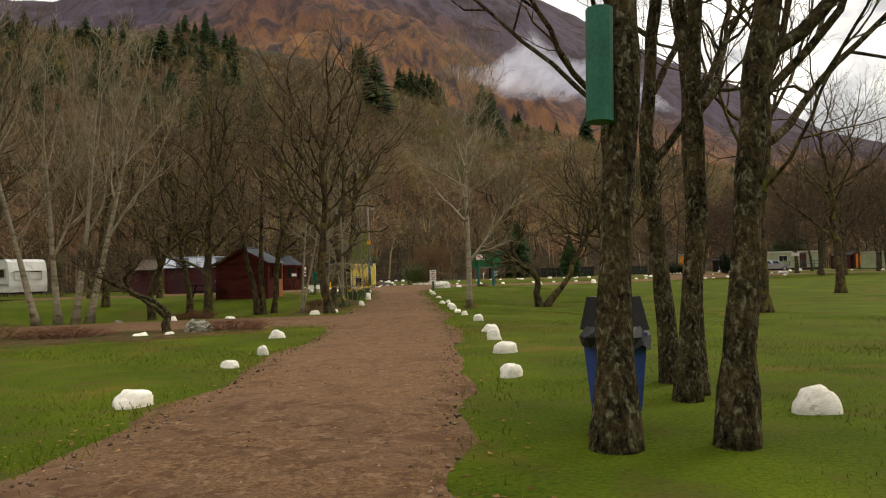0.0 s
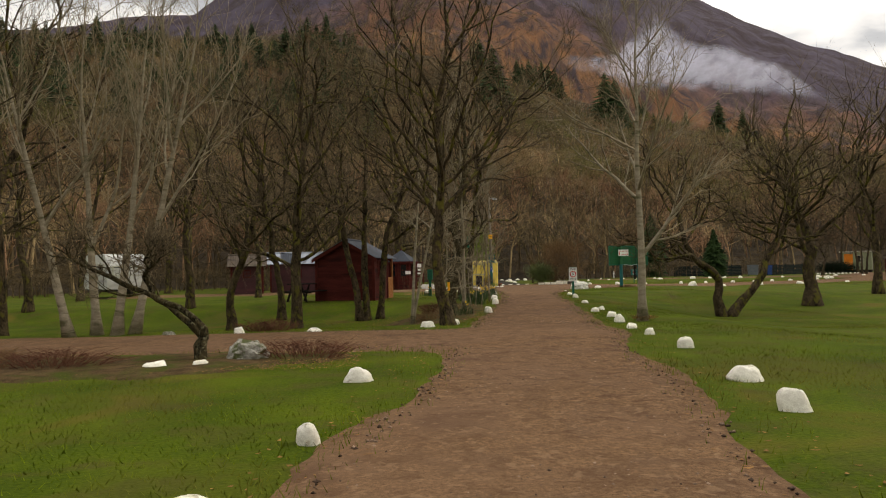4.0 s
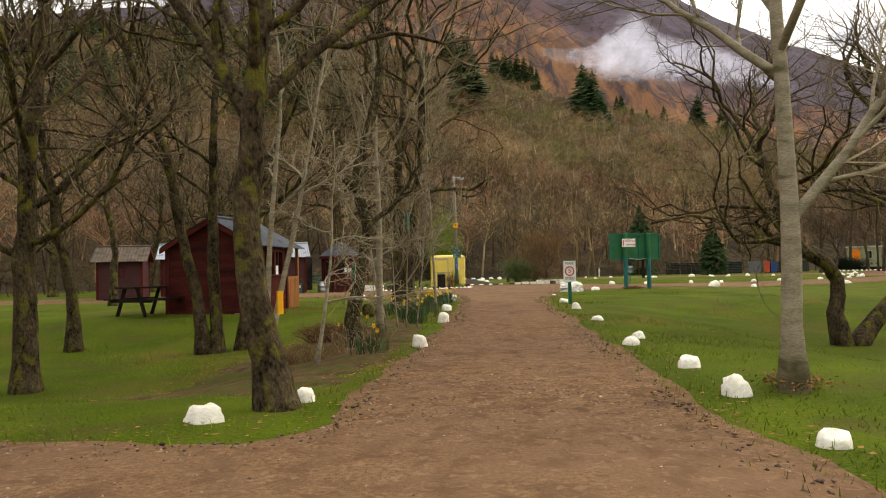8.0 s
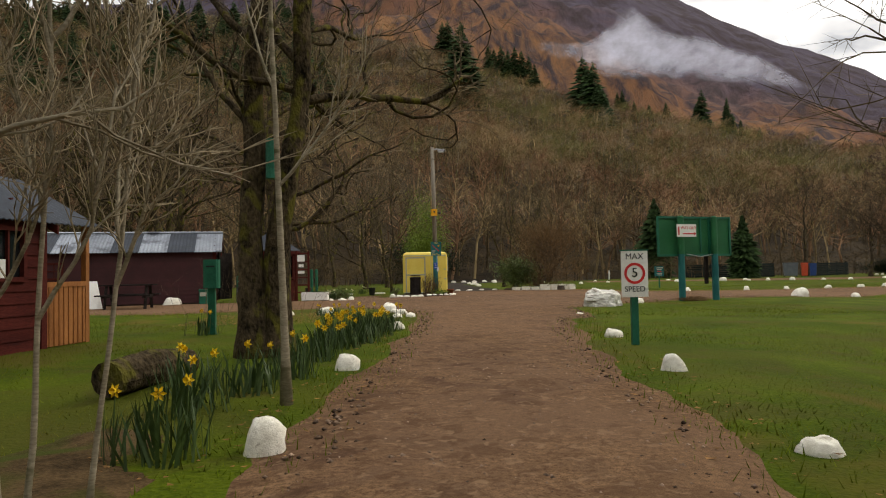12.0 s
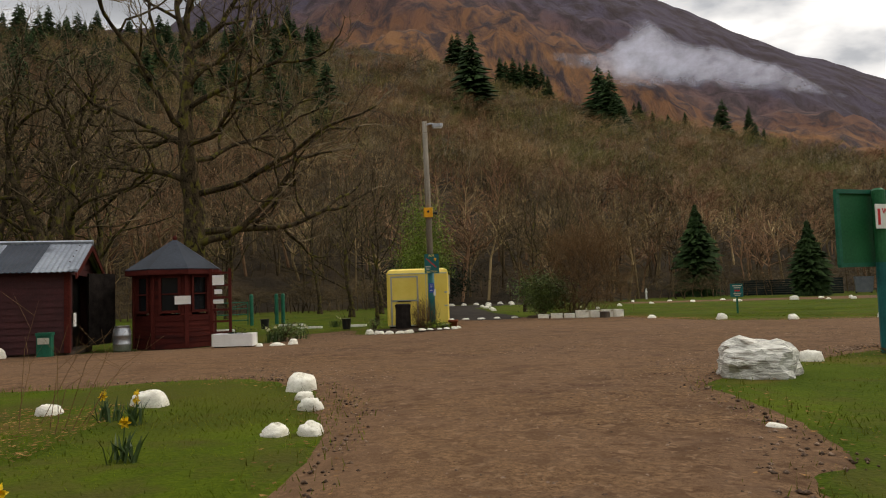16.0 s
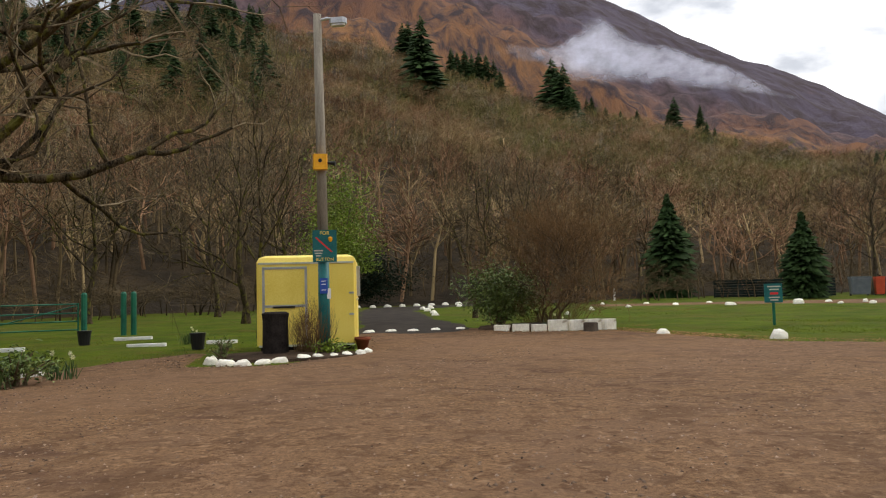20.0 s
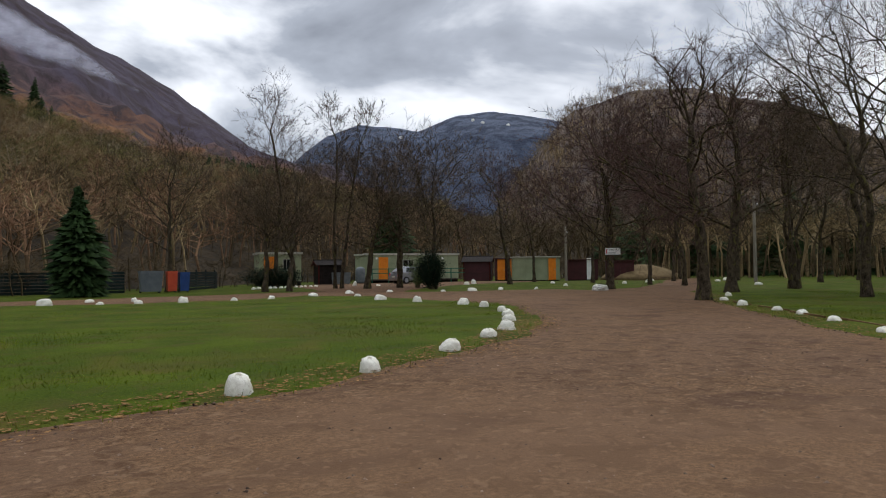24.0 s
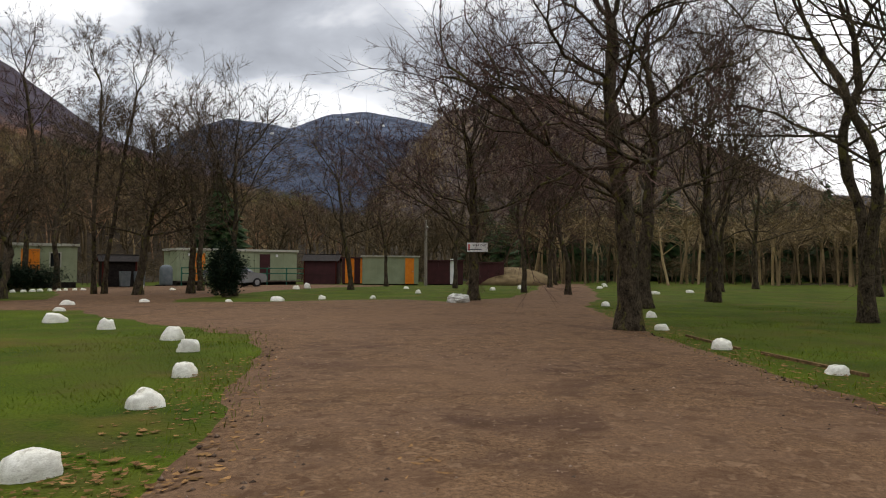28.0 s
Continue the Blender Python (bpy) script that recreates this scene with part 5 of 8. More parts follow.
slender_tree(0.33, 24.1, 6.5, 0.06, 15, BARK_PALE, TWIG_PALE, "forked pale sapling with drooping twigs on the verge", stems=((0.35, 0.1), (1.3, 0.3)), fork=0.4, limbs=10, spread=0.5, gnarl=0.18, upright=0.6, droop=0.03, group="birch saplings")
slender_tree(1.11, 23.45, 3.6, 0.035, 16, BARK_PALE, TWIG_PALE, "thin pale sapling with long drooping twigs", stems=((0.35, 0.1),), fork=0.25, limbs=9, spread=0.75, gnarl=0.25, upright=0.2, droop=0.05, group="birch saplings", bow=0.12)
slender_tree(2.01, 25.75, 8.5, 0.062, 17, BARK_PALE, TWIG_PALE, BIRCH, stems=((0.05, 0.1),), fork=0.38, limbs=9, spread=0.6, gnarl=0.08, upright=1.0, group="birch saplings", first=0.36)
slender_tree(2.13, 26.7, 5.2, 0.04, 18, BARK_PALE, TWIG_PALE, BIRCH, stems=((-0.45, 0.1),), fork=0.3, limbs=9, spread=0.55, gnarl=0.22, upright=0.8, group="birch saplings", bow=0.1)
slender_tree(2.5, 26.9, 2.6, 0.018, 26, BARK_PALE, TWIG_PALE, "whippy pale sapling among the dry stems", stems=((0.1, 0.1), (-0.2, 0.1), (0.3, 0.0)), shift=((0, 0), (-0.15, 0.1), (0.2, 0.1)), fork=0.4, limbs=5, gnarl=0.16, upright=1.4, group="birch saplings")
slender_tree(3.27, 29.3, 6.5, 0.034, 19, BARK_PALE, TWIG_PALE, BIRCH, stems=((-0.1, 0.1),), fork=0.3, limbs=8, spread=0.4, gnarl=0.14, upright=1.0, group="birch saplings")
grow_tree(2.66, 32.3, 10.5, 0.19, 21, BARK, TWIG, "thick twin-stemmed bare oak behind the daffodils", stems=((-0.25, 0.1), (0.25, 0.1)), sway=0.3, fork=0.36, limbs=16, spread=1.25, gnarl=0.48, upright=0.2, shift=((-0.12, 0), (0.14, 0.05)), arms=((3.0, 60, 2.6, 0.7), (3.1, -80, 3.4, 0.35), (2.3, -100, 2.6, 0.15), (3.8, 40, 2.4, 0.35), (3.2, 20, 2.2, 0.3)))
# by the side track
for k, (tx, ty, th, tr) in enumerate(((-10.3, 19, 9, 0.15), (-9.3, 20.4, 10, 0.13), (-5.2, 25.6, 9, 0.14), (-12.5, 24, 11, 0.17), (-4.2, 28.8, 9, 0.13), (-8, 31, 10, 0.15), (-14, 31, 10, 0.16), (-17, 22, 11, 0.18), (-7, 39, 10, 0.14), (-11.5, 43, 11, 0.17), (-16, 40, 11, 0.16), (-20, 33, 11, 0.16))):
    grow_tree(tx, ty, th, tr, 30 + k, BARK, TWIG, "bare mossy tree among the cabins", stems=((random.uniform(-0.6, 0.6), 0.3),), fork=0.22, limbs=8, gnarl=0.32, spread=1.1, density=0.85, group="trees among the cabins")
slender_tree(-6.6, 19.2, 8.5, 0.12, 45, BARK_PALE, TWIG_PALE, "clump of pale upright birches by the side track", stems=((-2.0, 0.2), (-0.6, 0.4), (0.8, 0.2), (1.9, -0.1)), fork=0.3, limbs=10, upright=1.4, gnarl=0.12, shift=((-0.6, 0), (-0.1, 0.2), (0.4, 0), (0.7, 0.2)))
slender_tree(-9.6, 17.0, 9.5, 0.11, 46, BARK_PALE, TWIG_PALE, "clump of pale upright birches by the side track", stems=((-0.8, 0.2), (0.4, 0.4), (1.0, -0.1)), fork=0.22, limbs=9, upright=1.4, gnarl=0.12, shift=((-0.4, 0), (0.1, 0.2), (0.5, 0)))
grow_tree(-2.95, 13.9, 2.1, 0.075, 47, BARK_LICHEN, TWIG, "stunted pollarded sapling among the verge stones", stems=((0.55, 0.1), (-0.45, 0.1)), fork=0.45, limbs=7, gnarl=0.4, upright=0.8)
# behind the kiosk
grow_tree(-0.05, 53.7, 12.5, 0.33, 50, BARK, TWIG, "spreading bare oak with long level limbs behind the kiosk", stems=((0.25, 0.3),), fork=0.48, limbs=10, gnarl=0.42, sway=0.5, spread=1.1, upright=0.4, arms=((2.7, 120, 5.0), (3.1, 70, 5.8), (4.2, 100, 5.2), (5.2, 60, 4.6), (5.6, 130, 3.8), (4.6, -100, 3.0), (5.8, -50, 3.4)))
grow_tree(-5.2, 56.5, 10, 0.26, 190, BARK, TWIG, "forked bare oak behind the long hut", stems=((-1.8, 0.2), (1.3, 0.3)), fork=0.34, limbs=14, gnarl=0.45, spread=1.2, upright=0.3, shift=((-0.2, 0), (0.2, 0)), bow=0.3)
grow_tree(4.95, 62.0, 7.0, 0.07, 191, BARK, TWIG, "slender bare tree behind the yellow shed", fork=0.3, limbs=10, gnarl=0.25, upright=0.5)
for k, (tx, ty, th, tr) in enumerate(((-8.1, 64, 11, 0.30), (-11, 62, 11, 0.28), (-14, 66, 12, 0.28), (-8.5, 68, 11, 0.25), (-18, 60, 11, 0.26), (-7, 58, 10, 0.22), (3.5, 71, 8, 0.14), (5, 76, 9, 0.13), (-4, 76, 9, 0.15), (12.5, 70, 7, 0.09), (15.5, 74, 8, 0.1), (20, 88, 8, 0.12), (1, 80, 9, 0.14))):
    grow_tree(tx, ty, th, tr, 50 + k, BARK, TWIG, "spreading bare oak at the edge of the woods", fork=0.2, limbs=11, gnarl=0.33, spread=1.25, upright=0.45, group="trees at the edge of the woods", density=1.0 if k < 3 else 0.7)
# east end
grow_tree(40.65, 54.16, 8.7, 0.22, 70, BARK_EAST, TWIG_RED, "large bare tree with dark mottled trunk beside the gravel", sway=0.4, stems=((0.4, 0.3),), fork=0.3, limbs=20, spread=1.3, gnarl=0.40, upright=0.2, density=1.4, reach=0.92, leader=0.55, thin=0.72, lift=0.55, twig=0.0055)
grow_tree(49.5, 54.9, 11.5, 0.24, 71, BARK_EAST, TWIG_RED, "large bare tree on the grass beside the track", fork=0.25, limbs=20, spread=1.2, gnarl=0.38, upright=0.3, density=1.15, reach=0.85, leader=0.55, thin=0.75, lift=0.6, twig=0.006)
grow_tree(45.0, 49.6, 11.5, 0.19, 72, BARK_EAST, TWIG_DARK, "large forked bare tree on the grass", stems=((-0.6, 1.6), (1.2, -0.6)), fork=0.3, limbs=14, spread=1.05, gnarl=0.42, upright=0.4, density=1.15, thin=0.75, lift=0.7, twig=0.005)
grow_tree(45.6, 47.6, 12, 0.2, 73, BARK_EAST, TWIG_DARK, "large leaning bare tree on the grass", stems=((-1.2, -0.5), (1.5, 0.4)), fork=0.28, limbs=14, spread=1.1, gnarl=0.42, upright=0.35, density=1.15, thin=0.75, lift=0.6, twig=0.005)
grow_tree(55.6, 52.9, 10, 0.14, 74, BARK_EAST, TWIG_DARK, "many-stemmed bare tree on the grass", stems=((-1.6, 0.4), (-0.4, 0.6), (1.0, 0.3), (1.9, 0.2)), fork=0.3, limbs=12, gnarl=0.3, upright=0.8, shift=((-0.5, 0), (-0.1, 0.3), (0.3, 0), (0.6, 0.2)), density=1.15, thin=0.8, twig=0.0065)
grow_tree(52.1, 61.35, 10.0, 0.2, 75, BARK_EAST, TWIG_RED, "broad bare tree that carries a sign", sway=0.4, fork=0.22, limbs=24, spread=1.2, gnarl=0.38, upright=0.35, density=1.35, reach=0.92, leader=0.5, thin=0.7, lift=0.7, twig=0.0085)
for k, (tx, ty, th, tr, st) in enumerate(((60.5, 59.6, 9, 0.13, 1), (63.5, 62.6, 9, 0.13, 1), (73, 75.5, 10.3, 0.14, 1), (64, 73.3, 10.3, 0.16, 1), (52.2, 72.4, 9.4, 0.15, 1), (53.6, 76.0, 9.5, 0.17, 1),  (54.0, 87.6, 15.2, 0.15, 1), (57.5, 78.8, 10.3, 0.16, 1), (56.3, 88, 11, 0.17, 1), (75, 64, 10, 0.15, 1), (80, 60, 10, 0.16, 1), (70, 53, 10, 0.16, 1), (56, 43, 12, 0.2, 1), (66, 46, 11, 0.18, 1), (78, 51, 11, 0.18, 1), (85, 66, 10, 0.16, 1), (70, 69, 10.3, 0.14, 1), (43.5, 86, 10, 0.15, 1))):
    grow_tree(tx, ty, th, tr, 80 + k, BARK_EAST, TWIG_DARK if k % 3 else TWIG_RED, "tall bare alder beside the gravel" if th > 12 else "bare tree near the green cabins", stems=((random.uniform(-0.8, 0.8), 0.2),), fork=0.4 if th > 11.5 else 0.26, limbs=15 if th > 11.5 else 14, gnarl=0.36, spread=0.35 if th > 11.5 else 1.15, upright=0.8 if th > 11.5 else 0.5, group="bare trees at the east end", density=1.15, reach=0.8, leader=0.62 if th > 11.5 else 0.5, thin=0.75, lift=0.7, twig=0.009)
grow_tree(50.95, 76.6, 8.2, 0.19, 95, BARK_EAST, TWIG_DARK, "dark bare tree leaning over beside the green cabin", stems=((1.5, -1.7),), sway=0.4, fork=0.34, limbs=16, gnarl=0.4, spread=1.25, upright=0.3, group="bare trees at the east end", density=1.2, thin=0.75, lift=0.5, twig=0.009, arms=((2.6, 140, 2.6, 0.3),))
grow_tree(51.1, 79.1, 12.2, 0.13, 96, BARK_EAST, TWIG_DARK, "tall twin-stemmed bare alder beside the gravel", stems=((-0.3, 0.3), (1.3, -1.3)), shift=((-0.15, 0.1), (0.2, -0.15)), sway=0.6, fork=0.42, limbs=18, gnarl=0.36, spread=0.5, upright=0.7, group="bare trees at the east end", density=1.15, reach=0.65, leader=0.62, thin=0.8, twig=0.009)
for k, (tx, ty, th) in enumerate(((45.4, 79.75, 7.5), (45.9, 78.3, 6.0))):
    grow_tree(tx, ty, th, 0.15, 97 + k, BARK_EAST, TWIG_DARK, "crooked bare tree before the dark hedge", stems=((0.4, -0.4),), fork=0.3, limbs=12, gnarl=0.42, spread=1.2, upright=0.3, group="bare trees at the east end", density=1.15, thin=0.75, lift=0.4, twig=0.009)


def spruce_tree(x, y, h, seed, label):
    """A garden spruce with many needled sprays."""
    r = random.Random(seed)
    root = thing("spruce", x, y, label, "tree", "garden spruces")
    part("trunk", Shape().tube([(0, 0, -0.05), (0, 0, h * 0.5), (0, 0, h * 0.98)], [h * 0.018, h * 0.012, 0.01], 8), BARK, root)
    tv, tf = template_conifer(seed, 52, 26)
    tv2, tf2 = template_conifer(seed + 50, 30, 16)
    v_ = np.concatenate([tv * (h * 1.25, h * 1.25, h), tv2 * (h * 1.1, h * 1.1, h * 0.97)])
    v_[:, :2] *= 0.78 + 0.42 * np.sin(np.clip(v_[:, 2:] / h, 0, 1) * np.pi) ** 1.5
    v_ = v_ + np.random.RandomState(seed).uniform(-0.13, 0.13, v_.shape)
    part("crown", big_mesh("crown", v_, np.concatenate([tf, tf2 + len(tv)]), CONIFER), None, root)
    return root


spruce_tree(32.6, 94.0, 8.0, 5, "dense dark green garden spruce at the lawn's far edge")
spruce_tree(35.6, 82.2, 5.3, 6, "young dark green spruce beside the fence")
spruce_tree(77.6, 94.2, 9.8, 7, "dark green spruce behind the green cabin")


def leafy(name, x, y, w, d, h, count, size, mat, label, seed, stem_mat=TWIG, category="shrub", low=0.1, stems=9):
    """A shrub: stems and many small leaves in an uneven crown."""
    r = random.Random(seed)
    root = thing(name, x, y, label, category)
    lf = Shape()
    tips = []
    for k in range(stems):
        w_ = r.uniform(0, 6.283)
        q = r.uniform(0.25, 1.0)
        tip = Vector((math.cos(w_) * w / 2 * q, math.sin(w_) * d / 2 * q, h * (1 - 0.45 * q * q) * r.uniform(0.75, 1.0)))
        mid = Vector((tip.x * 0.35, tip.y * 0.35, tip.z * 0.5))
        part("stem", Shape().tube([(r.uniform(-.1, .1) * w, r.uniform(-.1, .1) * d, -0.05), mid, tip], [0.03, 0.02, 0.006], 5), stem_mat, root)
        tips.append((mid, tip))
    for k in range(count):
        mid, tip = r.choice(tips)
        c = mid.lerp(tip, r.uniform(-0.3, 1.0)) + Vector((r.gauss(0, 0.13) * w, r.gauss(0, 0.13) * d, r.gauss(0, 0.10) * h))
        if c.z < low * h:
            c.z = low * h + r.uniform(0, 0.2) * h
        a = Vector((r.uniform(-1, 1), r.uniform(-1, 1), r.uniform(-0.6, 0.6))).normalized() * size * r.uniform(0.7, 1.3)
        b = a.cross(Vector((r.uniform(-1, 1), r.uniform(-1, 1), 1))).normalized() * size * 0.4
        n_ = Vector((0, 0, size * 0.15))
        lf.add([tuple(c - a * 0.5), tuple(c + b * 0.5 + n_), tuple(c + a * 0.5), tuple(c - b * 0.5 + n_)], [(0, 1, 2), (0, 2, 3)])
    tagged(part("leaves", lf, mat, root), kind="stuff")
    return root


def brush(name, x, y, w, d, h, count, mat, label, seed, category="shrub", thick=0.006):
    """A bare bush of many thin upright shoots."""
    r = random.Random(seed)
    root = thing(name, x, y, label, category)
    s = Shape()
    for k in range(count):
        a, q = r.uniform(0, 6.283), math.sqrt(r.uniform(0, 1))
        p = Vector((math.cos(a) * q * w * 0.32, math.sin(a) * q * d * 0.32, -0.03))
        tip = Vector((math.cos(a) * q * w * 0.55 + r.uniform(-.12, .12) * w, math.sin(a) * q * d * 0.55 + r.uniform(-.12, .12) * d, h * (1.05 - 0.5 * q * q) * r.uniform(0.55, 1.0)))
        m_ = p.lerp(tip, 0.55) + Vector((r.uniform(-.05, .05) * w, r.uniform(-.05, .05) * d, 0.08 * h))
        s.tube([p, m_, tip], [thick, thick * 0.7, thick * 0.25], 3, False)
        for j in range(2):
            e = m_.lerp(tip, r.uniform(0, 0.8))
            s.tube([e, e + Vector((r.uniform(-.14, .14) * w, r.uniform(-.14, .14) * d, r.uniform(0.08, 0.25) * h))], [thick * 0.5, thick * 0.2], 3, False)
    tagged(part("brushwood", s, mat, root), kind="stuff")
    return root


brush("bare_bush", 13.3, 62.2, 2.6, 1.4, 1.5, 230, STALK, "low tangle of russet shoots behind the white blocks", 74, thick=0.005)
leafy("rhododendron", 11.7, 62.4, 2.4, 1.8, 1.95, 5200, 0.13, LEAF_SHRUB, "green leafy rhododendron behind the white kerb blocks", 1)
grow_tree(13.3, 62.5, 3.5, 0.045, 27, TWIG_DARK, STALK, "tall russet bare bush behind the white kerb blocks", stems=((-1.3, 0.1), (-0.7, 0.5), (0.0, 0.2), (0.6, -0.4), (1.2, 0.2), (0.2, 0.9)), shift=((-0.3, 0), (-0.15, 0.2), (0, 0), (0.15, -0.2), (0.3, 0.1), (0.05, 0.3)), fork=0.16, limbs=12, spread=1.1, gnarl=0.4, upright=0.6, density=1.15, name="bare_bush")
leafy("spring_tree", 6.8, 67.5, 3.2, 3.0, 6.0, 11000, 0.12, LEAF_SPRING, "small tree in fresh light green leaf behind the yellow shed", 3, category="tree", low=0.3)
leafy("hedge_bush", 50.85, 71.75, 1.5, 1.5, 2.25, 11000, 0.13, HEDGE, "rounded dark evergreen bush in front of the green cabin", 4, stems=40, low=0.03)
leafy("laurel_bush", 53.6, 74.6, 1.6, 1.5, 2.0, 2600, 0.12, LEAF_SHRUB, "green leafy shrub beside the dark bush", 5, stems=14)
leafy("dark_hedge", 52.4, 86.2, 5.6, 1.6, 1.5, 12000, 0.13, HEDGE, "low dark evergreen hedge along the gravel", 6, stems=40, low=0.03)
leafy("evergreen_thicket", 8.0, 90.0, 8.0, 2.5, 4.0, 9000, 0.24, HEDGE, "dark evergreen thicket at the end of the lane", 75, stems=40, low=0.03)
brush("dead_bracken", -1.5, 14.0, 1.7, 0.9, 0.34, 150, STALK_RED, "flattened russet dead bracken on the verge", 7)
brush("dead_bracken", -4.9, 13.5, 2.0, 0.9, 0.32, 170, STALK_RED, "flattened russet dead bracken on the verge", 8)
brush("dead_bracken", -3.0, 19.6, 1.4, 0.8, 0.3, 200, STALK_RED, "flattened russet dead bracken on the verge", 9)
brush("dead_bracken", -6.6, 14.0, 2.0, 0.9, 0.4, 220, STALK, "flattened russet dead bracken on the verge", 71)
brush("dead_bracken", 1.2, 26.6, 1.4, 0.9, 0.4, 240, STALK_RED, "flattened russet dead bracken on the verge", 72)
brush("bramble_stems", 1.6, 24.2, 1.6, 1.1, 0.6, 26, TWIG_PALE, "thin arching bramble stems on the verge", 73, thick=0.004)
brush("dry_grass", 0.9, 24.4, 1.2, 1.0, 0.35, 120, STALK, "tuft of dry straw-coloured grass under the trees", 10)
brush("dry_grass", 1.6, 25.6, 1.0, 0.9, 0.32, 110, STALK, "tuft of dry straw-coloured grass under the trees", 11)
brush("bramble_stems", 2.0, 39.8, 2.2, 1.6, 1.3, 20, STALK, "thin arching bramble stems on the verge", 12, thick=0.004)
brush("bramble_stems", 0.3, 40.3, 2.2, 1.6, 1.5, 16, TWIG, "thin arching bramble stems on the verge", 13, thick=0.004)
brush("ornamental_grass", 6.55, 56.0, 0.9, 0.7, 1.15, 260, STALK, "russet dry ornamental grass at the foot of the pole", 14, thick=0.004)
leafy("bed_plant", 6.8, 55.9, 0.9, 0.6, 0.32, 420, 0.09, LEAF_SPRING, "low bright green leafy plant in the stone-edged bed", 15, low=0.05)
leafy("bed_plant", 4.95, 55.5, 0.6, 0.5, 0.5, 260, 0.07, LEAF_SHRUB, "low dark green plant in the stone-edged bed", 16, low=0.05)
leafy("bed_plant", 2.6, 52.6, 1.1, 0.8, 0.6, 520, 0.09, LEAF_SHRUB, "green leafy plant beside the white trough", 17, low=0.05)

# ---- painted stones ----
stone_rng = random.Random(5)


def stone_mesh(seed, mat, sides=14, rings=8):
    """A field stone: a squat rounded lump with flattened faces and a dull crest."""
    r = random.Random(seed)
    v, f = [], []
    cuts = [(Vector((r.uniform(-1, 1), r.uniform(-1, 1), r.uniform(-0.3, 0.5))).normalized(), r.uniform(0.80, 1.0)) for _ in range(6)] + [(Vector((r.uniform(-0.25, 0.25), r.uniform(-0.25, 0.25), 1)).normalized(), r.uniform(0.86, 1.02))]
    off = Vector((seed * 3.7, seed * 1.3, 0))

    def push(d):
        k = 1 + 0.22 * noise.noise(d * 1.3 + off) + 0.12 * noise.noise(d * 3.4 + off) + 0.04 * noise.noise(d * 8 + off)
        p = d * k
        for n_, cut in cuts:
            over = p.dot(n_) - cut
            if over > 0:
                p = p - n_ * over * 0.75
        return p

    for i in range(rings):
        a = -0.3 + (math.pi / 2 + 0.3) * i / rings
        for k in range(sides):
            w = 2 * math.pi * (k + 0.5 * (i % 2)) / sides
            p = push(Vector((math.copysign(abs(math.cos(a)) ** 0.74, 1) * math.cos(w), abs(math.cos(a)) ** 0.74 * math.sin(w), math.copysign(abs(math.sin(a)) ** 0.95, math.sin(a)))))
            v.append((p.x * 0.5, p.y * 0.5, p.z))
    v.append((0, 0, push(Vector((0, 0, 1))).z))
    for i in range(rings - 1):
        for k in range(sides):
            k2 = (k + 1) % sides
            f.append((i * sides + k, i * sides + k2, (i + 1) * sides + k2, (i + 1) * sides + k))
    for k in range(sides):
        f.append(((rings - 1) * sides + k, (rings - 1) * sides + (k + 1) % sides, len(v) - 1))
    f.append(tuple(range(sides - 1, -1, -1)))
    me = bpy.data.meshes.new("white_stone")
    me.from_pydata(v, [], f)
    me.materials.append(mat)
    me.polygons.foreach_set("use_smooth", [len(q.vertices) < 9 for q in me.polygons])
    me.update()
    return me


STONES = [stone_mesh(s, STONE_W) for s in range(12)]


def stone_row(rows, group, label="white-painted rounded stone on the grass edge"):
    for i, (x, y, w, h) in enumerate(rows):
        ob_ = new("white_stone", STONES[stone_rng.randrange(len(STONES))])
        ob_.matrix_basis = pose(x, y, float(gz(x, y)) - 0.015, stone_rng.uniform(-13, 13), stone_rng.uniform(-13, 13), stone_rng.uniform(0, 360)) @ Matrix.Diagonal((w * 1.12, w * stone_rng.uniform(0.75, 1.0), h * 0.9, 1))
        tagged(ob_, label, "stone", group)


VERGE_WEST = [(-1.8, 4.1, 0.38, 0.17), (-1.1, 6.9, 0.23, 0.12), (-0.7, 8.5, 0.2, 0.17), (-0.5, 11.4, 0.32, 0.21), (-3.4, 13.2, 0.41, 0.13), (-2.8, 13.3, 0.24, 0.13), (-2.4, 13.9, 0.41, 0.09), (-3.5, 18.9, 0.26, 0.18),
              (-1.9, 19.1, 0.34, 0.08), (0.6, 19.3, 0.32, 0.18), (1.3, 20.1, 0.18, 0.16), (2.6, 24.2, 0.25, 0.26), (3.3, 28.0, 0.22, 0.25), (3.65, 31.0, 0.24, 0.19)]
VERGE_EAST = [(3.7, 1.6, 0.40, 0.23), (2.1, 4.4, 0.28, 0.19), (2.8, 6.8, 0.35, 0.22), (3.3, 9.0, 0.25, 0.25), (3.75, 10.8, 0.35, 0.19), (4.4, 14.0, 0.25, 0.21), (4.6, 16.2, 0.21, 0.17), (4.8, 17.8, 0.22, 0.12), (5.1, 19.6, 0.28, 0.21),
              (5.4, 21.2, 0.26, 0.17), (5.68, 23.75, 0.25, 0.15), (6.1, 24.6, 0.23, 0.12), (6.35, 27.5, 0.23, 0.11), (6.7, 30.2, 0.23, 0.18), (7.3, 33.6, 0.24, 0.13), (8.2, 38.3, 0.16, 0.07), (11.0, 42.4, 0.33, 0.18)]
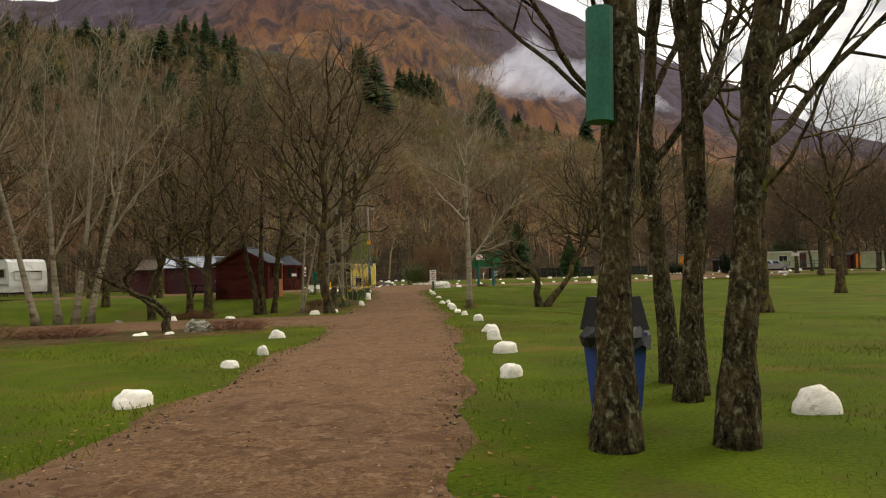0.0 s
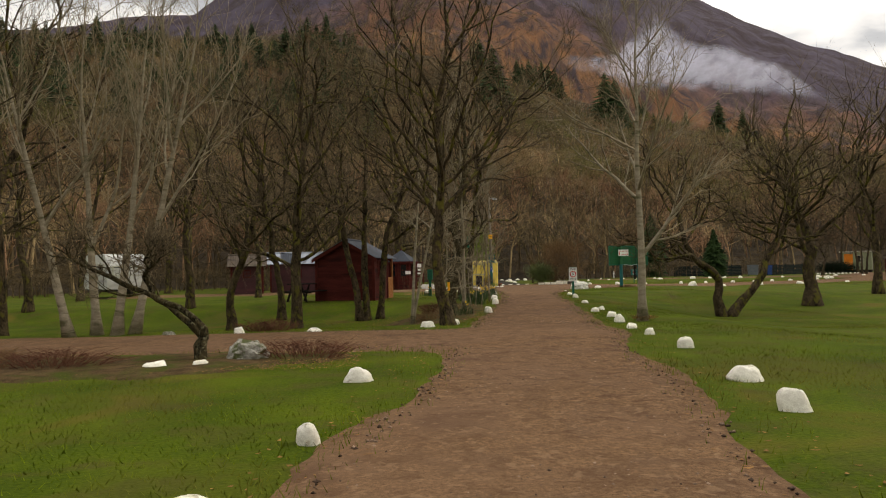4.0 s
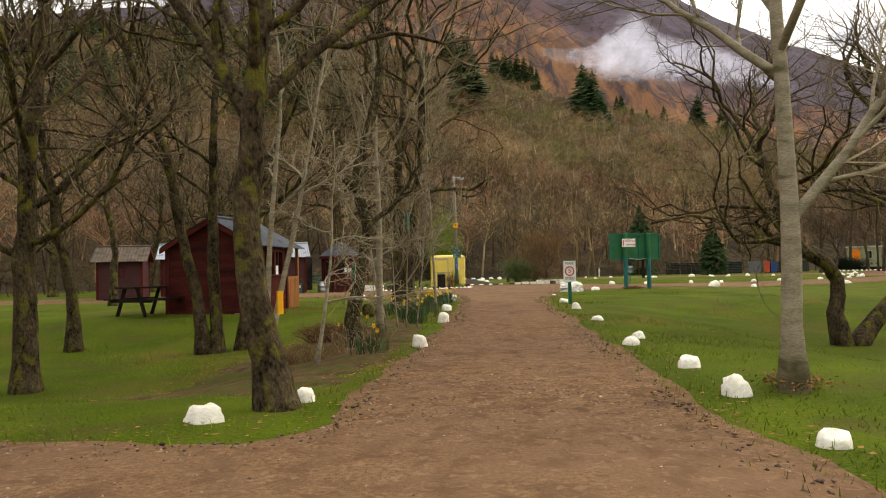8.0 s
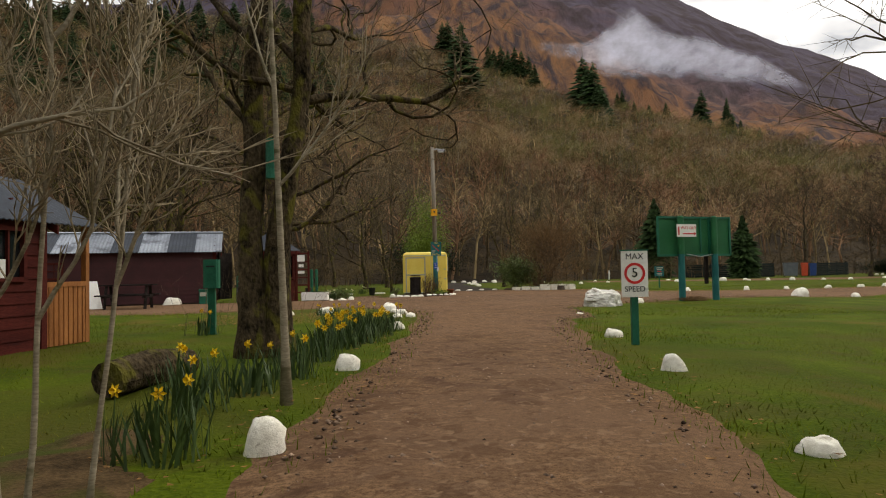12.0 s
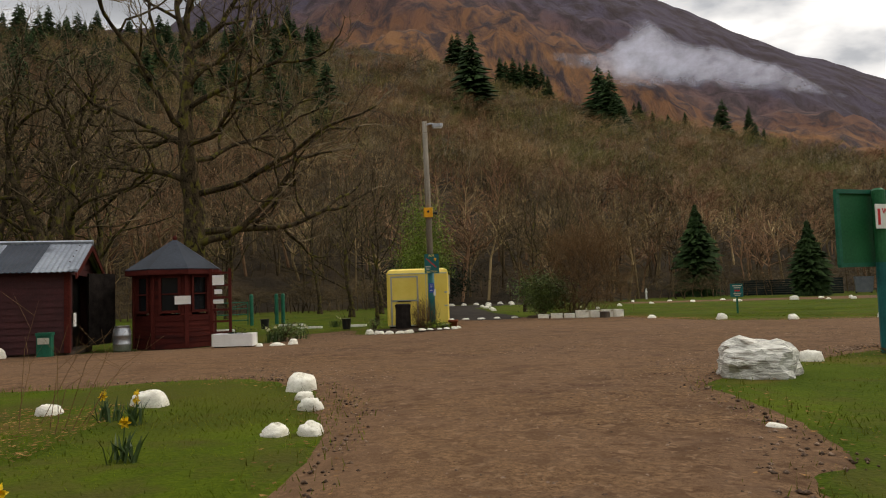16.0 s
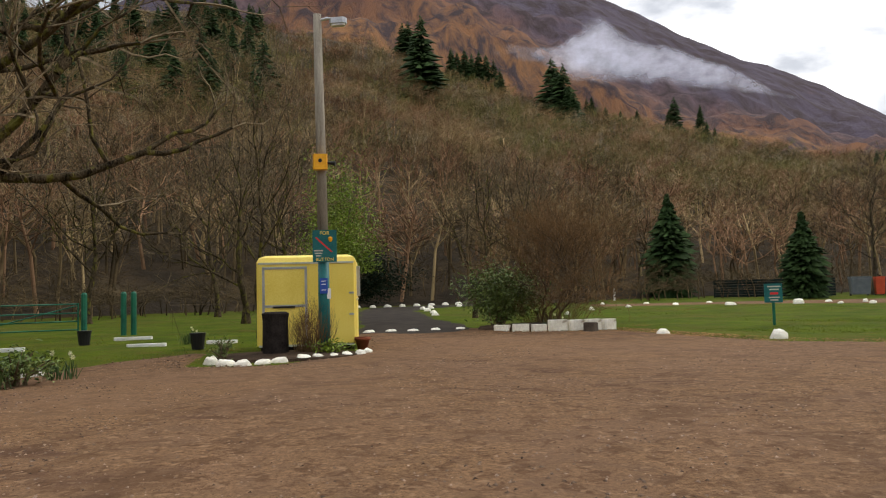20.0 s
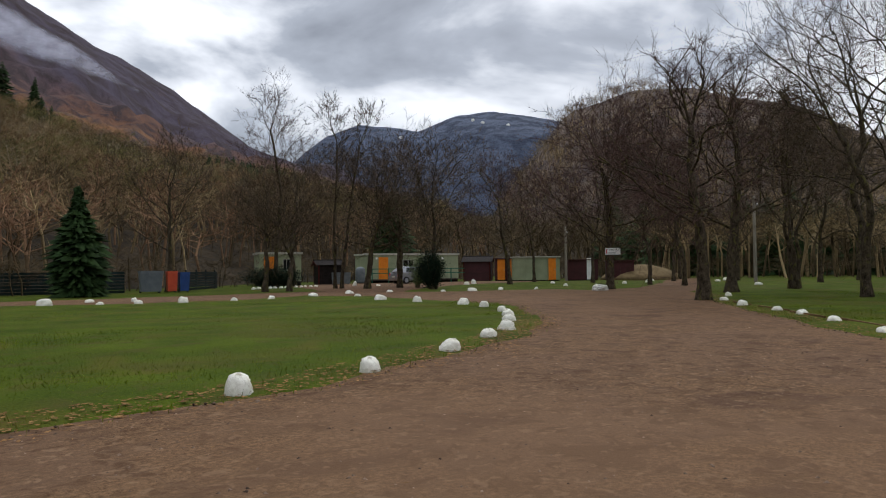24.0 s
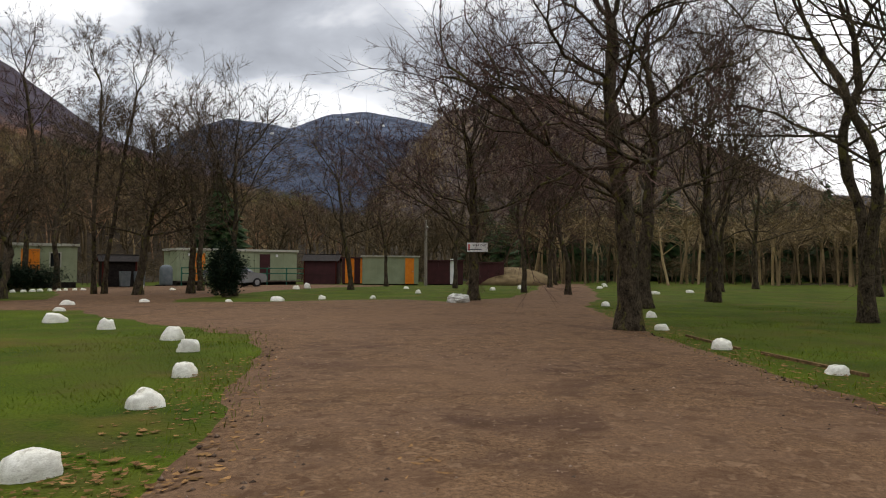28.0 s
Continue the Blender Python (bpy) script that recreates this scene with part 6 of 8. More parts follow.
CORNER = [(4.3, 35.9, 0.31, 0.15), (4.73, 39.0, 0.25, 0.11), (4.45, 39.05, 0.26, 0.10), (4.34, 41.7, 0.38, 0.22), (4.45, 41.0, 0.24, 0.10), (4.6, 40.3, 0.26, 0.13), (2.84, 41.0, 0.42, 0.2), (1.4, 39.9, 0.46, 0.22), (2.0, 40.6, 0.33, 0.14), (-2.75, 48.45, 0.62, 0.34), (2.45, 49.75, 0.2, 0.13), (2.85, 49.85, 0.42, 0.11), (3.14, 50.2, 0.26, 0.18), (17.9, 46.0, 0.55, 0.37), (19.9, 46.1, 0.36, 0.15), (22.8, 47.3, 0.49, 0.38), (25.5, 47.4, 0.4, 0.2)]
LAWN_EDGE = [(14.8, 58.2, 0.32, 0.17), (16.2, 55.75, 0.36, 0.26), (17.85, 54.4, 0.37, 0.2), (20.3, 53.8, 0.29, 0.22), (22.1, 53.7, 0.31, 0.18), (24.2, 53.95, 0.34, 0.2), (26.1, 54.4, 0.32, 0.19), (27.65, 54.85, 0.36, 0.2), (29.6, 55.8, 0.30, 0.19), (31.3, 56.7, 0.28, 0.18),
             (32.8, 57.65, 0.30, 0.19), (34.6, 59.2, 0.29, 0.22), (35.9, 60.7, 0.35, 0.26), (36.9, 63.2, 0.33, 0.24), (37.6, 65.4, 0.44, 0.26)]
LAWN_FAR = [(40.8, 69.1, 0.38, 0.14), (43.0, 71.4, 0.42, 0.21), (40.2, 71.2, 0.5, 0.17), (37.3, 70.9, 0.31, 0.17), (35.3, 70.9, 0.29, 0.16), (33.3, 71.4, 0.39, 0.27), (31.9, 72.1, 0.3, 0.19), (31.1, 73.2, 0.3, 0.13), (29.9, 74.7, 0.52, 0.31), (31.8, 75.0, 0.33, 0.19), (32.9, 73.8, 0.33, 0.22),
            (21.7, 76.5, 0.28, 0.16), (24.4, 80.3, 0.37, 0.15), (24.9, 77.8, 0.41, 0.15), (27.5, 79.0, 0.38, 0.15), (26.9, 75.8, 0.6, 0.18), (22.4, 81.9, 0.26, 0.16), (19.0, 74.5, 0.3, 0.16), (16.5, 70.5, 0.3, 0.16)]
LOOP_OUTER = [(45.5, 70.8, 0.33, 0.17), (47.0, 68.5, 0.28, 0.14), (49.0, 67.9, 0.49, 0.2), (51.1, 67.3, 0.36, 0.18), (52.5, 65.8, 0.27, 0.15), (59.9, 67.1, 0.29, 0.22), (66.8, 65.4, 0.32, 0.24), (63.7, 76.9, 0.43, 0.26), (65.7, 77.4, 0.49, 0.4), (57.5, 83.0, 0.37, 0.41), (57.8, 81.0, 0.36, 0.16), (68.3, 71.7, 0.35, 0.17),
              (70.5, 64.9, 0.3, 0.2), (74.0, 65.8, 0.35, 0.22), (78.0, 66.6, 0.35, 0.22), (81.0, 67.6, 0.4, 0.24), (84.0, 68.0, 0.4, 0.24), (75.0, 60.6, 0.4, 0.2), (82.0, 61.4, 0.4, 0.2), (88.0, 62.5, 0.4, 0.2)]
TRACK_SOUTH = [(41.1, 53.6, 0.36, 0.15), (37.9, 52.5, 0.34, 0.2), (35.7, 51.3, 0.28, 0.13), (34.4, 50.6, 0.33, 0.13), (32.2, 49.8, 0.3, 0.13), (29.6, 48.9, 0.3, 0.12), (45.0, 54.2, 0.26, 0.18), (50.5, 56.2, 0.3, 0.16), (64.0, 56.0, 0.5, 0.2), (67.5, 54.5, 0.4, 0.2)]
POLE_BED = [(4.8, 55.1, 0.26, 0.18), (5.1, 54.8, 0.31, 0.15), (5.4, 54.7, 0.29, 0.13), (5.7, 54.9, 0.28, 0.1), (6.0, 55.0, 0.3, 0.13), (6.4, 55.2, 0.27, 0.15), (6.65, 55.3, 0.24, 0.13), (6.95, 55.4, 0.22, 0.12), (7.2, 55.55, 0.24, 0.12), (7.45, 55.8, 0.22, 0.14), (7.6, 56.1, 0.2, 0.13)]
LANE_MOUTH = [(7.95, 62.5, 0.37, 0.12), (8.57, 62.55, 0.4, 0.12), (9.2, 62.45, 0.37, 0.12), (9.85, 62.5, 0.37, 0.12), (10.6, 62.6, 0.3, 0.11)]
stone_row(VERGE_WEST, "white verge stones")
stone_row(VERGE_EAST, "white verge stones")
stone_row(CORNER, "white verge stones")
stone_row(LAWN_EDGE, "white stones round the lawn")
stone_row(LAWN_FAR, "white stones round the lawn")
stone_row(LOOP_OUTER, "white stones along the far track")
stone_row(TRACK_SOUTH, "white stones along the far track")
stone_row(POLE_BED, "white stones edging the bed", "small white-painted stone edging the flower bed")
stone_row(LANE_MOUTH, "white stones across the lane", "flat white-painted stone across the lane mouth")
stone_row([(7.3, 66.0, 0.35, 0.16), (7.4, 68.2, 0.35, 0.16), (7.5, 70.6, 0.36, 0.17)] + [(8.4 + 1.0 * k, 88.7 + 0.28 * k, 0.5, 0.22) for k in range(8)] + [(11.4, 73.7, 0.36, 0.17), (11.7, 76.5, 0.36, 0.18), (11.8, 79.5, 0.4, 0.2), (11.9, 82.4, 0.4, 0.2), (12.6, 84.2, 0.4, 0.2), (14.6, 85.8, 0.4, 0.2)], "white stones beside the lane", "white-painted stone beside the dark lane")
stone_row([(49.4 + 0.5 * k, 85.0 + 0.05 * math.sin(k * 2), 0.3, 0.18) for k in range(13)], "white stones by the hedge", "small white-painted stone in a row by the hedge")


def boulder(x, y, w, d, h, seed, mat, label, turn=0.0):
    """A rugged rock: a sphere cut by many planes, with broken ledges."""
    r = random.Random(seed)
    planes = []
    for _ in range(16):
        n_ = Vector((r.uniform(-1, 1), r.uniform(-1, 1), r.uniform(-0.3, 0.35))).normalized()
        planes.append((n_, r.uniform(0.72, 0.95)))
    planes += [(Vector((0.12, -0.1, 1)).normalized(), 0.78), (Vector((-0.6, -0.3, 1)).normalized(), 0.92)]
    bm = bmesh.new()
    bmesh.ops.create_icosphere(bm, subdivisions=4, radius=1.25)
    for v_ in bm.verts:
        u = v_.co.normalized()
        u = u / (abs(u.x) ** 2.6 + abs(u.y) ** 2.6 + abs(u.z) ** 2.6) ** (1 / 2.6)
        k = min([1.0] + [c * 1.15 / max(0.05, u.dot(n_)) for n_, c in planes if u.dot(n_) > 0.05])
        q = u * k
        step_ = 0.13 * noise.fractal(q * 3.1 + Vector((seed, 0, 0)), 0.8, 2.1, 5) + 0.08 * (math.floor(noise.noise(q * 2.3 + Vector((0, seed, 0))) * 5) / 5)
        v_.co = q * (1 + step_)
        v_.co = Vector((v_.co.x * 0.55, v_.co.y * 0.55, max(-0.25, v_.co.z)))
    me = bpy.data.meshes.new("boulder")
    bm.to_mesh(me)
    bm.free()
    me.materials.append(mat)
    ob_ = new("boulder", me)
    ob_.matrix_basis = pose(x, y, float(gz(x, y)) - 0.03, 0, 0, turn) @ Matrix.Diagonal((w, d, h, 1))
    return tagged(ob_, label, "rock")


boulder(9.62, 41.2, 0.93, 0.85, 0.47, 31, ROCK_W, "large rugged half-painted white boulder at the track corner", 15)
boulder(-2.25, 13.85, 0.55, 0.42, 0.34, 32, ROCK_G, "grey mossy boulder on the verge")
boulder(50.4, 61.3, 1.05, 0.7, 0.36, 41, ROCK_W, "large grey-white boulder at the fork of the track")
boulder(-5.0, 18.9, 0.25, 0.2, 0.13, 34, ROCK_G, "small brown rock beside the side track")



# ---- boarded buildings ----
def boarded_wall(parent, name, x0, y0, x1, y1, z0, z1, mat, gable=0.0, openings=(), board=0.14, label=""):
    """An upright wall along a line, clad in overlapping boards; openings: (from, to, low, high) along it. The boards stop at them."""
    L = math.hypot(x1 - x0, y1 - y0)
    ux, uy = (x1 - x0) / L, (y1 - y0) / L
    nx, ny = uy, -ux
    core = part(name, Shape(), mat, parent, label)
    s = Shape()
    top = z1 + gable
    spans_all = []
    z = z0
    while z < top - 0.02:
        zt = min(z + board, top)
        zm = (z + zt) / 2
        a, b = 0.0, L
        if zm > z1:
            k = (zm - z1) / gable
            a, b = L / 2 * k, L - L / 2 * k
        cuts = sorted((o[0], o[1]) for o in openings if o[2] < zm < o[3])
        spans, at_ = [], a
        for c0, c1 in cuts:
            if c0 > at_:
                spans.append((at_, min(c0, b)))
            at_ = max(at_, c1)
        if at_ < b:
            spans.append((at_, b))
        for a0, b0 in spans:
            if b0 - a0 > 0.03:
                spans_all.append((a0, b0, z, zt))
        z = zt
    for i, (a0, b0, za, zb) in enumerate(spans_all):
        px, py = x0 + ux * (a0 + b0) / 2, y0 + uy * (a0 + b0) / 2
        ln = b0 - a0
        q = Shape()
        vs = []
        for e in (-ln / 2, ln / 2):
            for off, zz in ((-0.02, za), (0.032, za), (0.014, zb + 0.006), (-0.02, zb + 0.006)):
                vs.append((px + ux * e + nx * off, py + uy * e + ny * off, zz))
        q.add(vs, [(0, 1, 2, 3), (7, 6, 5, 4), (0, 4, 5, 1), (1, 5, 6, 2), (2, 6, 7, 3), (3, 7, 4, 0)])
        part("board", q, mat, core)
        s.add([(x0 + ux * a0 - nx * 0.03, y0 + uy * a0 - ny * 0.03, za), (x0 + ux * b0 - nx * 0.03, y0 + uy * b0 - ny * 0.03, za), (x0 + ux * b0 - nx * 0.03, y0 + uy * b0 - ny * 0.03, zb), (x0 + ux * a0 - nx * 0.03, y0 + uy * a0 - ny * 0.03, zb)], [(0, 1, 2, 3)])
    me = s.mesh(name, mat)
    core.data = me
    return core


def window(parent, x, y, z, ux, uy, w, h, bars=(1, 1), frame_mat=RED_TRIM, name="window"):
    """A framed window on a wall that runs along (ux, uy): frame, panes."""
    nx, ny = uy, -ux
    turn = math.degrees(math.atan2(uy, ux))
    fr = Shape()
    t = 0.06
    for dx, dz, sx, sz in ((0, h / 2, w + t, t), (0, -h / 2, w + t, t), (-w / 2, 0, t, h), (w / 2, 0, t, h)):
        fr.box(x + ux * dx + nx * 0.03, y + uy * dx + ny * 0.03, z + dz, sx, 0.07, sz, turn)
    for k in range(bars[0]):
        dx = -w / 2 + w * (k + 1) / (bars[0] + 1)
        fr.box(x + ux * dx + nx * 0.02, y + uy * dx + ny * 0.02, z, 0.03, 0.045, h, turn)
    for k in range(bars[1]):
        dz = -h / 2 + h * (k + 1) / (bars[1] + 1)
        fr.box(x + nx * 0.02, y + ny * 0.02, z + dz, w, 0.045, 0.03, turn)
    wn = part(name, fr, frame_mat, parent)
    part("pane", Shape().box(x - nx * 0.005, y - ny * 0.005, z, w - 0.02, 0.012, h - 0.02, turn), GLASS, wn)
    return wn


def sheet_roof(parent, p, u, v, run, slope, rise_, mat, mats=None, width=0.9, name="roof_sheet"):
    """Corrugated sheets down one slope: p the ridge's start, u along the ridge, v level and outward."""
    n = max(1, round(run / width))
    w = run / n
    for k in range(n):
        s = Shape()
        ribs = 8
        vs = []
        for i in range(ribs * 2 + 1):
            a = (k + i / (ribs * 2)) * w
            lift = 0.018 if i % 2 else 0.0
            for q in (0.0, 1.0):
                vs.append((p[0] + u[0] * a + v[0] * slope * q, p[1] + u[1] * a + v[1] * slope * q, p[2] - rise_ * q + lift))
        m = len(vs)
        vs += [(a, b, c - 0.015) for a, b, c in vs]
        fs = []
        for i in range(ribs * 2):
            a = 2 * i
            fs += [(a, a + 1, a + 3, a + 2), (m + a + 2, m + a + 3, m + a + 1, m + a), (a + 1, m + a + 1, m + a + 3, a + 3), (a, a + 2, m + a + 2, m + a)]
        s.add(vs, fs)
        part(name, s, mats[k % len(mats)] if mats else mat, parent)


def gabled(name, x, y, ux, uy, length, depth, eaves, ridge, mat, roof_mat, label, roof_mats=None, overhang=0.25, board=0.14, front_openings=(), end_openings=(), z=None, far_openings=()):
    """A boarded hut. (x, y): its near corner; u along the front; the depth goes to the left of u. Local frame at the corner."""
    z0 = float(gz(x, y)) if z is None else z
    root = new(name)
    root.matrix_basis = Matrix.Translation((x, y, z0)) @ Matrix.Rotation(math.atan2(uy, ux), 4, 'Z')
    tagged(root, label, "cabin")
    boarded_wall(root, "front_wall", 0, 0, length, 0, 0.06, eaves, mat, 0, front_openings, board)
    boarded_wall(root, "back_wall", length, depth, 0, depth, 0.06, eaves, mat, 0, (), 0.28)
    boarded_wall(root, "end_wall", 0, depth, 0, 0, 0.06, eaves, mat, ridge - eaves, end_openings, board)
    boarded_wall(root, "end_wall", length, 0, length, depth, 0.06, eaves, mat, ridge - eaves, far_openings, board)
    part("base", Shape().box(length / 2, depth / 2, 0.0, length - 0.06, depth - 0.06, 0.14), OLD_WOOD, root)
    for cx, cy in ((0, 0), (length, 0), (0, depth), (length, depth)):
        part("corner_trim", Shape().box(cx, cy, eaves / 2 + 0.04, 0.11, 0.11, eaves - 0.02), RED_TRIM, root)
    s = overhang
    k = (ridge - eaves) / (depth / 2)
    sheet_roof(root, (-s, depth / 2, ridge + 0.05), (1, 0), (0, -1), length + 2 * s, depth / 2 + s, k * (depth / 2 + s), roof_mat, roof_mats)
    sheet_roof(root, (-s, depth / 2, ridge + 0.05), (1, 0), (0, 1), length + 2 * s, depth / 2 + s, k * (depth / 2 + s), roof_mat, roof_mats)
    part("ridge_cap", Shape().tube([(-s - 0.01, depth / 2, ridge + 0.06), (length + s + 0.01, depth / 2, ridge + 0.06)], [0.06, 0.06], 6), roof_mat, root)
    for e in (-s + 0.02, length + s - 0.02):
        for q in (-1, 1):
            b = Shape()
            y1 = depth / 2 + q * (depth / 2 + s)
            z1 = ridge - k * (depth / 2 + s)
            b.add([(e - 0.015, depth / 2, ridge + 0.02), (e + 0.015, depth / 2, ridge + 0.02), (e + 0.015, y1, z1 + 0.02), (e - 0.015, y1, z1 + 0.02), (e - 0.015, depth / 2, ridge - 0.12), (e + 0.015, depth / 2, ridge - 0.12), (e + 0.015, y1, z1 - 0.1), (e - 0.015, y1, z1 - 0.1)],
                  [(0, 1, 2, 3), (7, 6, 5, 4), (0, 4, 5, 1), (1, 5, 6, 2), (2, 6, 7, 3), (3, 7, 4, 0)])
            part("barge_board", b, RED_TRIM, root)
    return root


# cabin with a porch beside the track
CAB = dict(x=-1.06, y=32.09, ux=0.245, uy=0.9695)
cabin = gabled("cabin", CAB["x"], CAB["y"], CAB["ux"], CAB["uy"], 2.0, 2.42, 1.82, 2.5, RED_BOARD, ROOF_BLUE, "dark red boarded cabin with a blue-black sheet roof and porch", front_openings=((0.5, 1.66, 1.0, 1.7),), overhang=0.16, board=0.16, z=0.08)
for a in (0.79, 1.37):
    window(cabin, a, 0, 1.35, 1, 0, 0.54, 0.66, (1, 0))
part("notice", Shape().box(1.2, -0.06, 1.16, 0.17, 0.012, 0.24), WHITE, cabin, "white paper notice")
for a in (0.62, 0.95, 1.14):
    part("curtain", Shape().box(a, 0.06, 1.4, 0.09, 0.02, 0.46), CREAM, cabin)
part("porch_floor", Shape().box(2.52, 1.2, 0.06, 1.04, 2.3, 0.1), ORANGE_WOOD, cabin)
for px_, py_ in ((3.0, 0.04), (3.0, 2.36)):
    part("porch_post", Shape().box(px_, py_, 0.92, 0.08, 0.08, 1.82), ORANGE_WOOD, cabin)
part("porch_rail", Shape().box(2.53, 0.02, 0.94, 0.9, 0.05, 0.07), ORANGE_WOOD, cabin)
for k in range(9):
    part("porch_slat", Shape().box(2.12 + k * 0.102, 0.02, 0.5, 0.08, 0.022, 0.84), ORANGE_WOOD, cabin)
sheet_roof(cabin, (2.16, 1.21, 2.55), (1, 0), (0, -1), 0.98, 1.37, 0.77, ROOF_BLUE)
sheet_roof(cabin, (2.16, 1.21, 2.55), (1, 0), (0, 1), 0.98, 1.37, 0.77, ROOF_BLUE)
part("ground_sill", Shape().box(1.0, -0.04, 0.0, 2.1, 0.1, 0.12), OLD_WOOD, cabin)
part("pier_block", Shape().box(0.1, 2.3, 0.0, 0.4, 0.2, 0.14), ROCK_G, cabin)
part("pier_block", Shape().box(0.0, 0.4, 0.0, 0.2, 0.36, 0.14), ROCK_G, cabin)

# long hut with a patched metal roof, gable end towards the kiosk
# maroon boards deepen the red so the hut's shadow is in the colour
hut = gabled("long_hut", -8.0, 48.05, 0.985, 0.17, 6.6, 2.5, 1.85, 2.45, MAROON, ROOF_METAL, "long red boarded hut, darkened as in shadow, with a patched metal sheet roof", roof_mats=[ROOF_METAL, ROOF_BLUE, ROOF_METAL, ROOF_METAL, ROOF_BLUE], far_openings=((0.3, 2.2, 0.06, 1.75),))
part("door", Shape().box(6.9, 1.9, 0.95, 0.9, 0.05, 1.7, 62), CHAR, hut, "open boarded door")
part("notice", Shape().box(6.66, 0.35, 0.75, 0.02, 0.22, 0.3), WHITE, hut, "white paper notice")
# flat black panel stands in for the shade inside the hut
part("interior_shade", Shape().box(6.3, 1.25, 0.92, 0.04, 2.1, 1.7), BLACK, hut, "flat black panel standing for the unlit inside of the hut")
window(hut, 1.6, 0, 1.2, 1, 0, 0.5, 0.5)
tidy = thing("small_bin", -1.8, 48.82, "small dark green bin with a pale label beside the long hut", "bin", turn=10)
part("bin_body", Shape().box(0, 0, 0.25, 0.28, 0.26, 0.46, 0, 0.02), GREEN, tidy)
part("bin_lid", Shape().box(0, 0, 0.5, 0.31, 0.29, 0.06, 0, 0.02), GREEN, tidy)
part("bin_label", Shape().box(0, -0.133, 0.36, 0.22, 0.008, 0.13), CREAM, tidy, "pale paper label")
hut2 = gabled("small_shed", -9.6, 44.6, 0.985, 0.17, 1.7, 2.2, 1.7, 2.25, MAROON, OLD_WOOD, "small dark red boarded shed with a felt roof")
window(hut2, 0.85, 0, 1.2, 1, 0, 0.4, 0.4)

# octagonal kiosk
KX, KY = 0.1, 51.5
kiosk = thing("kiosk", KX, KY, "octagonal dark red boarded kiosk with a pointed blue-grey felt roof", "kiosk", turn=8)
KR = 0.96
corner = [(KR * math.cos(radians(22.5 + 45 * k)), KR * math.sin(radians(22.5 + 45 * k))) for k in range(8)]
for k in range(8):
    (ax, ay), (bx, by) = corner[k], corner[(k + 1) % 8]
    ln = math.hypot(bx - ax, by - ay)
    ux, uy = (bx - ax) / ln, (by - ay) / ln
    op = ((0.14, ln - 0.14, 0.88, 1.78),)
    boarded_wall(kiosk, "side_wall", ax, ay, bx, by, 0.04, 1.95, RED_BOARD, 0, op, 0.13)
    window(kiosk, (ax + bx) / 2, (ay + by) / 2, 1.33, ux, uy, ln - 0.3, 0.84, (0, 1))
    part("corner_trim", Shape().box(ax, ay, 1.0, 0.09, 0.09, 1.92, 22.5 + 45 * k), RED_TRIM, kiosk)
    ra_, rb_ = 1.17 / KR, 1.17 / KR
    pa, pb = (ax * ra_, ay * ra_), (bx * rb_, by * rb_)
    s = Shape()
    s.add([(pa[0], pa[1], 1.93), (pb[0], pb[1], 1.93), (0, 0, 2.72), (pa[0], pa[1], 1.90), (pb[0], pb[1], 1.90), (0, 0, 2.67)], [(0, 1, 2), (5, 4, 3), (0, 3, 4, 1), (1, 4, 5, 2), (2, 5, 3, 0)])
    part("roof_panel", s, ROOF_BLUE, kiosk)
    part("fascia", Shape().add([(pa[0], pa[1], 1.79), (pb[0], pb[1], 1.79), (pb[0], pb[1], 1.92), (pa[0], pa[1], 1.92), (pa[0] * 0.97, pa[1] * 0.97, 1.79), (pb[0] * 0.97, pb[1] * 0.97, 1.79), (pb[0] * 0.97, pb[1] * 0.97, 1.92), (pa[0] * 0.97, pa[1] * 0.97, 1.92)], [(0, 1, 2, 3), (7, 6, 5, 4), (0, 4, 5, 1), (3, 2, 6, 7)]), RED_TRIM, kiosk)
part("floor", Shape().lathe(0, 0, [(KR - 0.05, 0.0), (KR - 0.05, 0.05)], 8), OLD_WOOD, kiosk)
part("finial", Shape().lathe(0, 0, [(0.05, 2.66), (0.06, 2.74), (0.02, 2.8)], 8), RED_TRIM, kiosk)
part("notice", Shape().box(0.30, -0.97, 1.18, 0.36, 0.012, 0.2, 5), WHITE, kiosk, "white paper notice behind the window")
board_ = thing("notice_board", 1.33, 50.95, "dark red notice frame hung with white notices beside the kiosk", "notice board", turn=8)
for q in (-0.22, 0.22):
    part("post", Shape().box(q, 0, 0.95, 0.07, 0.07, 1.9), RED_TRIM, board_)
for zz in (0.35, 0.62, 0.9, 1.2, 1.5, 1.8):
    part("crossbar", Shape().box(0, 0, zz, 0.5, 0.04, 0.05), RED_TRIM, board_)
for zz, w_, h_ in ((1.62, 0.27, 0.24), (1.34, 0.18, 0.11), (1.1, 0.24, 0.1)):
    part("notice", Shape().box(-0.05, -0.035, zz, w_, 0.01, h_), WHITE, board_)

# milk churn / metal keg and white trough by the kiosk
keg = thing("metal_keg", -0.8, 50.4, "dented silver metal keg standing by the kiosk", "keg")
part("body", Shape().lathe(0, 0, [(0.17, 0), (0.2, 0.05), (0.2, 0.16), (0.215, 0.18), (0.2, 0.2), (0.2, 0.36), (0.215, 0.38), (0.2, 0.4), (0.19, 0.52), (0.15, 0.56)], 18), METAL, keg, "", True)
part("rim", Shape().lathe(0, 0, [(0.16, 0.55), (0.17, 0.6), (0.14, 0.6)], 18), METAL, keg)
trough = thing("stone_trough", 1.87, 49.9, "white-painted rough stone trough with plants by the kiosk", "planter", turn=-4)
t_ = Shape()
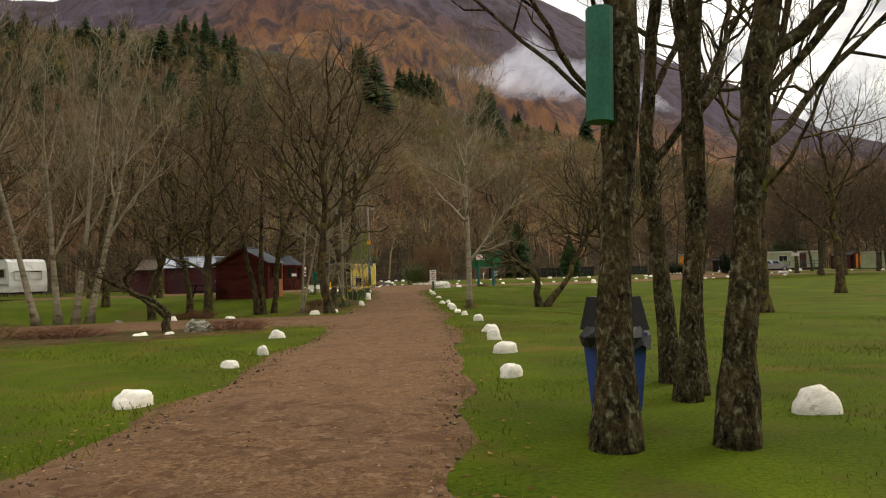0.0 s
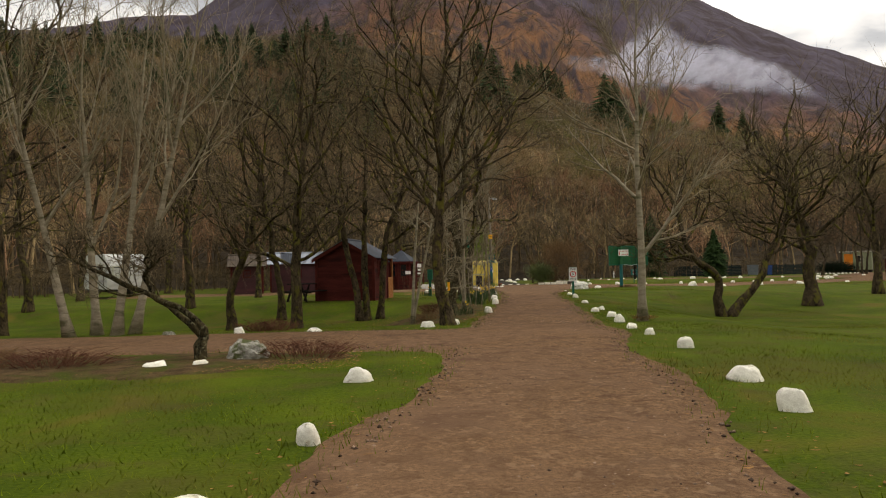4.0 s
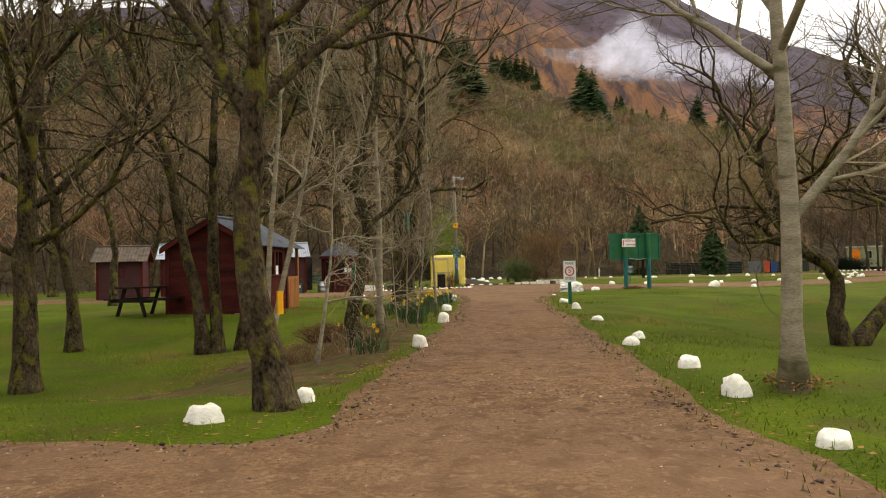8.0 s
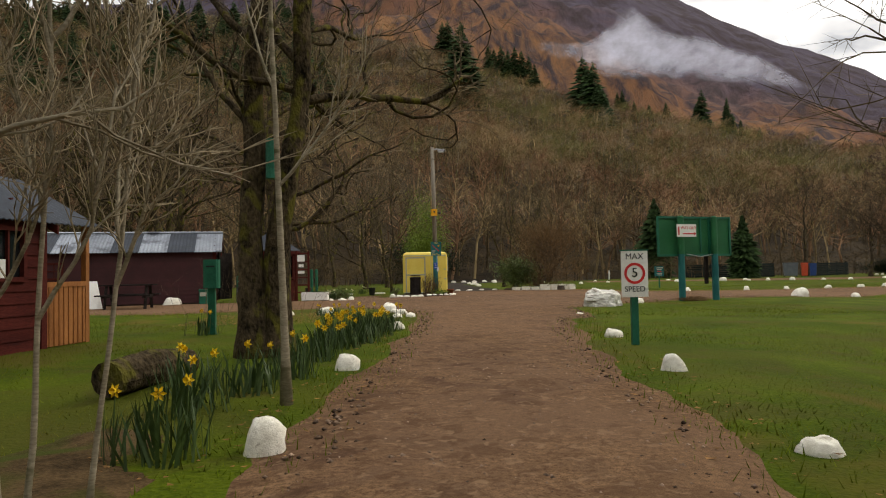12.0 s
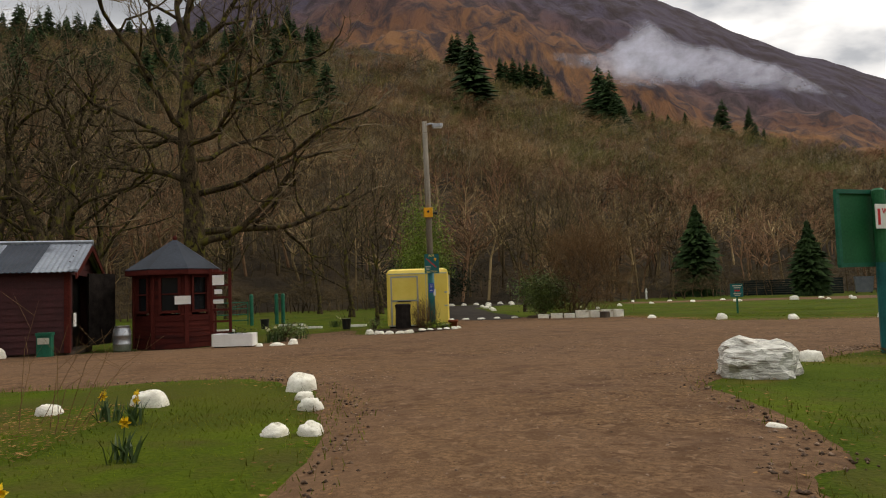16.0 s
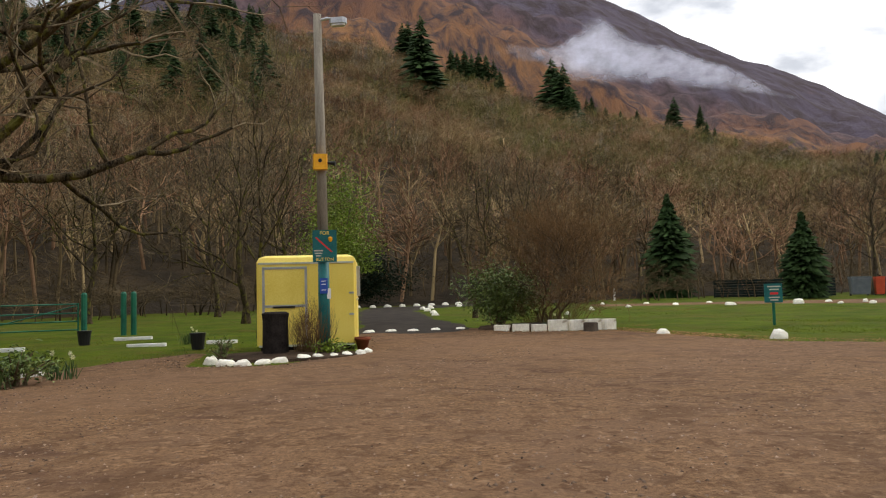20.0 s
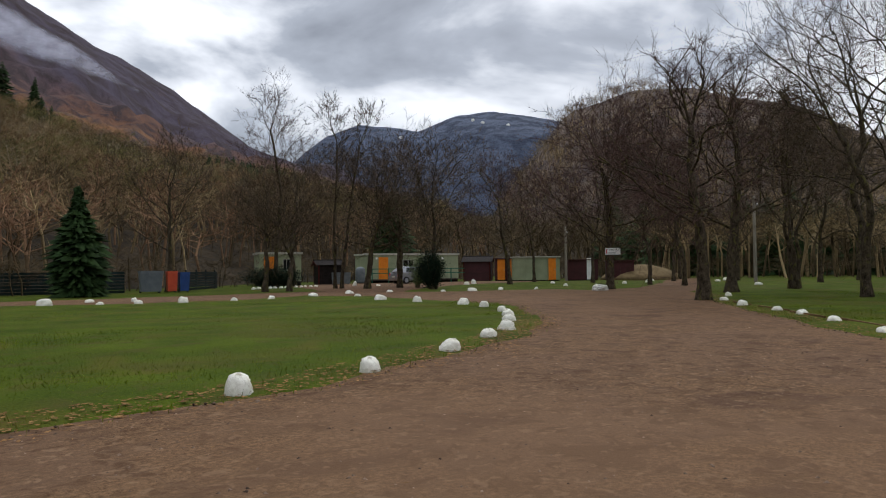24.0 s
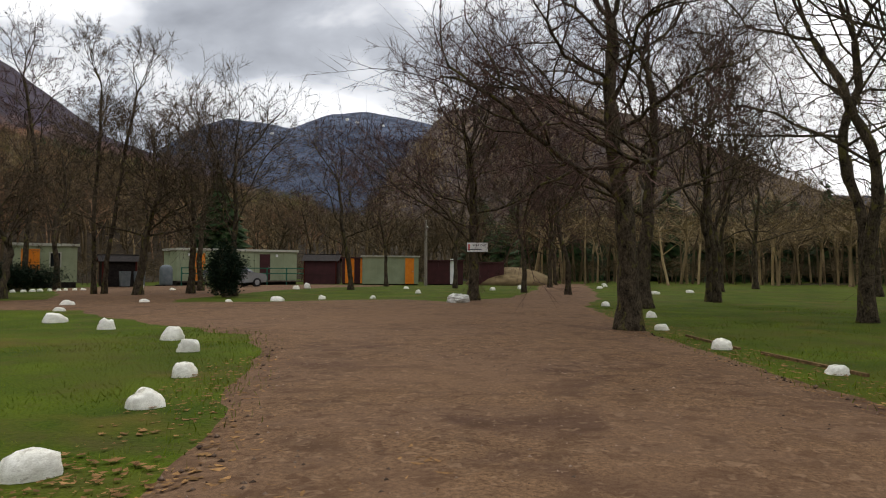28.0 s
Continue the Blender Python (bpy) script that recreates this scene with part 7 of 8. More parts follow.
for dx, dy, sx, sy in ((0, -0.17, 0.94, 0.1), (0, 0.17, 0.94, 0.1), (-0.42, 0, 0.1, 0.26), (0.42, 0, 0.1, 0.26)):
    t_.box(dx, dy, 0.2, sx, sy, 0.28, 0, 0.03)
part("trough_wall", t_, WHITE, trough)
part("soil", Shape().box(0, 0, 0.2, 0.76, 0.26, 0.2), SOIL, trough)
for q in (-0.32, 0.32):
    part("block_foot", Shape().box(q, 0, 0.03, 0.2, 0.3, 0.1), OLD_WOOD, trough)
leafy("trough_plant", 1.87, 49.9, 0.7, 0.3, 0.52, 240, 0.06, HEDGE, "dark trailing plant growing in the white trough", 21, low=0.5)

# ---- yellow shed and pole ----
SX, SY, ST = 5.36, 57.3, -3
shed = thing("yellow_shed", SX, SY, "yellow painted box-shaped utility shed with a grey-framed door", "shed", turn=ST)
W_, D_, H_ = 2.08, 1.8, 2.02
s = Shape()
s.box(W_ / 2, D_ / 2, (H_ - 0.16 + 0.12) / 2, W_, D_, H_ - 0.16 - 0.12, 0, 0.05)
part("body", s, YELLOW, shed)
part("roof", Shape().add([(0.0, 0.0, H_ - 0.16), (W_, 0, H_ - 0.16), (W_, D_, H_ - 0.16), (0, D_, H_ - 0.16), (0.05, 0.05, H_ - 0.05), (W_ - 0.05, 0.05, H_ - 0.05), (W_ - 0.05, D_ - 0.05, H_ - 0.05), (0.05, D_ - 0.05, H_ - 0.05), (0.18, 0.18, H_), (W_ - 0.18, 0.18, H_), (W_ - 0.18, D_ - 0.18, H_), (0.18, D_ - 0.18, H_)],
     [(0, 1, 5, 4), (1, 2, 6, 5), (2, 3, 7, 6), (3, 0, 4, 7), (4, 5, 9, 8), (5, 6, 10, 9), (6, 7, 11, 10), (7, 4, 8, 11), (8, 9, 10, 11), (3, 2, 1, 0)]), YELLOW, shed)
part("skid", Shape().box(W_ / 2, D_ / 2, 0.06, W_ - 0.15, D_ - 0.15, 0.14), CHAR, shed)
fr = Shape()
for dx, dz, sx, sz in ((0.15, 0.93, 0.05, 1.65), (1.03, 0.93, 0.05, 1.65), (0.59, 1.75, 0.93, 0.05), (0.59, 0.95, 0.86, 0.05)):
    fr.box(dx, -0.012, dz, sx, 0.03, sz)
dr = part("door", Shape().box(0.59, -0.006, 0.95, 0.84, 0.02, 1.6), YELLOW, shed)
part("door_frame", fr, METAL, dr, "grey metal door frame")
part("handle", Shape().tube([(0.35, -0.05, 0.93), (0.8, -0.05, 0.93)], [0.018, 0.018], 6), BLACK, dr, "black door handle")
for zz in (0.12, H_ - 0.17):
    part("edge_strip", Shape().box(W_ / 2, -0.008, zz, W_ - 0.1, 0.02, 0.04), CREAM, shed)
part("panel_seam", Shape().box(1.32, -0.006, 0.98, 0.02, 0.016, 1.6), CREAM, shed)
for zz in (1.2, 0.75):
    part("vent", Shape().box(1.98, -0.008, zz, 0.1, 0.02, 0.04), METAL, shed)
window(shed, W_, 0.9, 1.45, 0, 1, 0.7, 0.6, (1, 0), METAL)
part("side_seam", Shape().box(W_ + 0.006, D_ / 2, 1.05, 0.016, D_ - 0.15, 0.03), CREAM, shed)

PX, PY = 6.78, 56.05
pole = thing("lamp_post", PX, PY, "tall weathered wooden pole with a lamp, green painted foot", "lamp post", z=0)
part("upper_pole", Shape().tube([(0, 0, 2.0), (-0.02, 0, 4.4), (-0.05, 0, 6.75)], [0.105, 0.095, 0.08], 12), POLE_WOOD, pole, "", True)
part("green_foot", Shape().tube([(0, 0, -0.05), (0, 0, 2.05)], [0.118, 0.108], 12), TEAL, pole, "teal painted foot of the pole", True)
part("lamp_arm", Shape().tube([(-0.05, 0, 6.62), (0.15, -0.05, 6.66), (0.34, -0.12, 6.62)], [0.03, 0.03, 0.03], 8), METAL, pole)
lh = part("lamp_head", Shape().box(0.36, -0.13, 6.58, 0.34, 0.18, 0.11, -18, 0.05), METAL, pole, "grey lamp head")
part("lamp_lens", Shape().box(0.36, -0.13, 6.51, 0.28, 0.13, 0.05, -18, 0.04), LENS_GLASS, lh)
bx = part("alarm_box", Shape().box(-0.03, -0.16, 3.76, 0.28, 0.16, 0.3, 0, 0.02), YELLOW_BOX, pole, "amber box with a horn")
part("horn", Shape().tube([(0.1, -0.2, 3.74), (0.26, -0.24, 3.72)], [0.02, 0.05], 8), BLACK, bx)
part("button", Shape().tube([(-0.03, -0.24, 3.78), (-0.03, -0.26, 3.78)], [0.04, 0.035], 10), BLACK, bx)
sg = part("sign_board", Shape().box(0.03, -0.15, 2.12, 0.46, 0.025, 0.62), TEAL, pole, "teal sign board with a yellow bell and lettering")
UP = Matrix.Rotation(radians(90), 4, 'X')
lettering("sign_words", "FOR", 0.1, YELLOW, sg, Matrix.Translation((0.03, -0.166, 2.37)) @ UP)
lettering("sign_words", "BUTTON", 0.085, YELLOW, sg, Matrix.Translation((0.03, -0.166, 1.86)) @ UP)
for i, (zz, w_) in enumerate(((2.03, 0.17), (1.98, 0.14), (1.93, 0.1))):
    part("writing", Shape().box(-0.09, -0.165, zz, w_, 0.006, 0.022), CREAM, sg)
part("red_bar", Shape().add([(-0.15, -0.166, 2.28), (-0.125, -0.166, 2.295), (0.18, -0.166, 2.01), (0.155, -0.166, 1.995)], [(0, 1, 2, 3)]), RED_MARK, sg)
part("bell", Shape().lathe(0.14, -0.165, [(0.02, 2.2), (0.04, 2.24), (0.045, 2.28), (0.02, 2.3)], 10), YELLOW_BOX, sg)
nt = part("blue_notice", Shape().box(0.0, -0.125, 1.35, 0.15, 0.02, 0.3), BLUE_MARK, pole, "small blue notice")
for zz in (1.44, 1.38, 1.27):
    part("writing", Shape().box(0.0, -0.137, zz, 0.09, 0.006, 0.014), WHITE, nt)
part("white_notice", Shape().box(0.1, -0.11, 1.2, 0.07, 0.02, 0.2), WHITE, pole)
bed = Shape()
bed.lathe(0, 0, [(1.35, -0.02), (1.3, 0.05), (0.6, 0.09), (0.05, 0.1)], 18)
bd = part("flower_bed", bed, SOIL)
bd.matrix_basis = pose(6.05, 56.0, 0, 0, 0, -10) @ Matrix.Diagonal((1.05, 0.75, 1, 1))
tagged(bd, "dark soil bed edged with white stones at the pole", "flower bed", kind="structure")
# black bin before the shed door, drawn as a round stump-like body
stump = thing("black_bin", 5.85, 56.0, "black bin standing in the flower bed", "stump")
part("stump_body", Shape().lathe(0, 0, [(0.27, 0), (0.25, 0.1), (0.24, 0.7), (0.26, 0.84), (0.2, 0.87)], 11), CHAR, stump)
pot = thing("flower_pot", 7.55, 57.1, "terracotta flower pot beside the yellow shed", "flower pot")
part("pot_body", Shape().lathe(0, 0, [(0.1, 0), (0.145, 0.2), (0.17, 0.2), (0.17, 0.26), (0.14, 0.26), (0.13, 0.2)], 16), TERRACOTTA, pot, "", True)
part("pot_soil", Shape().lathe(0, 0, [(0.13, 0.2), (0.13, 0.225), (0.02, 0.23)], 12), SOIL, pot)
for k, (bx_, by_) in enumerate(((3.9, 58.8), (0.6, 61.5))):
    b_ = thing("bucket", bx_, by_, "black bucket standing on the grass", "bucket")
    part("bucket_body", Shape().lathe(0, 0, [(0.13, 0), (0.17, 0.34), (0.18, 0.34), (0.18, 0.37), (0.15, 0.36), (0.12, 0.05)], 14), BLACK, b_)
for k, (lx, ly, ln, tn) in enumerate(((2.5, 60.0, 0.9, 5), (4.2, 60.3, 0.75, -3), (1.4, 63, 1.0, 6), (-0.8, 60.0, 1.1, 10), (2.2, 54.0, 0.5, 20))):
    tagged(part("white_kerb_log", Shape().box(0, 0, 0.04, ln, 0.13, 0.09, 0, 0.04), WHITE), "white-painted kerb log lying on the grass", "kerb log", "white kerb logs").matrix_basis = pose(lx, ly, float(gz(lx, ly)), 0, 0, tn)

# gate
gate = thing("field_gate", -2.75, 64.5, "green tubular field gate standing shut", "gate", turn=12)
for zz in (0.25, 0.5, 0.75, 1.02):
    part("gate_bar", Shape().tube([(-0.8, 0, zz), (2.1, 0, zz)], [0.022, 0.022], 6), GREEN, gate)
part("gate_brace", Shape().tube([(-0.8, 0.02, 0.25), (2.1, 0.02, 0.98)], [0.018, 0.018], 6), GREEN, gate)
for q in (-0.8, 2.1):
    part("gate_stile", Shape().tube([(q, 0, 0.05), (q, 0, 1.05)], [0.026, 0.026], 6), GREEN, gate)
for k, (gx_, gy_) in enumerate(((-0.55, 65.0), (0.45, 65.5), (0.72, 65.6))):
    gp = thing("gate_post", gx_, gy_, "round green painted post on the grass", "post", "green posts")
    part("post_body", Shape().lathe(0, 0, [(0.085, -0.05), (0.085, 1.3), (0.05, 1.36)], 10), GREEN, gp)

# white kerb blocks round the shrub bed
along = 0.0
for k, (w_, h_) in enumerate(((0.44, 0.17), (0.46, 0.2), (0.42, 0.19), (0.5, 0.31), (0.44, 0.3), (0.46, 0.31), (0.42, 0.3))):
    mid = along + w_ / 2
    along += w_ + 0.015
    bl = part("kerb_block", Shape().box(0, 0, h_ / 2, w_, 0.24, h_, 0, 0.03), STONE_W)
    bl.matrix_basis = pose(11.35 + mid * 0.97, 61.5 - 1.1 * math.sin(min(mid, 2.6) * 0.62), 0, 0, 0, -30 + 18 * mid)
    tagged(bl, "white-painted concrete block edging the shrub bed", "kerb block", "white kerb blocks")
lg = thing("log_stump", 13.6, 59.9, "sawn brown log stump beside the white blocks", "stump")
part("log_body", Shape().lathe(0, 0, [(0.2, 0), (0.19, 0.1), (0.185, 0.24), (0.17, 0.25)], 12), OLD_WOOD, lg)
sb = part("shrub_bed", Shape().lathe(0, 0, [(1.6, -0.02), (1.5, 0.1), (0.6, 0.16), (0.05, 0.17)], 18), SOIL)
sb.matrix_basis = pose(12.8, 62.1, 0, 0, 0, 0) @ Matrix.Diagonal((1.15, 0.75, 1, 1))
tagged(sb, "dark leaf-littered soil bed behind the white blocks", "flower bed", kind="structure")

# ---- signs ----
mx = thing("speed_sign", 7.13, 32.3, "white speed limit sign on a green post at the track's edge", "sign", turn=-4)
part("post", Shape().box(0, 0.03, 0.55, 0.085, 0.06, 1.16), GREEN, mx, "green wooden post")
pl = part("sign_plate", Shape().box(0, -0.012, 0.88, 0.33, 0.014, 0.57, 0, 0.004), WHITE, mx, "white plate with black lettering and a red ring")
part("plate_trim", Shape().box(0, -0.008, 1.168, 0.35, 0.03, 0.016), GREEN, mx)
lettering("sign_words", "MAX", 0.105, BLACK, pl, Matrix.Translation((0, -0.021, 1.09)) @ UP)
lettering("sign_words", "5", 0.16, BLACK, pl, Matrix.Translation((0, -0.021, 0.89)) @ UP)
lettering("sign_words", "SPEED", 0.095, BLACK, pl, Matrix.Translation((0, -0.021, 0.69)) @ UP)
ring = Shape()
for k in range(28):
    a0, a1 = 6.2832 * k / 28, 6.2832 * (k + 1) / 28
    ring.add([(r_ * math.cos(a_), yy, 0.885 + r_ * math.sin(a_)) for yy in (-0.0195, -0.0225) for r_, a_ in ((0.098, a0), (0.13, a0), (0.13, a1), (0.098, a1))], [(7, 6, 5, 4), (0, 1, 2, 3), (1, 5, 6, 2), (0, 3, 7, 4)])
part("red_ring", ring, RED_MARK, pl, "red ring")


def way_out_plate(parent, x, y, z, w, h, arrow, ink=RED_MARK):
    """A white plate with lettering, an arrow, and a red figure-shaped mark."""
    p_ = part("sign_plate", Shape().box(x, y, z, w, 0.014, h), WHITE, parent, "white way-out plate with a red arrow")
    lettering("sign_words", "WAY OUT", h * 0.33, ink, p_, Matrix.Translation((x + w * 0.1, y - 0.010, z + h * 0.2)) @ UP)
    a = Shape()
    d = 1 if arrow > 0 else -1
    x0, x1 = x - d * w * 0.2, x + d * w * 0.38
    zz = z - h * 0.25
    a.box((x0 + x1) / 2, y - 0.010, zz, abs(x1 - x0), 0.005, h * 0.09)
    a.add([(x1, y - 0.0125, zz + h * 0.14), (x1 + d * h * 0.22, y - 0.0125, zz), (x1, y - 0.0125, zz - h * 0.14), (x1, y - 0.0075, zz + h * 0.14), (x1 + d * h * 0.22, y - 0.0075, zz), (x1, y - 0.0075, zz - h * 0.14)], [(0, 1, 2), (5, 4, 3), (0, 3, 4, 1), (1, 4, 5, 2)])
    part("arrow", a, ink, p_)
    part("red_mark", Shape().box(x - w * 0.41, y - 0.010, z - h * 0.02, w * 0.07, 0.005, h * 0.66), RED_MARK, p_)
    return p_


# large green boards
bw = thing("green_board", 11.8, 42.75, "pair of large green boards on stout green posts, seen from behind", "sign board", turn=16)
for cx, w_ in ((0.92, 1.78), (2.22, 0.68)):
    part("board_panel", Shape().box(cx, 0.12, 1.8, w_, 0.04, 1.08), GREEN_BOARD, bw)
    fr = Shape()
    for dx, dz, sx, sz in ((0, 0.53, w_ + 0.04, 0.06), (0, -0.53, w_ + 0.04, 0.06), (-w_ / 2, 0, 0.06, 1.06), (w_ / 2, 0, 0.06, 1.06)):
        fr.box(cx + dx, 0.09, 1.8 + dz, sx, 0.05, sz)
    part("board_frame", fr, GREEN, bw)
part("batten", Shape().box(1.5, 0.08, 1.83, 0.05, 0.03, 0.95), GREEN, bw)
for q in (0.72, 1.9):
    ps_ = part("post", Shape().lathe(q, -0.02, [(0.095, -0.1), (0.09, 1.3)], 12), TEAL, bw, "stout teal post")
    part("post_top", Shape().lathe(q, -0.02, [(0.092, 1.3), (0.088, 2.34), (0.06, 2.37)], 12), GREEN_BOARD, ps_, "upper post painted green")
part("rear_post", Shape().box(1.74, 0.16, 1.2, 0.09, 0.07, 1.5), CHAR, bw, "dark rear post")
part("chain", Shape().tube([(0.9, -0.02, 1.3), (1.4, -0.02, 1.22), (1.9, -0.02, 1.3)], [0.014, 0.014, 0.014], 5), METAL, bw)
way_out_plate(bw, 0.82, -0.14, 1.95, 0.66, 0.35, 1)
dk = thing("post_box", 1.36, 35.6, "dark green box on a short green post", "post box")
part("post", Shape().box(0, 0, 0.4, 0.11, 0.11, 0.85), GREEN, dk)
part("box_body", Shape().box(0, -0.01, 0.98, 0.24, 0.2, 0.46, 0, 0.03), GREEN, dk)
part("box_slot", Shape().box(0, -0.115, 1.1, 0.13, 0.012, 0.02), BLACK, dk)

brush("dry_grass", 12.75, 42.75, 0.9, 0.6, 0.16, 160, STALK, "dry straw-coloured grass at the foot of the board posts", 61)
leafy("leaf_pile", 5.65, 19.7, 0.9, 0.9, 0.14, 420, 0.05, LITTER, "heap of brown dead leaves round the pale trunk", 62, category="leaves", low=0.02)
mk = thing("marker_post", 26.1, 89.2, "short white marker post on the lawn", "post")
part("post_body", Shape().lathe(0, 0, [(0.07, -0.02), (0.06, 0.45), (0.1, 0.6), (0.02, 0.9)], 10), WHITE, mk)
# sign on the lawn
gs = thing("lawn_sign", 18.9, 60.0, "small teal sign on a post on the lawn", "sign", turn=-24)
part("post", Shape().box(0, 0.03, 0.5, 0.07, 0.05, 1.05), GREEN, gs)
sp = part("sign_plate", Shape().box(0, -0.01, 0.88, 0.46, 0.02, 0.52), TEAL, gs)
for zz, w_ in ((1.06, 0.34), (0.98, 0.24), (0.76, 0.28), (0.69, 0.2)):
    part("writing", Shape().box(0.02, -0.023, zz, w_, 0.006, 0.035), CREAM, sp)
part("red_writing", Shape().box(0.02, -0.023, 0.87, 0.2, 0.006, 0.06), RED_MARK, sp)

# way-out sign on the tree at the fork
ws = thing("tree_sign", 51.9, 61.15, "white way-out sign hung on a tree trunk", "sign", turn=-60, z=1.5)
way_out_plate(ws, 0.0, -0.12, 0.5, 0.78, 0.34, -1, BLACK)

# ---- bins, fences ----
def wheelie(x, y, w, d, h, mat, label, turn, group="refuse bins"):
    b = thing("refuse_bin", x, y, label, "bin", group, turn=turn)
    s_ = Shape()
    s_.add([(q * w / 2 * k, p_ * d / 2 * k, z_) for z_, k in ((0.1, 0.86), (h * 0.86, 1.0)) for q, p_ in ((-1, -1), (1, -1), (1, 1), (-1, 1))], [(3, 2, 1, 0), (4, 5, 6, 7), (0, 1, 5, 4), (1, 2, 6, 5), (2, 3, 7, 6), (3, 0, 4, 7)])
    part("bin_body", s_, mat, b)
    part("lid", Shape().box(0, 0, h * 0.93, w * 1.04, d * 1.06, h * 0.13, 0, 0.04), mat, b)
    for q in (-1, 1):
        part("wheel", Shape().tube([(q * w * 0.38, d * 0.38, 0.09), (q * w * 0.46, d * 0.38, 0.09)], [0.09, 0.09], 10), BLACK, b)
    return b


wheelie(41.3, 84.6, 1.2, 0.95, 1.28, BIN_GREY, "large grey wheeled refuse bin by the fence", -28)
wheelie(42.25, 84.0, 0.55, 0.7, 1.25, BIN_RED, "red wheeled refuse bin by the fence", -28)
wheelie(42.85, 83.7, 0.55, 0.7, 1.18, BIN_BLUE, "blue wheeled refuse bin by the fence", -28)


def screen_fence(x0, y0, x1, y1, h, mat, label, step=0.16, bay=2.2):
    """Upright boards on rails between posts."""
    L = math.hypot(x1 - x0, y1 - y0)
    tn = math.degrees(math.atan2(y1 - y0, x1 - x0))
    fc = thing("screen_fence", x0, y0, label, "fence", turn=tn)
    for k in range(int(L / bay) + 1):
        part("post", Shape().box(k * bay, 0.06, h / 2, 0.09, 0.09, h + 0.05), mat, fc)
    n = int(h / 0.18)
    for k in range(n):
        part("board", Shape().box(L / 2, 0, 0.1 + k * (h - 0.1) / n, L, 0.02, (h - 0.1) / n * 0.82), mat, fc)
    return fc


FENCE = material("dark_fence_boards", (0.008, 0.014, 0.013), (0.024, 0.036, 0.034), 2.0, 0.7, 0.3, 30.0, per_object=0.2)
screen_fence(34.0, 90.0, 40.6, 86.0, 1.35, FENCE, "dark board fence behind the lawn")
screen_fence(43.4, 85.2, 51.0, 90.5, 1.3, FENCE, "dark board fence beside the bins")
blue_bin = thing("litter_bin", 1.95, 1.5, "dark blue litter bin with black hood and bag beside ash trunks", "bin", turn=12)


def frustum(w0, w1, z0, z1):
    a, b = w0 / 2, w1 / 2
    return Shape().add([(-a, -a, z0), (a, -a, z0), (a, a, z0), (-a, a, z0), (-b, -b, z1), (b, -b, z1), (b, b, z1), (-b, b, z1)], [(0, 1, 5, 4), (1, 2, 6, 5), (2, 3, 7, 6), (3, 0, 4, 7), (4, 5, 6, 7), (3, 2, 1, 0)])


part("bin_post", Shape().box(0.16, 0.2, 0.4, 0.07, 0.07, 0.9), GREEN, blue_bin)
part("bin_body", frustum(0.25, 0.33, 0.14, 0.70), BIN_BLUE, blue_bin)
bag = Shape()
bag_rng = random.Random(3)
bag_rings = [[], [], []]
for k in range(14):
    c0, s0 = math.cos(6.2832 * k / 14), math.sin(6.2832 * k / 14)
    low_, mid_ = 0.23 + bag_rng.uniform(-.025, .03), 0.24 + bag_rng.uniform(-.03, .03)
    bag_rings[0].append((low_ * c0, low_ * s0, bag_rng.uniform(0.56, 0.63)))
    bag_rings[1].append((mid_ * c0, mid_ * s0, 0.68))
    bag_rings[2].append((0.2 * c0, 0.2 * s0, 0.75))
bag.add(sum(bag_rings, []), [(q * 14 + k, q * 14 + (k + 1) % 14, q * 14 + 14 + (k + 1) % 14, q * 14 + 14 + k) for q in range(2) for k in range(14)])
part("bin_bag", bag, BLACK, blue_bin, "crumpled black bin bag")
part("bin_hood", frustum(0.35, 0.27, 0.72, 0.96), BLACK, blue_bin, "black hooded lid")
mst = thing("cut_stump", 1.80, 1.3, "low mossy cut stump beside the litter bin", "stump")
part("stump_body", Shape().lathe(0, 0, [(0.17, -0.03), (0.14, 0.08), (0.12, 0.18), (0.09, 0.2)], 11), BARK, mst)
tubeb = thing("nest_box", 1.62, 0.93, "green half-round tube fixed to the ash trunk", "nest box", z=2.2)
part("tube_shell", Shape().tube([(0, 0, 0), (0.03, 0.02, 0.74)], [0.088, 0.088], 14), GREEN, tubeb)
ys = thing("marker_strip", 1.13, 19.80, "yellow plastic marker strip fixed to the oak trunk", "marker", z=0.80)
part("strip_body", Shape().box(0, 0, 0.1, 0.055, 0.03, 0.2, 20, 0.008), YELLOW_BOX, ys)
nb2 = thing("nest_box", 2.80, 32.12, "green half-round tube fixed to the oak trunk", "nest box", z=2.2)
part("tube_shell", Shape().tube([(0, 0, 0), (0.0, 0.02, 0.46)], [0.07, 0.07], 14), GREEN, nb2)

# picnic bench and log by the cabin
for bx_, by_, tn in ((-3.85, 32.5, 60), (-3.2, 45.6, 5)):
    pb = thing("picnic_bench", bx_, by_, "dark weathered wooden picnic bench on the grass", "bench", turn=tn)
    for yy in (-0.26, -0.13, 0, 0.13, 0.26):
        part("top_board", Shape().box(0, yy, 0.72, 1.5, 0.115, 0.04), CHAR, pb)
    for yy in (-0.62, 0.62):
        part("seat_board", Shape().box(0, yy, 0.43, 1.5, 0.22, 0.04), CHAR, pb)
    for q in (-0.55, 0.55):
        part("cross_bearer", Shape().box(q, 0, 0.39, 0.06, 1.4, 0.08), CHAR, pb)
        for yy in (-0.3, 0.3):
            part("leg", Shape().tube([(q, yy * 1.6, 0), (q, yy * 0.7, 0.7)], [0.05, 0.05], 4), CHAR, pb)
lgx = thing("hollow_log", 1.95, 30.4, "mossy hollow log planter beside the daffodils", "log", turn=70)
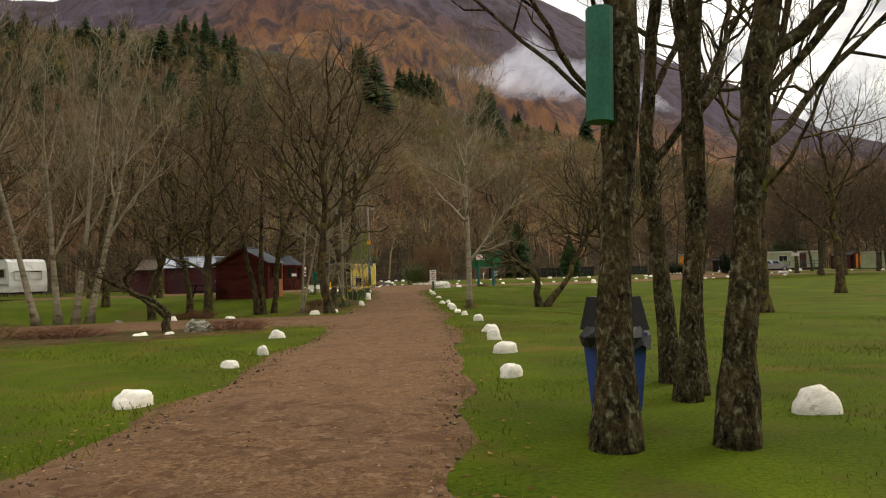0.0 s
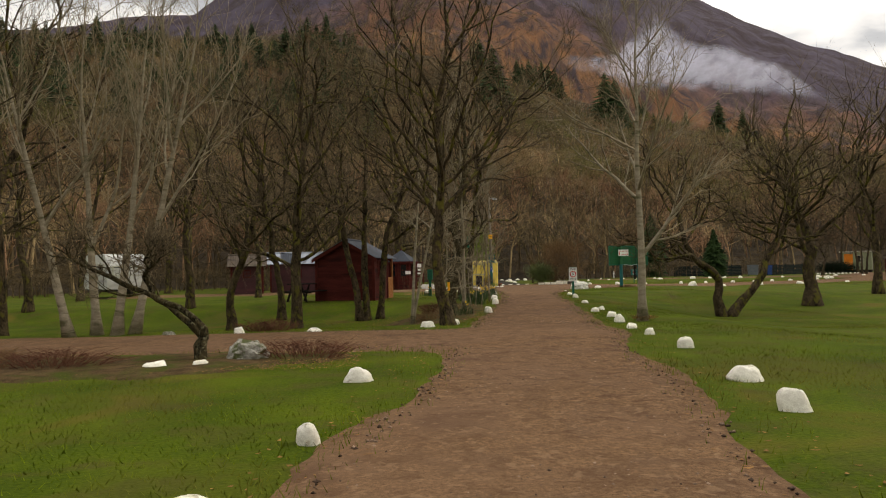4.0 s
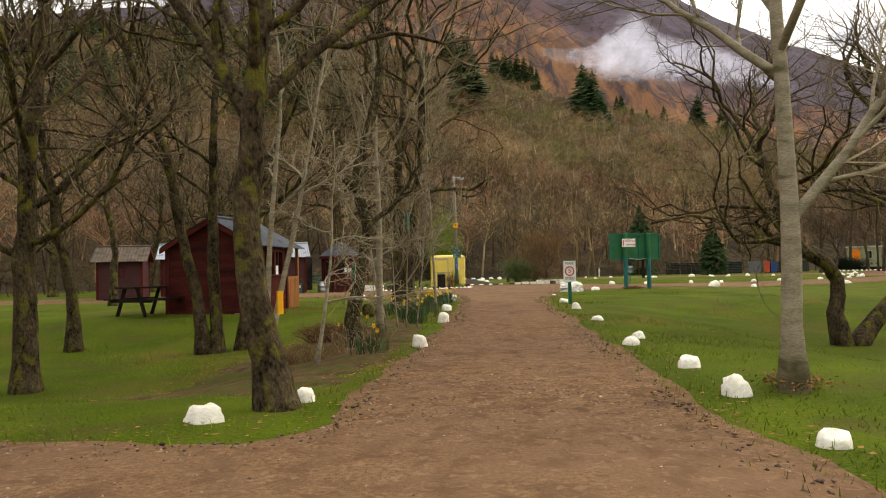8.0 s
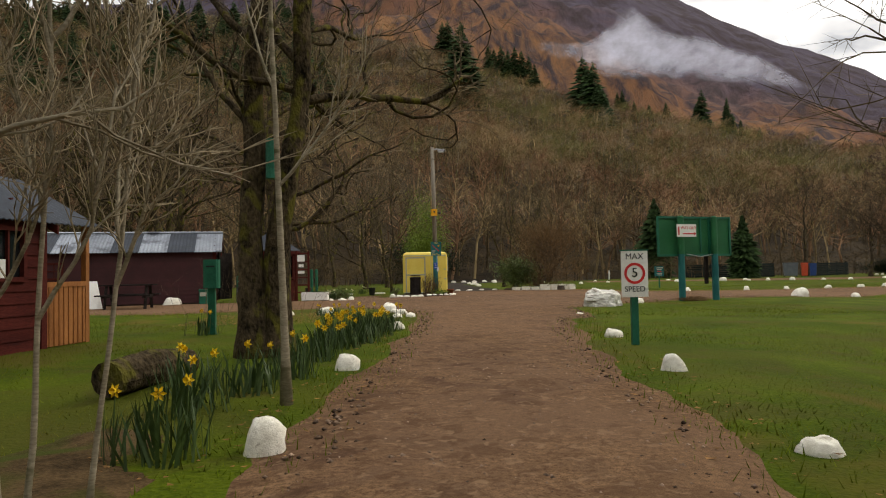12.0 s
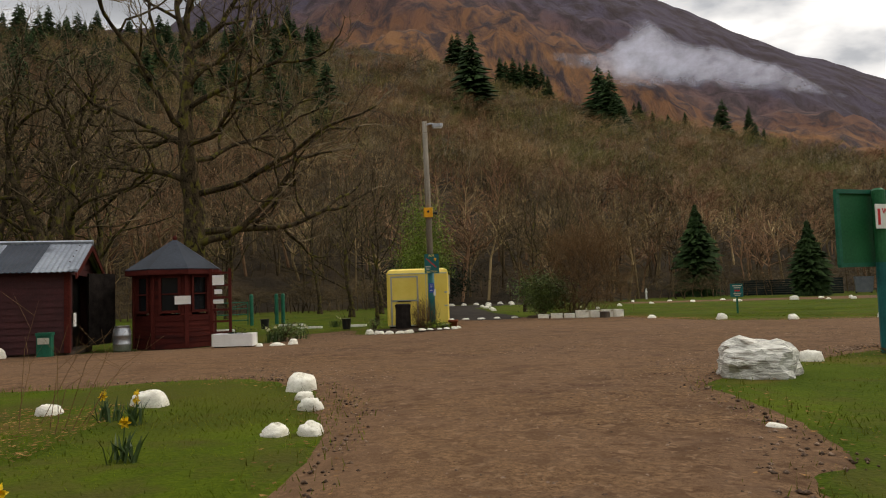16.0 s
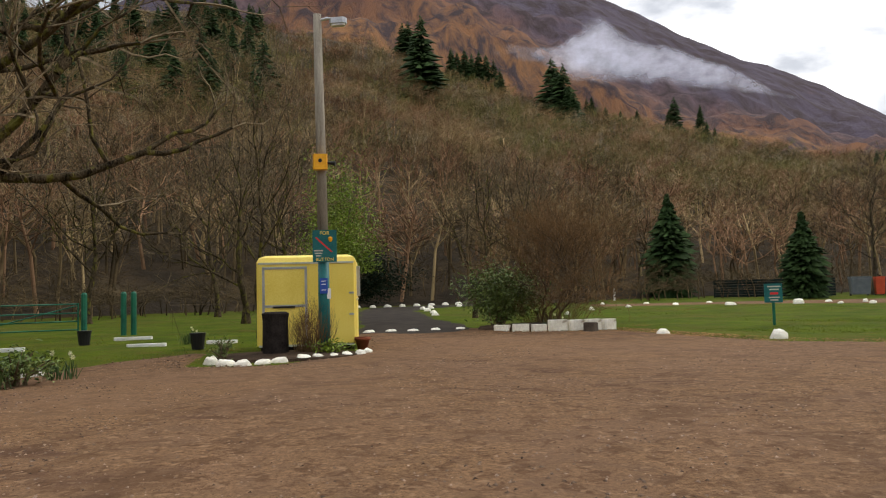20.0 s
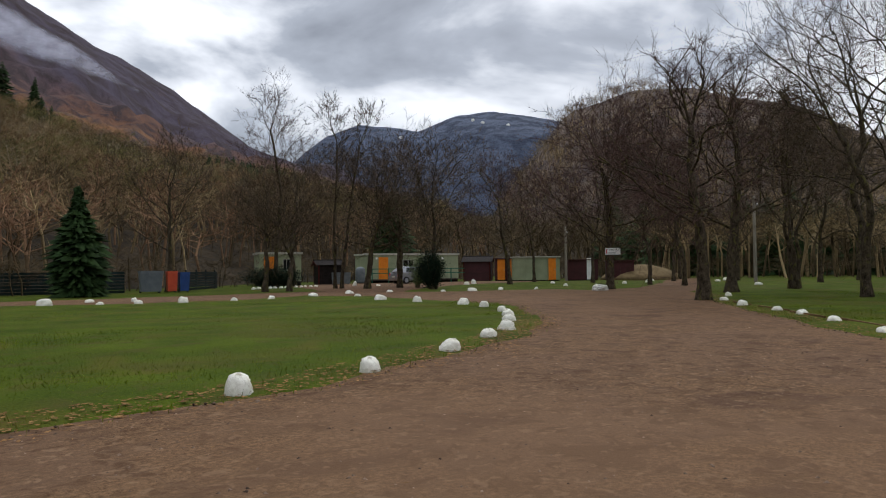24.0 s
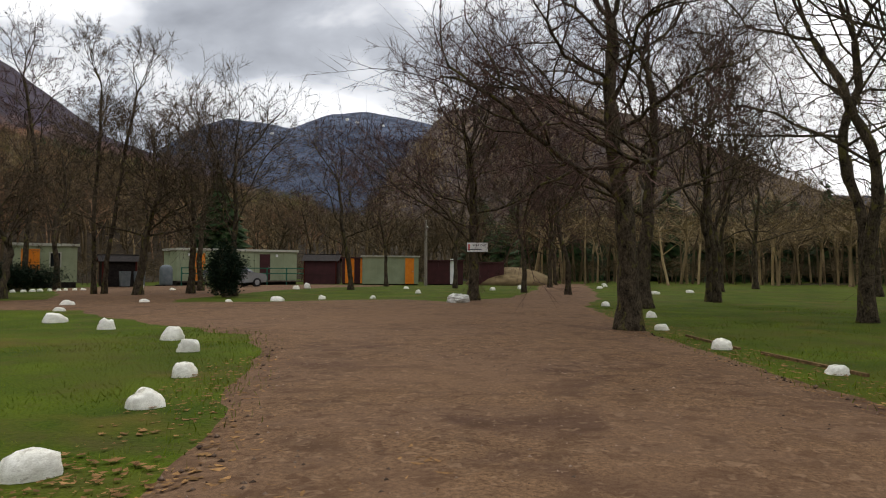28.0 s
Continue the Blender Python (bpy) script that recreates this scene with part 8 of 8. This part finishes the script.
part("log_body", Shape().tube([(-0.55, 0, 0.14), (0, 0.02, 0.16), (0.55, 0, 0.14)], [0.15, 0.17, 0.14], 11), BARK, lgx)

# ---- daffodils ----
def daffodils(x, y, n, seed, mat=PETAL, spread=0.3, h=0.36):
    r = random.Random(seed)
    root = thing("daffodil_clump", x, y, "clump of yellow daffodils in flower on the verge" if mat is PETAL else "clump of pale narcissi in flower", "flowers", "daffodils")
    lv, fl = Shape(), Shape()
    for k in range(n * 9):
        a, q = r.uniform(0, 6.283), spread * math.sqrt(r.uniform(0, 1))
        px_, py_ = math.cos(a) * q, math.sin(a) * q
        hh = h * r.uniform(0.55, 1.0)
        ex, ey = px_ + r.uniform(-.12, .12), py_ + r.uniform(-.12, .12)
        wx_, wy_ = math.sin(a) * 0.009, -math.cos(a) * 0.009
        mx_, my_ = (px_ + ex) / 2 + r.uniform(-.02, .02), (py_ + ey) / 2
        lv.add([(px_ - wx_, py_ - wy_, -0.02), (px_ + wx_, py_ + wy_, -0.02), (mx_ + wx_, my_ + wy_, hh * 0.6), (mx_ - wx_, my_ - wy_, hh * 0.6), (ex, ey, hh)], [(0, 1, 2, 3), (3, 2, 4)])
    for k in range(max(2, int(n * (0.35 if y < 31.5 else 0.6)))):
        a, q = r.uniform(0, 6.283), spread * math.sqrt(r.uniform(0, 1))
        px_, py_ = math.cos(a) * q, math.sin(a) * q
        hh = h * r.uniform(0.9, 1.2)
        lv.tube([(px_, py_, 0), (px_ + 0.02, py_, hh)], [0.005, 0.004], 3, False)
        w = r.uniform(-2.6, -0.5)
        d = Vector((math.cos(w), math.sin(w), 0.1)).normalized()
        c = Vector((px_ + 0.02, py_, hh))
        u_ = d.cross(Vector((0, 0, 1))).normalized()
        v_ = u_.cross(d)
        for j in range(6):
            b0, b1, b2 = j * 1.047, j * 1.047 + 0.42, j * 1.047 - 0.42
            R = 0.045
            tip = c + (u_ * math.cos(b0) + v_ * math.sin(b0)) * R
            fl.add([tuple(c), tuple(c + (u_ * math.cos(b1) + v_ * math.sin(b1)) * R * 0.6 + d * 0.006), tuple(tip), tuple(c + (u_ * math.cos(b2) + v_ * math.sin(b2)) * R * 0.6 + d * 0.006)], [(0, 1, 2), (0, 2, 3)])
        fl.tube([c, c + d * 0.03], [0.011, 0.02], 7, False)
        part("flower", fl, mat, root)
        fl = Shape()
    tagged(part("leaves", lv, DAFF_LEAF, root), kind="stuff")


for k, (dx, dy, n) in enumerate(((2.7, 28.0, 9), (2.6, 29.2, 8), (2.9, 29.9, 8), (3.15, 30.6, 8), (2.35, 30.0, 5), (3.3, 31.8, 9), (3.5, 32.9, 12), (3.75, 33.7, 12), (3.95, 34.6, 10), (4.1, 35.4, 9), (3.3, 33.4, 8), (3.75, 35.9, 9), (3.3, 36.1, 3), (1.85, 24.0, 6), (1.5, 27.0, 3), (1.2, 35.6, 4))):
    daffodils(dx, dy, n, 100 + k)
for k, (dx, dy, n) in enumerate(((2.4, 52.3, 9), (13.0, 61.2, 6), (3.4, 60.5, 6), (2.9, 53.4, 5))):
    daffodils(dx, dy, n, 140 + k, PETAL_W)

for dx, dy in ((2.77, 40.1), (3.06, 39.86), (3.54, 38.3), (1.3, 26.9)):
    daffodils(dx, dy, 3, int(dy * 10), spread=0.12, h=0.22)

lean = thing("folded_board", -4.3, 45.9, "white folded board leaning against the long hut", "board", turn=20)
part("board_panel", Shape().add([(-0.3, -0.25, 0), (0.25, -0.25, 0), (0.1, 0.1, 0.85), (-0.3, 0.1, 0.85), (-0.3, -0.22, 0), (0.25, -0.22, 0), (0.1, 0.13, 0.85), (-0.3, 0.13, 0.85)], [(0, 1, 2, 3), (7, 6, 5, 4), (0, 4, 5, 1), (1, 5, 6, 2), (2, 6, 7, 3), (3, 7, 4, 0)]), WHITE, lean)

# stores and bins between the green cabins
DRUM = material("grey_tank_paint", (0.10, 0.12, 0.12), (0.19, 0.21, 0.21), 3.0, 0.6, 0.2, 30.0)
tank = thing("gas_tank", 66.75, 89.9, "grey upright gas tank beside the green cabin", "tank")
part("tank_shell", Shape().lathe(0, 0, [(0.44, 0.06), (0.45, 0.2), (0.45, 1.15), (0.40, 1.36), (0.25, 1.48), (0.04, 1.52)], 18), DRUM, tank, "", True)
part("tank_base", Shape().box(0, 0, 0.03, 1.0, 1.0, 0.1), CHAR, tank)
gabled("dark_store", 61.2, 89.9, 0.79, -0.61, 2.0, 2.2, 1.7, 2.05, CHAR, CHAR, "low dark boarded store between the green cabins", board=0.2, z=0)
for x_, y_ in ((61.2, 88.0), (61.9, 87.5)):
    wheelie(x_, y_, 0.58, 0.7, 1.05, DRUM, "grey wheeled refuse bin before the dark store", -35)

# ---- caravan ----
cv = thing("touring_caravan", -16.6, 45.6, "cream-white touring caravan parked under the trees", "caravan", turn=-52)
prof = [(-2.5, 0.5), (-2.55, 0.9), (-2.45, 1.6), (-2.2, 2.25), (-1.8, 2.45), (1.9, 2.45), (2.25, 2.3), (2.5, 1.7), (2.55, 0.9), (2.5, 0.5)]
sh = Shape()
n = len(prof)
sh.add([(x_, yy, z_) for yy in (-1.05, 1.05) for x_, z_ in prof], [tuple(range(n)), tuple(range(2 * n - 1, n - 1, -1))] + [(i, n + i, n + (i + 1) % n, (i + 1) % n) for i in range(n)])
part("shell", sh, CARAVAN, cv)
for q, w_ in ((-1.6, 0.9), (-0.2, 0.9), (1.5, 1.1)):
    window(cv, q, -1.05, 1.62, 1, 0, w_, 0.55, (0, 0), CREAM)
window(cv, 2.5, 0, 1.5, 0, 1, 1.5, 0.5, (1, 0), CREAM)
part("door", Shape().box(0.7, -1.06, 1.3, 0.6, 0.03, 1.5), CARAVAN, cv)
part("stripe", Shape().box(0, -1.06, 0.95, 4.9, 0.02, 0.12), METAL, cv)
for q in (-1, 1):
    part("wheel", Shape().tube([(0, q * 0.85, 0.32), (0, q * 1.02, 0.32)], [0.32, 0.32], 16), BLACK, cv)
part("drawbar", Shape().tube([(-2.5, 0, 0.45), (-3.4, 0, 0.45)], [0.05, 0.05], 6), METAL, cv)
part("chassis", Shape().box(0, 0, 0.45, 4.6, 1.8, 0.12), BLACK, cv)


# ---- green cabins at the east end ----
def box_cabin(name, x0, y0, x1, y1, depth, h, mat, label, doors=(), wins=(), lift=0.35, trim=CREAM, panel=1.2, roof=0.16, veranda=True):
    """A flat-roofed prefabricated cabin. Its front runs from the first to the second point; depth behind."""
    L = math.hypot(x1 - x0, y1 - y0)
    root = thing(name, x0, y0, label, "cabin", turn=math.degrees(math.atan2(y1 - y0, x1 - x0)), z=0)
    part("skirt", Shape().box(L / 2, depth / 2, lift / 2, L - 0.1, depth - 0.1, lift), CHAR, root)
    n = max(2, round(L / panel))
    for k in range(n):
        part("wall_panel", Shape().box((k + 0.5) * L / n, 0.03, (lift + h) / 2, L / n - 0.018, 0.06, h - lift), mat, root)
    part("back_wall", Shape().box(L / 2, depth - 0.03, (lift + h) / 2, L, 0.06, h - lift), mat, root)
    for q in (0.03, L - 0.03):
        part("end_wall", Shape().box(q, depth / 2, (lift + h) / 2, 0.06, depth - 0.13, h - lift), mat, root)
    part("roof", Shape().box(L / 2, depth / 2, h + roof / 2 + 0.005, L + 0.24, depth + 0.24, roof, 0, 0.02), trim, root, "cream flat roof edge")
    for a, w_, col in doors:
        d_ = part("door", Shape().box(a, -0.02, lift + 1.03, w_, 0.04, 2.05), col, root, "orange painted door" if col is ORANGE else "")
        part("handle", Shape().box(a + w_ * 0.38, -0.055, lift + 1.0, 0.04, 0.03, 0.12), METAL, d_)
    for a, w_, h_, z_ in wins:
        window(root, a, -0.02, z_, 1, 0, w_, h_, (1, 0), trim)
    if veranda:
        part("deck", Shape().box(L / 2, -0.7, lift - 0.05, L, 1.3, 0.1), OLD_WOOD, root)
        for k in range(int(L / 1.6) + 1):
            part("rail_post", Shape().box(min(k * 1.6, L), -1.3, lift / 2 + 0.5, 0.08, 0.08, lift + 1.0), GREEN, root)
        for zz in (0.55, 0.95):
            part("rail", Shape().box(L / 2, -1.3, lift + zz, L, 0.04, 0.07), GREEN, root)
    return root


g1 = box_cabin("green_cabin", 67.88, 90.0, 75.9, 85.0, 3.4, 2.6, SAGE, "sage green prefabricated cabin with orange door and railing", doors=((1.6, 0.95, ORANGE), (6.75, 0.85, MAROON)), wins=((4.1, 1.1, 0.8, 1.75),))
part("wall_lamp", Shape().box(0.9, -0.08, 2.3, 0.14, 0.14, 0.2), WHITE, g1)
part("wall_lamp", Shape().box(7.7, -0.08, 2.3, 0.14, 0.14, 0.2), WHITE, g1)
box_cabin("green_cabin", 57.2, 92.8, 60.0, 90.74, 3.2, 2.6, SAGE, "sage green prefabricated cabin half hidden by trees", doors=((0.9, 1.0, ORANGE),), wins=((2.25, 0.6, 0.9, 1.75),), veranda=False)
r1 = gabled("maroon_shed", 77.3, 85.2, 0.42, -0.91, 2.6, 3.6, 1.95, 2.45, MAROON, CHAR, "dark maroon boarded shed beside the green cabin", board=0.2, z=0)
r2 = box_cabin("orange_door_store", 78.6, 82.4, 79.4, 80.4, 2.4, 2.15, MAROON, "narrow dark store with two orange doors", doors=((0.65, 0.75, ORANGE), (1.9, 0.75, ORANGE)), lift=0.1, veranda=False, roof=0.1, trim=MAROON)
box_cabin("pale_cabin", 77.2, 79.7, 79.4, 75.8, 2.6, 2.25, SAGE, "pale sage prefabricated cabin with an orange door at its end", doors=((3.75, 0.7, ORANGE),), lift=0.1, veranda=False, roof=0.1)
box_cabin("maroon_store", 80.5, 75.6, 81.6, 72.8, 2.2, 1.95, MAROON, "low dark maroon store shed", lift=0.08, veranda=False, roof=0.08, trim=MAROON, doors=((2.2, 0.5, WHITE),))
box_cabin("maroon_store", 82.2, 72.2, 83.2, 69.8, 2.2, 1.8, MAROON, "low dark maroon store shed", lift=0.08, veranda=False, roof=0.08, trim=MAROON)

bank = part("grass_bank", Shape().lathe(0, 0, [(4.6, -0.05), (4.0, 0.5), (2.6, 1.1), (1.0, 1.45), (0.05, 1.5)], 20), DRY_GRASS, None, "", True)
bank.matrix_basis = pose(87.5, 70.5, 0, 0, 0, 25) @ Matrix.Diagonal((1.5, 0.9, 1, 1))
tagged(bank, "low bank of dry straw-coloured grass behind the stores", "bank", kind="structure")
# telegraph poles
for x_, y_, h_ in ((73.6, 57.6, 6.4), (79.0, 75.0, 5.2)):
    tp = thing("telegraph_pole", x_, y_, "grey weathered telegraph pole on the grass", "pole", "telegraph poles")
    part("pole_shaft", Shape().tube([(0, 0, -0.1), (0, 0, h_)], [0.13, 0.1], 10), POLE_WOOD, tp)
    part("cross_bar", Shape().box(0, -0.1, h_ - 0.7, 0.9, 0.08, 0.1, 30), POLE_WOOD, tp)
    for q in (-0.35, 0.35):
        part("insulator", Shape().lathe(q * 0.87, -0.1 + q * 0.5, [(0.04, h_ - 0.66), (0.05, h_ - 0.56), (0.02, h_ - 0.52)], 8), WHITE, tp)

# ---- parked car ----
car = thing("parked_car", 66.5, 83.8, "silver five-door hatchback parked before the green cabin", "car", turn=157)
lower = [(-2.0, 0.32), (-2.08, 0.6), (-2.0, 0.88), (-1.1, 1.0), (1.5, 0.98), (2.0, 0.9), (2.05, 0.55), (1.98, 0.3)]
upper = [(-1.15, 0.98), (-0.45, 1.42), (0.2, 1.5), (1.2, 1.46), (1.75, 1.08), (1.8, 0.95)]
for nm, prof_, w_, w2, mat_ in (("body", lower, 0.86, 0.84, SILVER), ("roof", upper, 0.80, 0.62, SILVER)):
    s_ = Shape()
    n = len(prof_)
    zmax = max(z_ for _, z_ in prof_)
    zmin = min(z_ for _, z_ in prof_)
    def half(z_):
        return w_ + (w2 - w_) * (z_ - zmin) / (zmax - zmin)
    s_.add([(x_, sg_ * half(z_), z_) for sg_ in (-1, 1) for x_, z_ in prof_], [tuple(range(n - 1, -1, -1)), tuple(range(n, 2 * n))] + [(i, (i + 1) % n, n + (i + 1) % n, n + i) for i in range(n)])
    part(nm, s_, mat_, car)
part("windscreen", Shape().add([(-1.14, -0.7, 1.01), (-1.14, 0.7, 1.01), (-0.5, 0.58, 1.40), (-0.5, -0.58, 1.40)], [(0, 1, 2, 3)]), GLASS, car)
part("rear_window", Shape().add([(1.83, -0.62, 1.06), (1.83, 0.62, 1.06), (1.28, 0.56, 1.44), (1.28, -0.56, 1.44)], [(3, 2, 1, 0)]), GLASS, car)
for sg_ in (-1, 1):
    for x0_, x1_ in ((-0.75, 0.2), (0.3, 1.25)):
        part("side_window", Shape().add([(x0_, sg_ * 0.80, 1.03), (x1_, sg_ * 0.80, 1.03), (x1_ - 0.08, sg_ * 0.675, 1.38), (max(x0_ + 0.3, x0_), sg_ * 0.675, 1.38)], [(0, 1, 2, 3)]), GLASS, car)
    for x_ in (-1.3, 1.3):
        wl = part("wheel", Shape().tube([(x_, sg_ * 0.68, 0.31), (x_, sg_ * 0.89, 0.31)], [0.31, 0.31], 18), BLACK, car)
        part("rim", Shape().tube([(x_, sg_ * 0.86, 0.31), (x_, sg_ * 0.90, 0.31)], [0.2, 0.18], 14), METAL, wl)
    part("headlight", Shape().box(-1.98, sg_ * 0.6, 0.72, 0.14, 0.34, 0.16, 0, 0.03), LENS_GLASS, car)
    part("tail_light", Shape().box(1.98, sg_ * 0.68, 0.82, 0.1, 0.2, 0.24, 0, 0.03), RED_MARK, car)
    part("door_mirror", Shape().box(-0.75, sg_ * 0.93, 1.02, 0.12, 0.16, 0.12, 0, 0.03), SILVER, car)
part("number_plate", Shape().box(2.06, 0, 0.62, 0.02, 0.5, 0.11), CREAM, car)

# old white horse-box-like stump and posts at the verge
st = thing("cut_stump", -6.8, 13.6, "mossy cut tree stump on the verge", "stump")
part("stump_body", Shape().lathe(0, 0, [(0.26, -0.03), (0.2, 0.12), (0.17, 0.45), (0.19, 0.62), (0.15, 0.64)], 11), BARK, st)
fb = thing("timber_kerb", 36.0, 51.25, "long low timber edging the grass", "timber", turn=25)
for q in range(4):
    part("timber_length", Shape().box(-4.6 + q * 2.6, 0.08 * (q % 2), 0.012, 2.1, 0.05, 0.045, 2 * (q % 3) - 2), STALK, fb)


# ---- grass, pebbles, leaf litter ----
def blades(count, seed, lo, hi, boxes, mat, name, label, lean=0.5, width=0.006, edge=None):
    """Single blades standing in the grass, joined."""
    r = np.random.RandomState(seed)
    xs, ys = [], []
    weights = np.array([(b[1] - b[0]) * (b[3] - b[2]) * b[4] for b in boxes])
    for b, share in zip(boxes, weights / weights.sum()):
        k = int(count * share)
        xs.append(r.uniform(b[0], b[1], k))
        ys.append(r.uniform(b[2], b[3], k))
    x, y = np.concatenate(xs), np.concatenate(ys)
    d = np.minimum(gravel_distance(x, y), far_from_line(x, y, LANE))
    keep = d > 0.02 if edge is None else (d > edge[0]) & (d < edge[1])
    x, y = x[keep], y[keep]
    n_ = len(x)
    h = r.uniform(lo, hi, n_)
    a = r.uniform(0, 6.283, n_)
    wx, wy = np.cos(a) * width, np.sin(a) * width
    z = gz(x, y) - 0.015
    tx, ty = x + r.uniform(-lean, lean, n_) * h, y + r.uniform(-lean, lean, n_) * h
    v_ = np.stack([np.stack([x - wx, y - wy, z], 1), np.stack([x + wx, y + wy, z], 1), np.stack([tx, ty, z + h], 1)], 1).reshape(-1, 3)
    ob_ = new(name, big_mesh(name, v_, np.arange(3 * n_).reshape(-1, 3), mat))
    return tagged(ob_, label, "grass", kind="stuff")


BOXES = [(-9, 13, -3, 22, 2.0), (-5, 14, 22, 44, 2.0), (12, 40, 44, 62, 1.2), (28, 52, 46, 60, 1.0), (-6, 6, 52, 66, 0.8), (14, 40, 56, 76, 0.5)]
blades(420000, 1, 0.02, 0.05, BOXES, BLADE, "grass_blades", "short green grass blades on the verges and lawns", 1.0, 0.005)
blades(60000, 2, 0.05, 0.11, [(-7, 12, -2, 44, 1), (13, 40, 44, 62, 0.6)], BLADE, "grass_tufts", "longer grass tufts along the track edges", 0.5, 0.006, (-0.28, 0.5))


def chips(count, seed, size, boxes, mat, name, label, inside, category, flat=False):
    r = np.random.RandomState(seed)
    per = int(count / len(boxes))
    x = np.concatenate([r.uniform(b[0], b[1], per) for b in boxes])
    y = np.concatenate([r.uniform(b[2], b[3], per) for b in boxes])
    d = gravel_distance(x, y)
    keep = (d > inside[0]) & (d < inside[1])
    x, y, d = x[keep], y[keep], d[keep]
    n_ = len(x)
    s_ = r.uniform(0.4, 1.0, n_) ** 2 * size
    z = gz(x, y) + 0.02
    if flat:
        base = np.array([(1, 0, 0.15), (0, 0.6, 0), (-1, 0, 0.2), (0, -0.6, 0.05)])
        tri = np.array([(0, 1, 2), (0, 2, 3)])
    else:
        base = np.array([(1, 0, 0), (-0.5, 0.8, 0), (-0.6, -0.8, 0), (0.1, 0.1, 0.65), (0, 0, -0.5)])
        tri = np.array([(0, 1, 3), (1, 2, 3), (2, 0, 3), (1, 0, 4), (2, 1, 4), (0, 2, 4)])
    a = r.uniform(0, 6.283, n_)
    c, sn = np.cos(a)[:, None], np.sin(a)[:, None]
    jx, jy = base[None, :, 0] * r.uniform(0.7, 1.3, (n_, 1)), base[None, :, 1] * r.uniform(0.7, 1.3, (n_, 1))
    v_ = np.stack([x[:, None] + s_[:, None] * (c * jx - sn * jy), y[:, None] + s_[:, None] * (sn * jx + c * jy), z[:, None] + s_[:, None] * base[None, :, 2]], -1).reshape(-1, 3)
    f_ = (tri[None] + (np.arange(n_) * len(base))[:, None, None]).reshape(-1, 3)
    return tagged(new(name, big_mesh(name, v_, f_, mat)), label, category, kind="stuff")


ROADBOX = [(-3, 9, -2, 20), (0, 9, 18, 42), (-4, 16, 40, 62), (14, 42, 44, 62), (3, 14, 42, 56)]
chips(110000, 3, 0.030, ROADBOX, PEBBLE, "pebbles", "loose reddish gravel stones on the track", (-9, 0.0), "gravel")
chips(42000, 4, 0.034, ROADBOX, LITTER, "leaf_litter", "dry brown fallen leaves over the gravel", (-9, 0.6), "leaves", True)
chips(60000, 5, 0.045, [(28, 48, 46, 58), (10, 18, 57, 62), (14, 30, 52, 58)], LITTER, "leaf_drift", "dry brown leaves drifted at the forecourt edge", (-1.6, 0.8), "leaves", True)
chips(12000, 6, 0.03, [(-1.2, 2.6, 21.5, 28.0), (-6.5, -0.6, 12.6, 14.6), (0.2, 2.8, 37.5, 41.0)], LITTER, "verge_litter", "dry brown leaves and dead stems on the verge", (0.05, 9), "leaves", True)
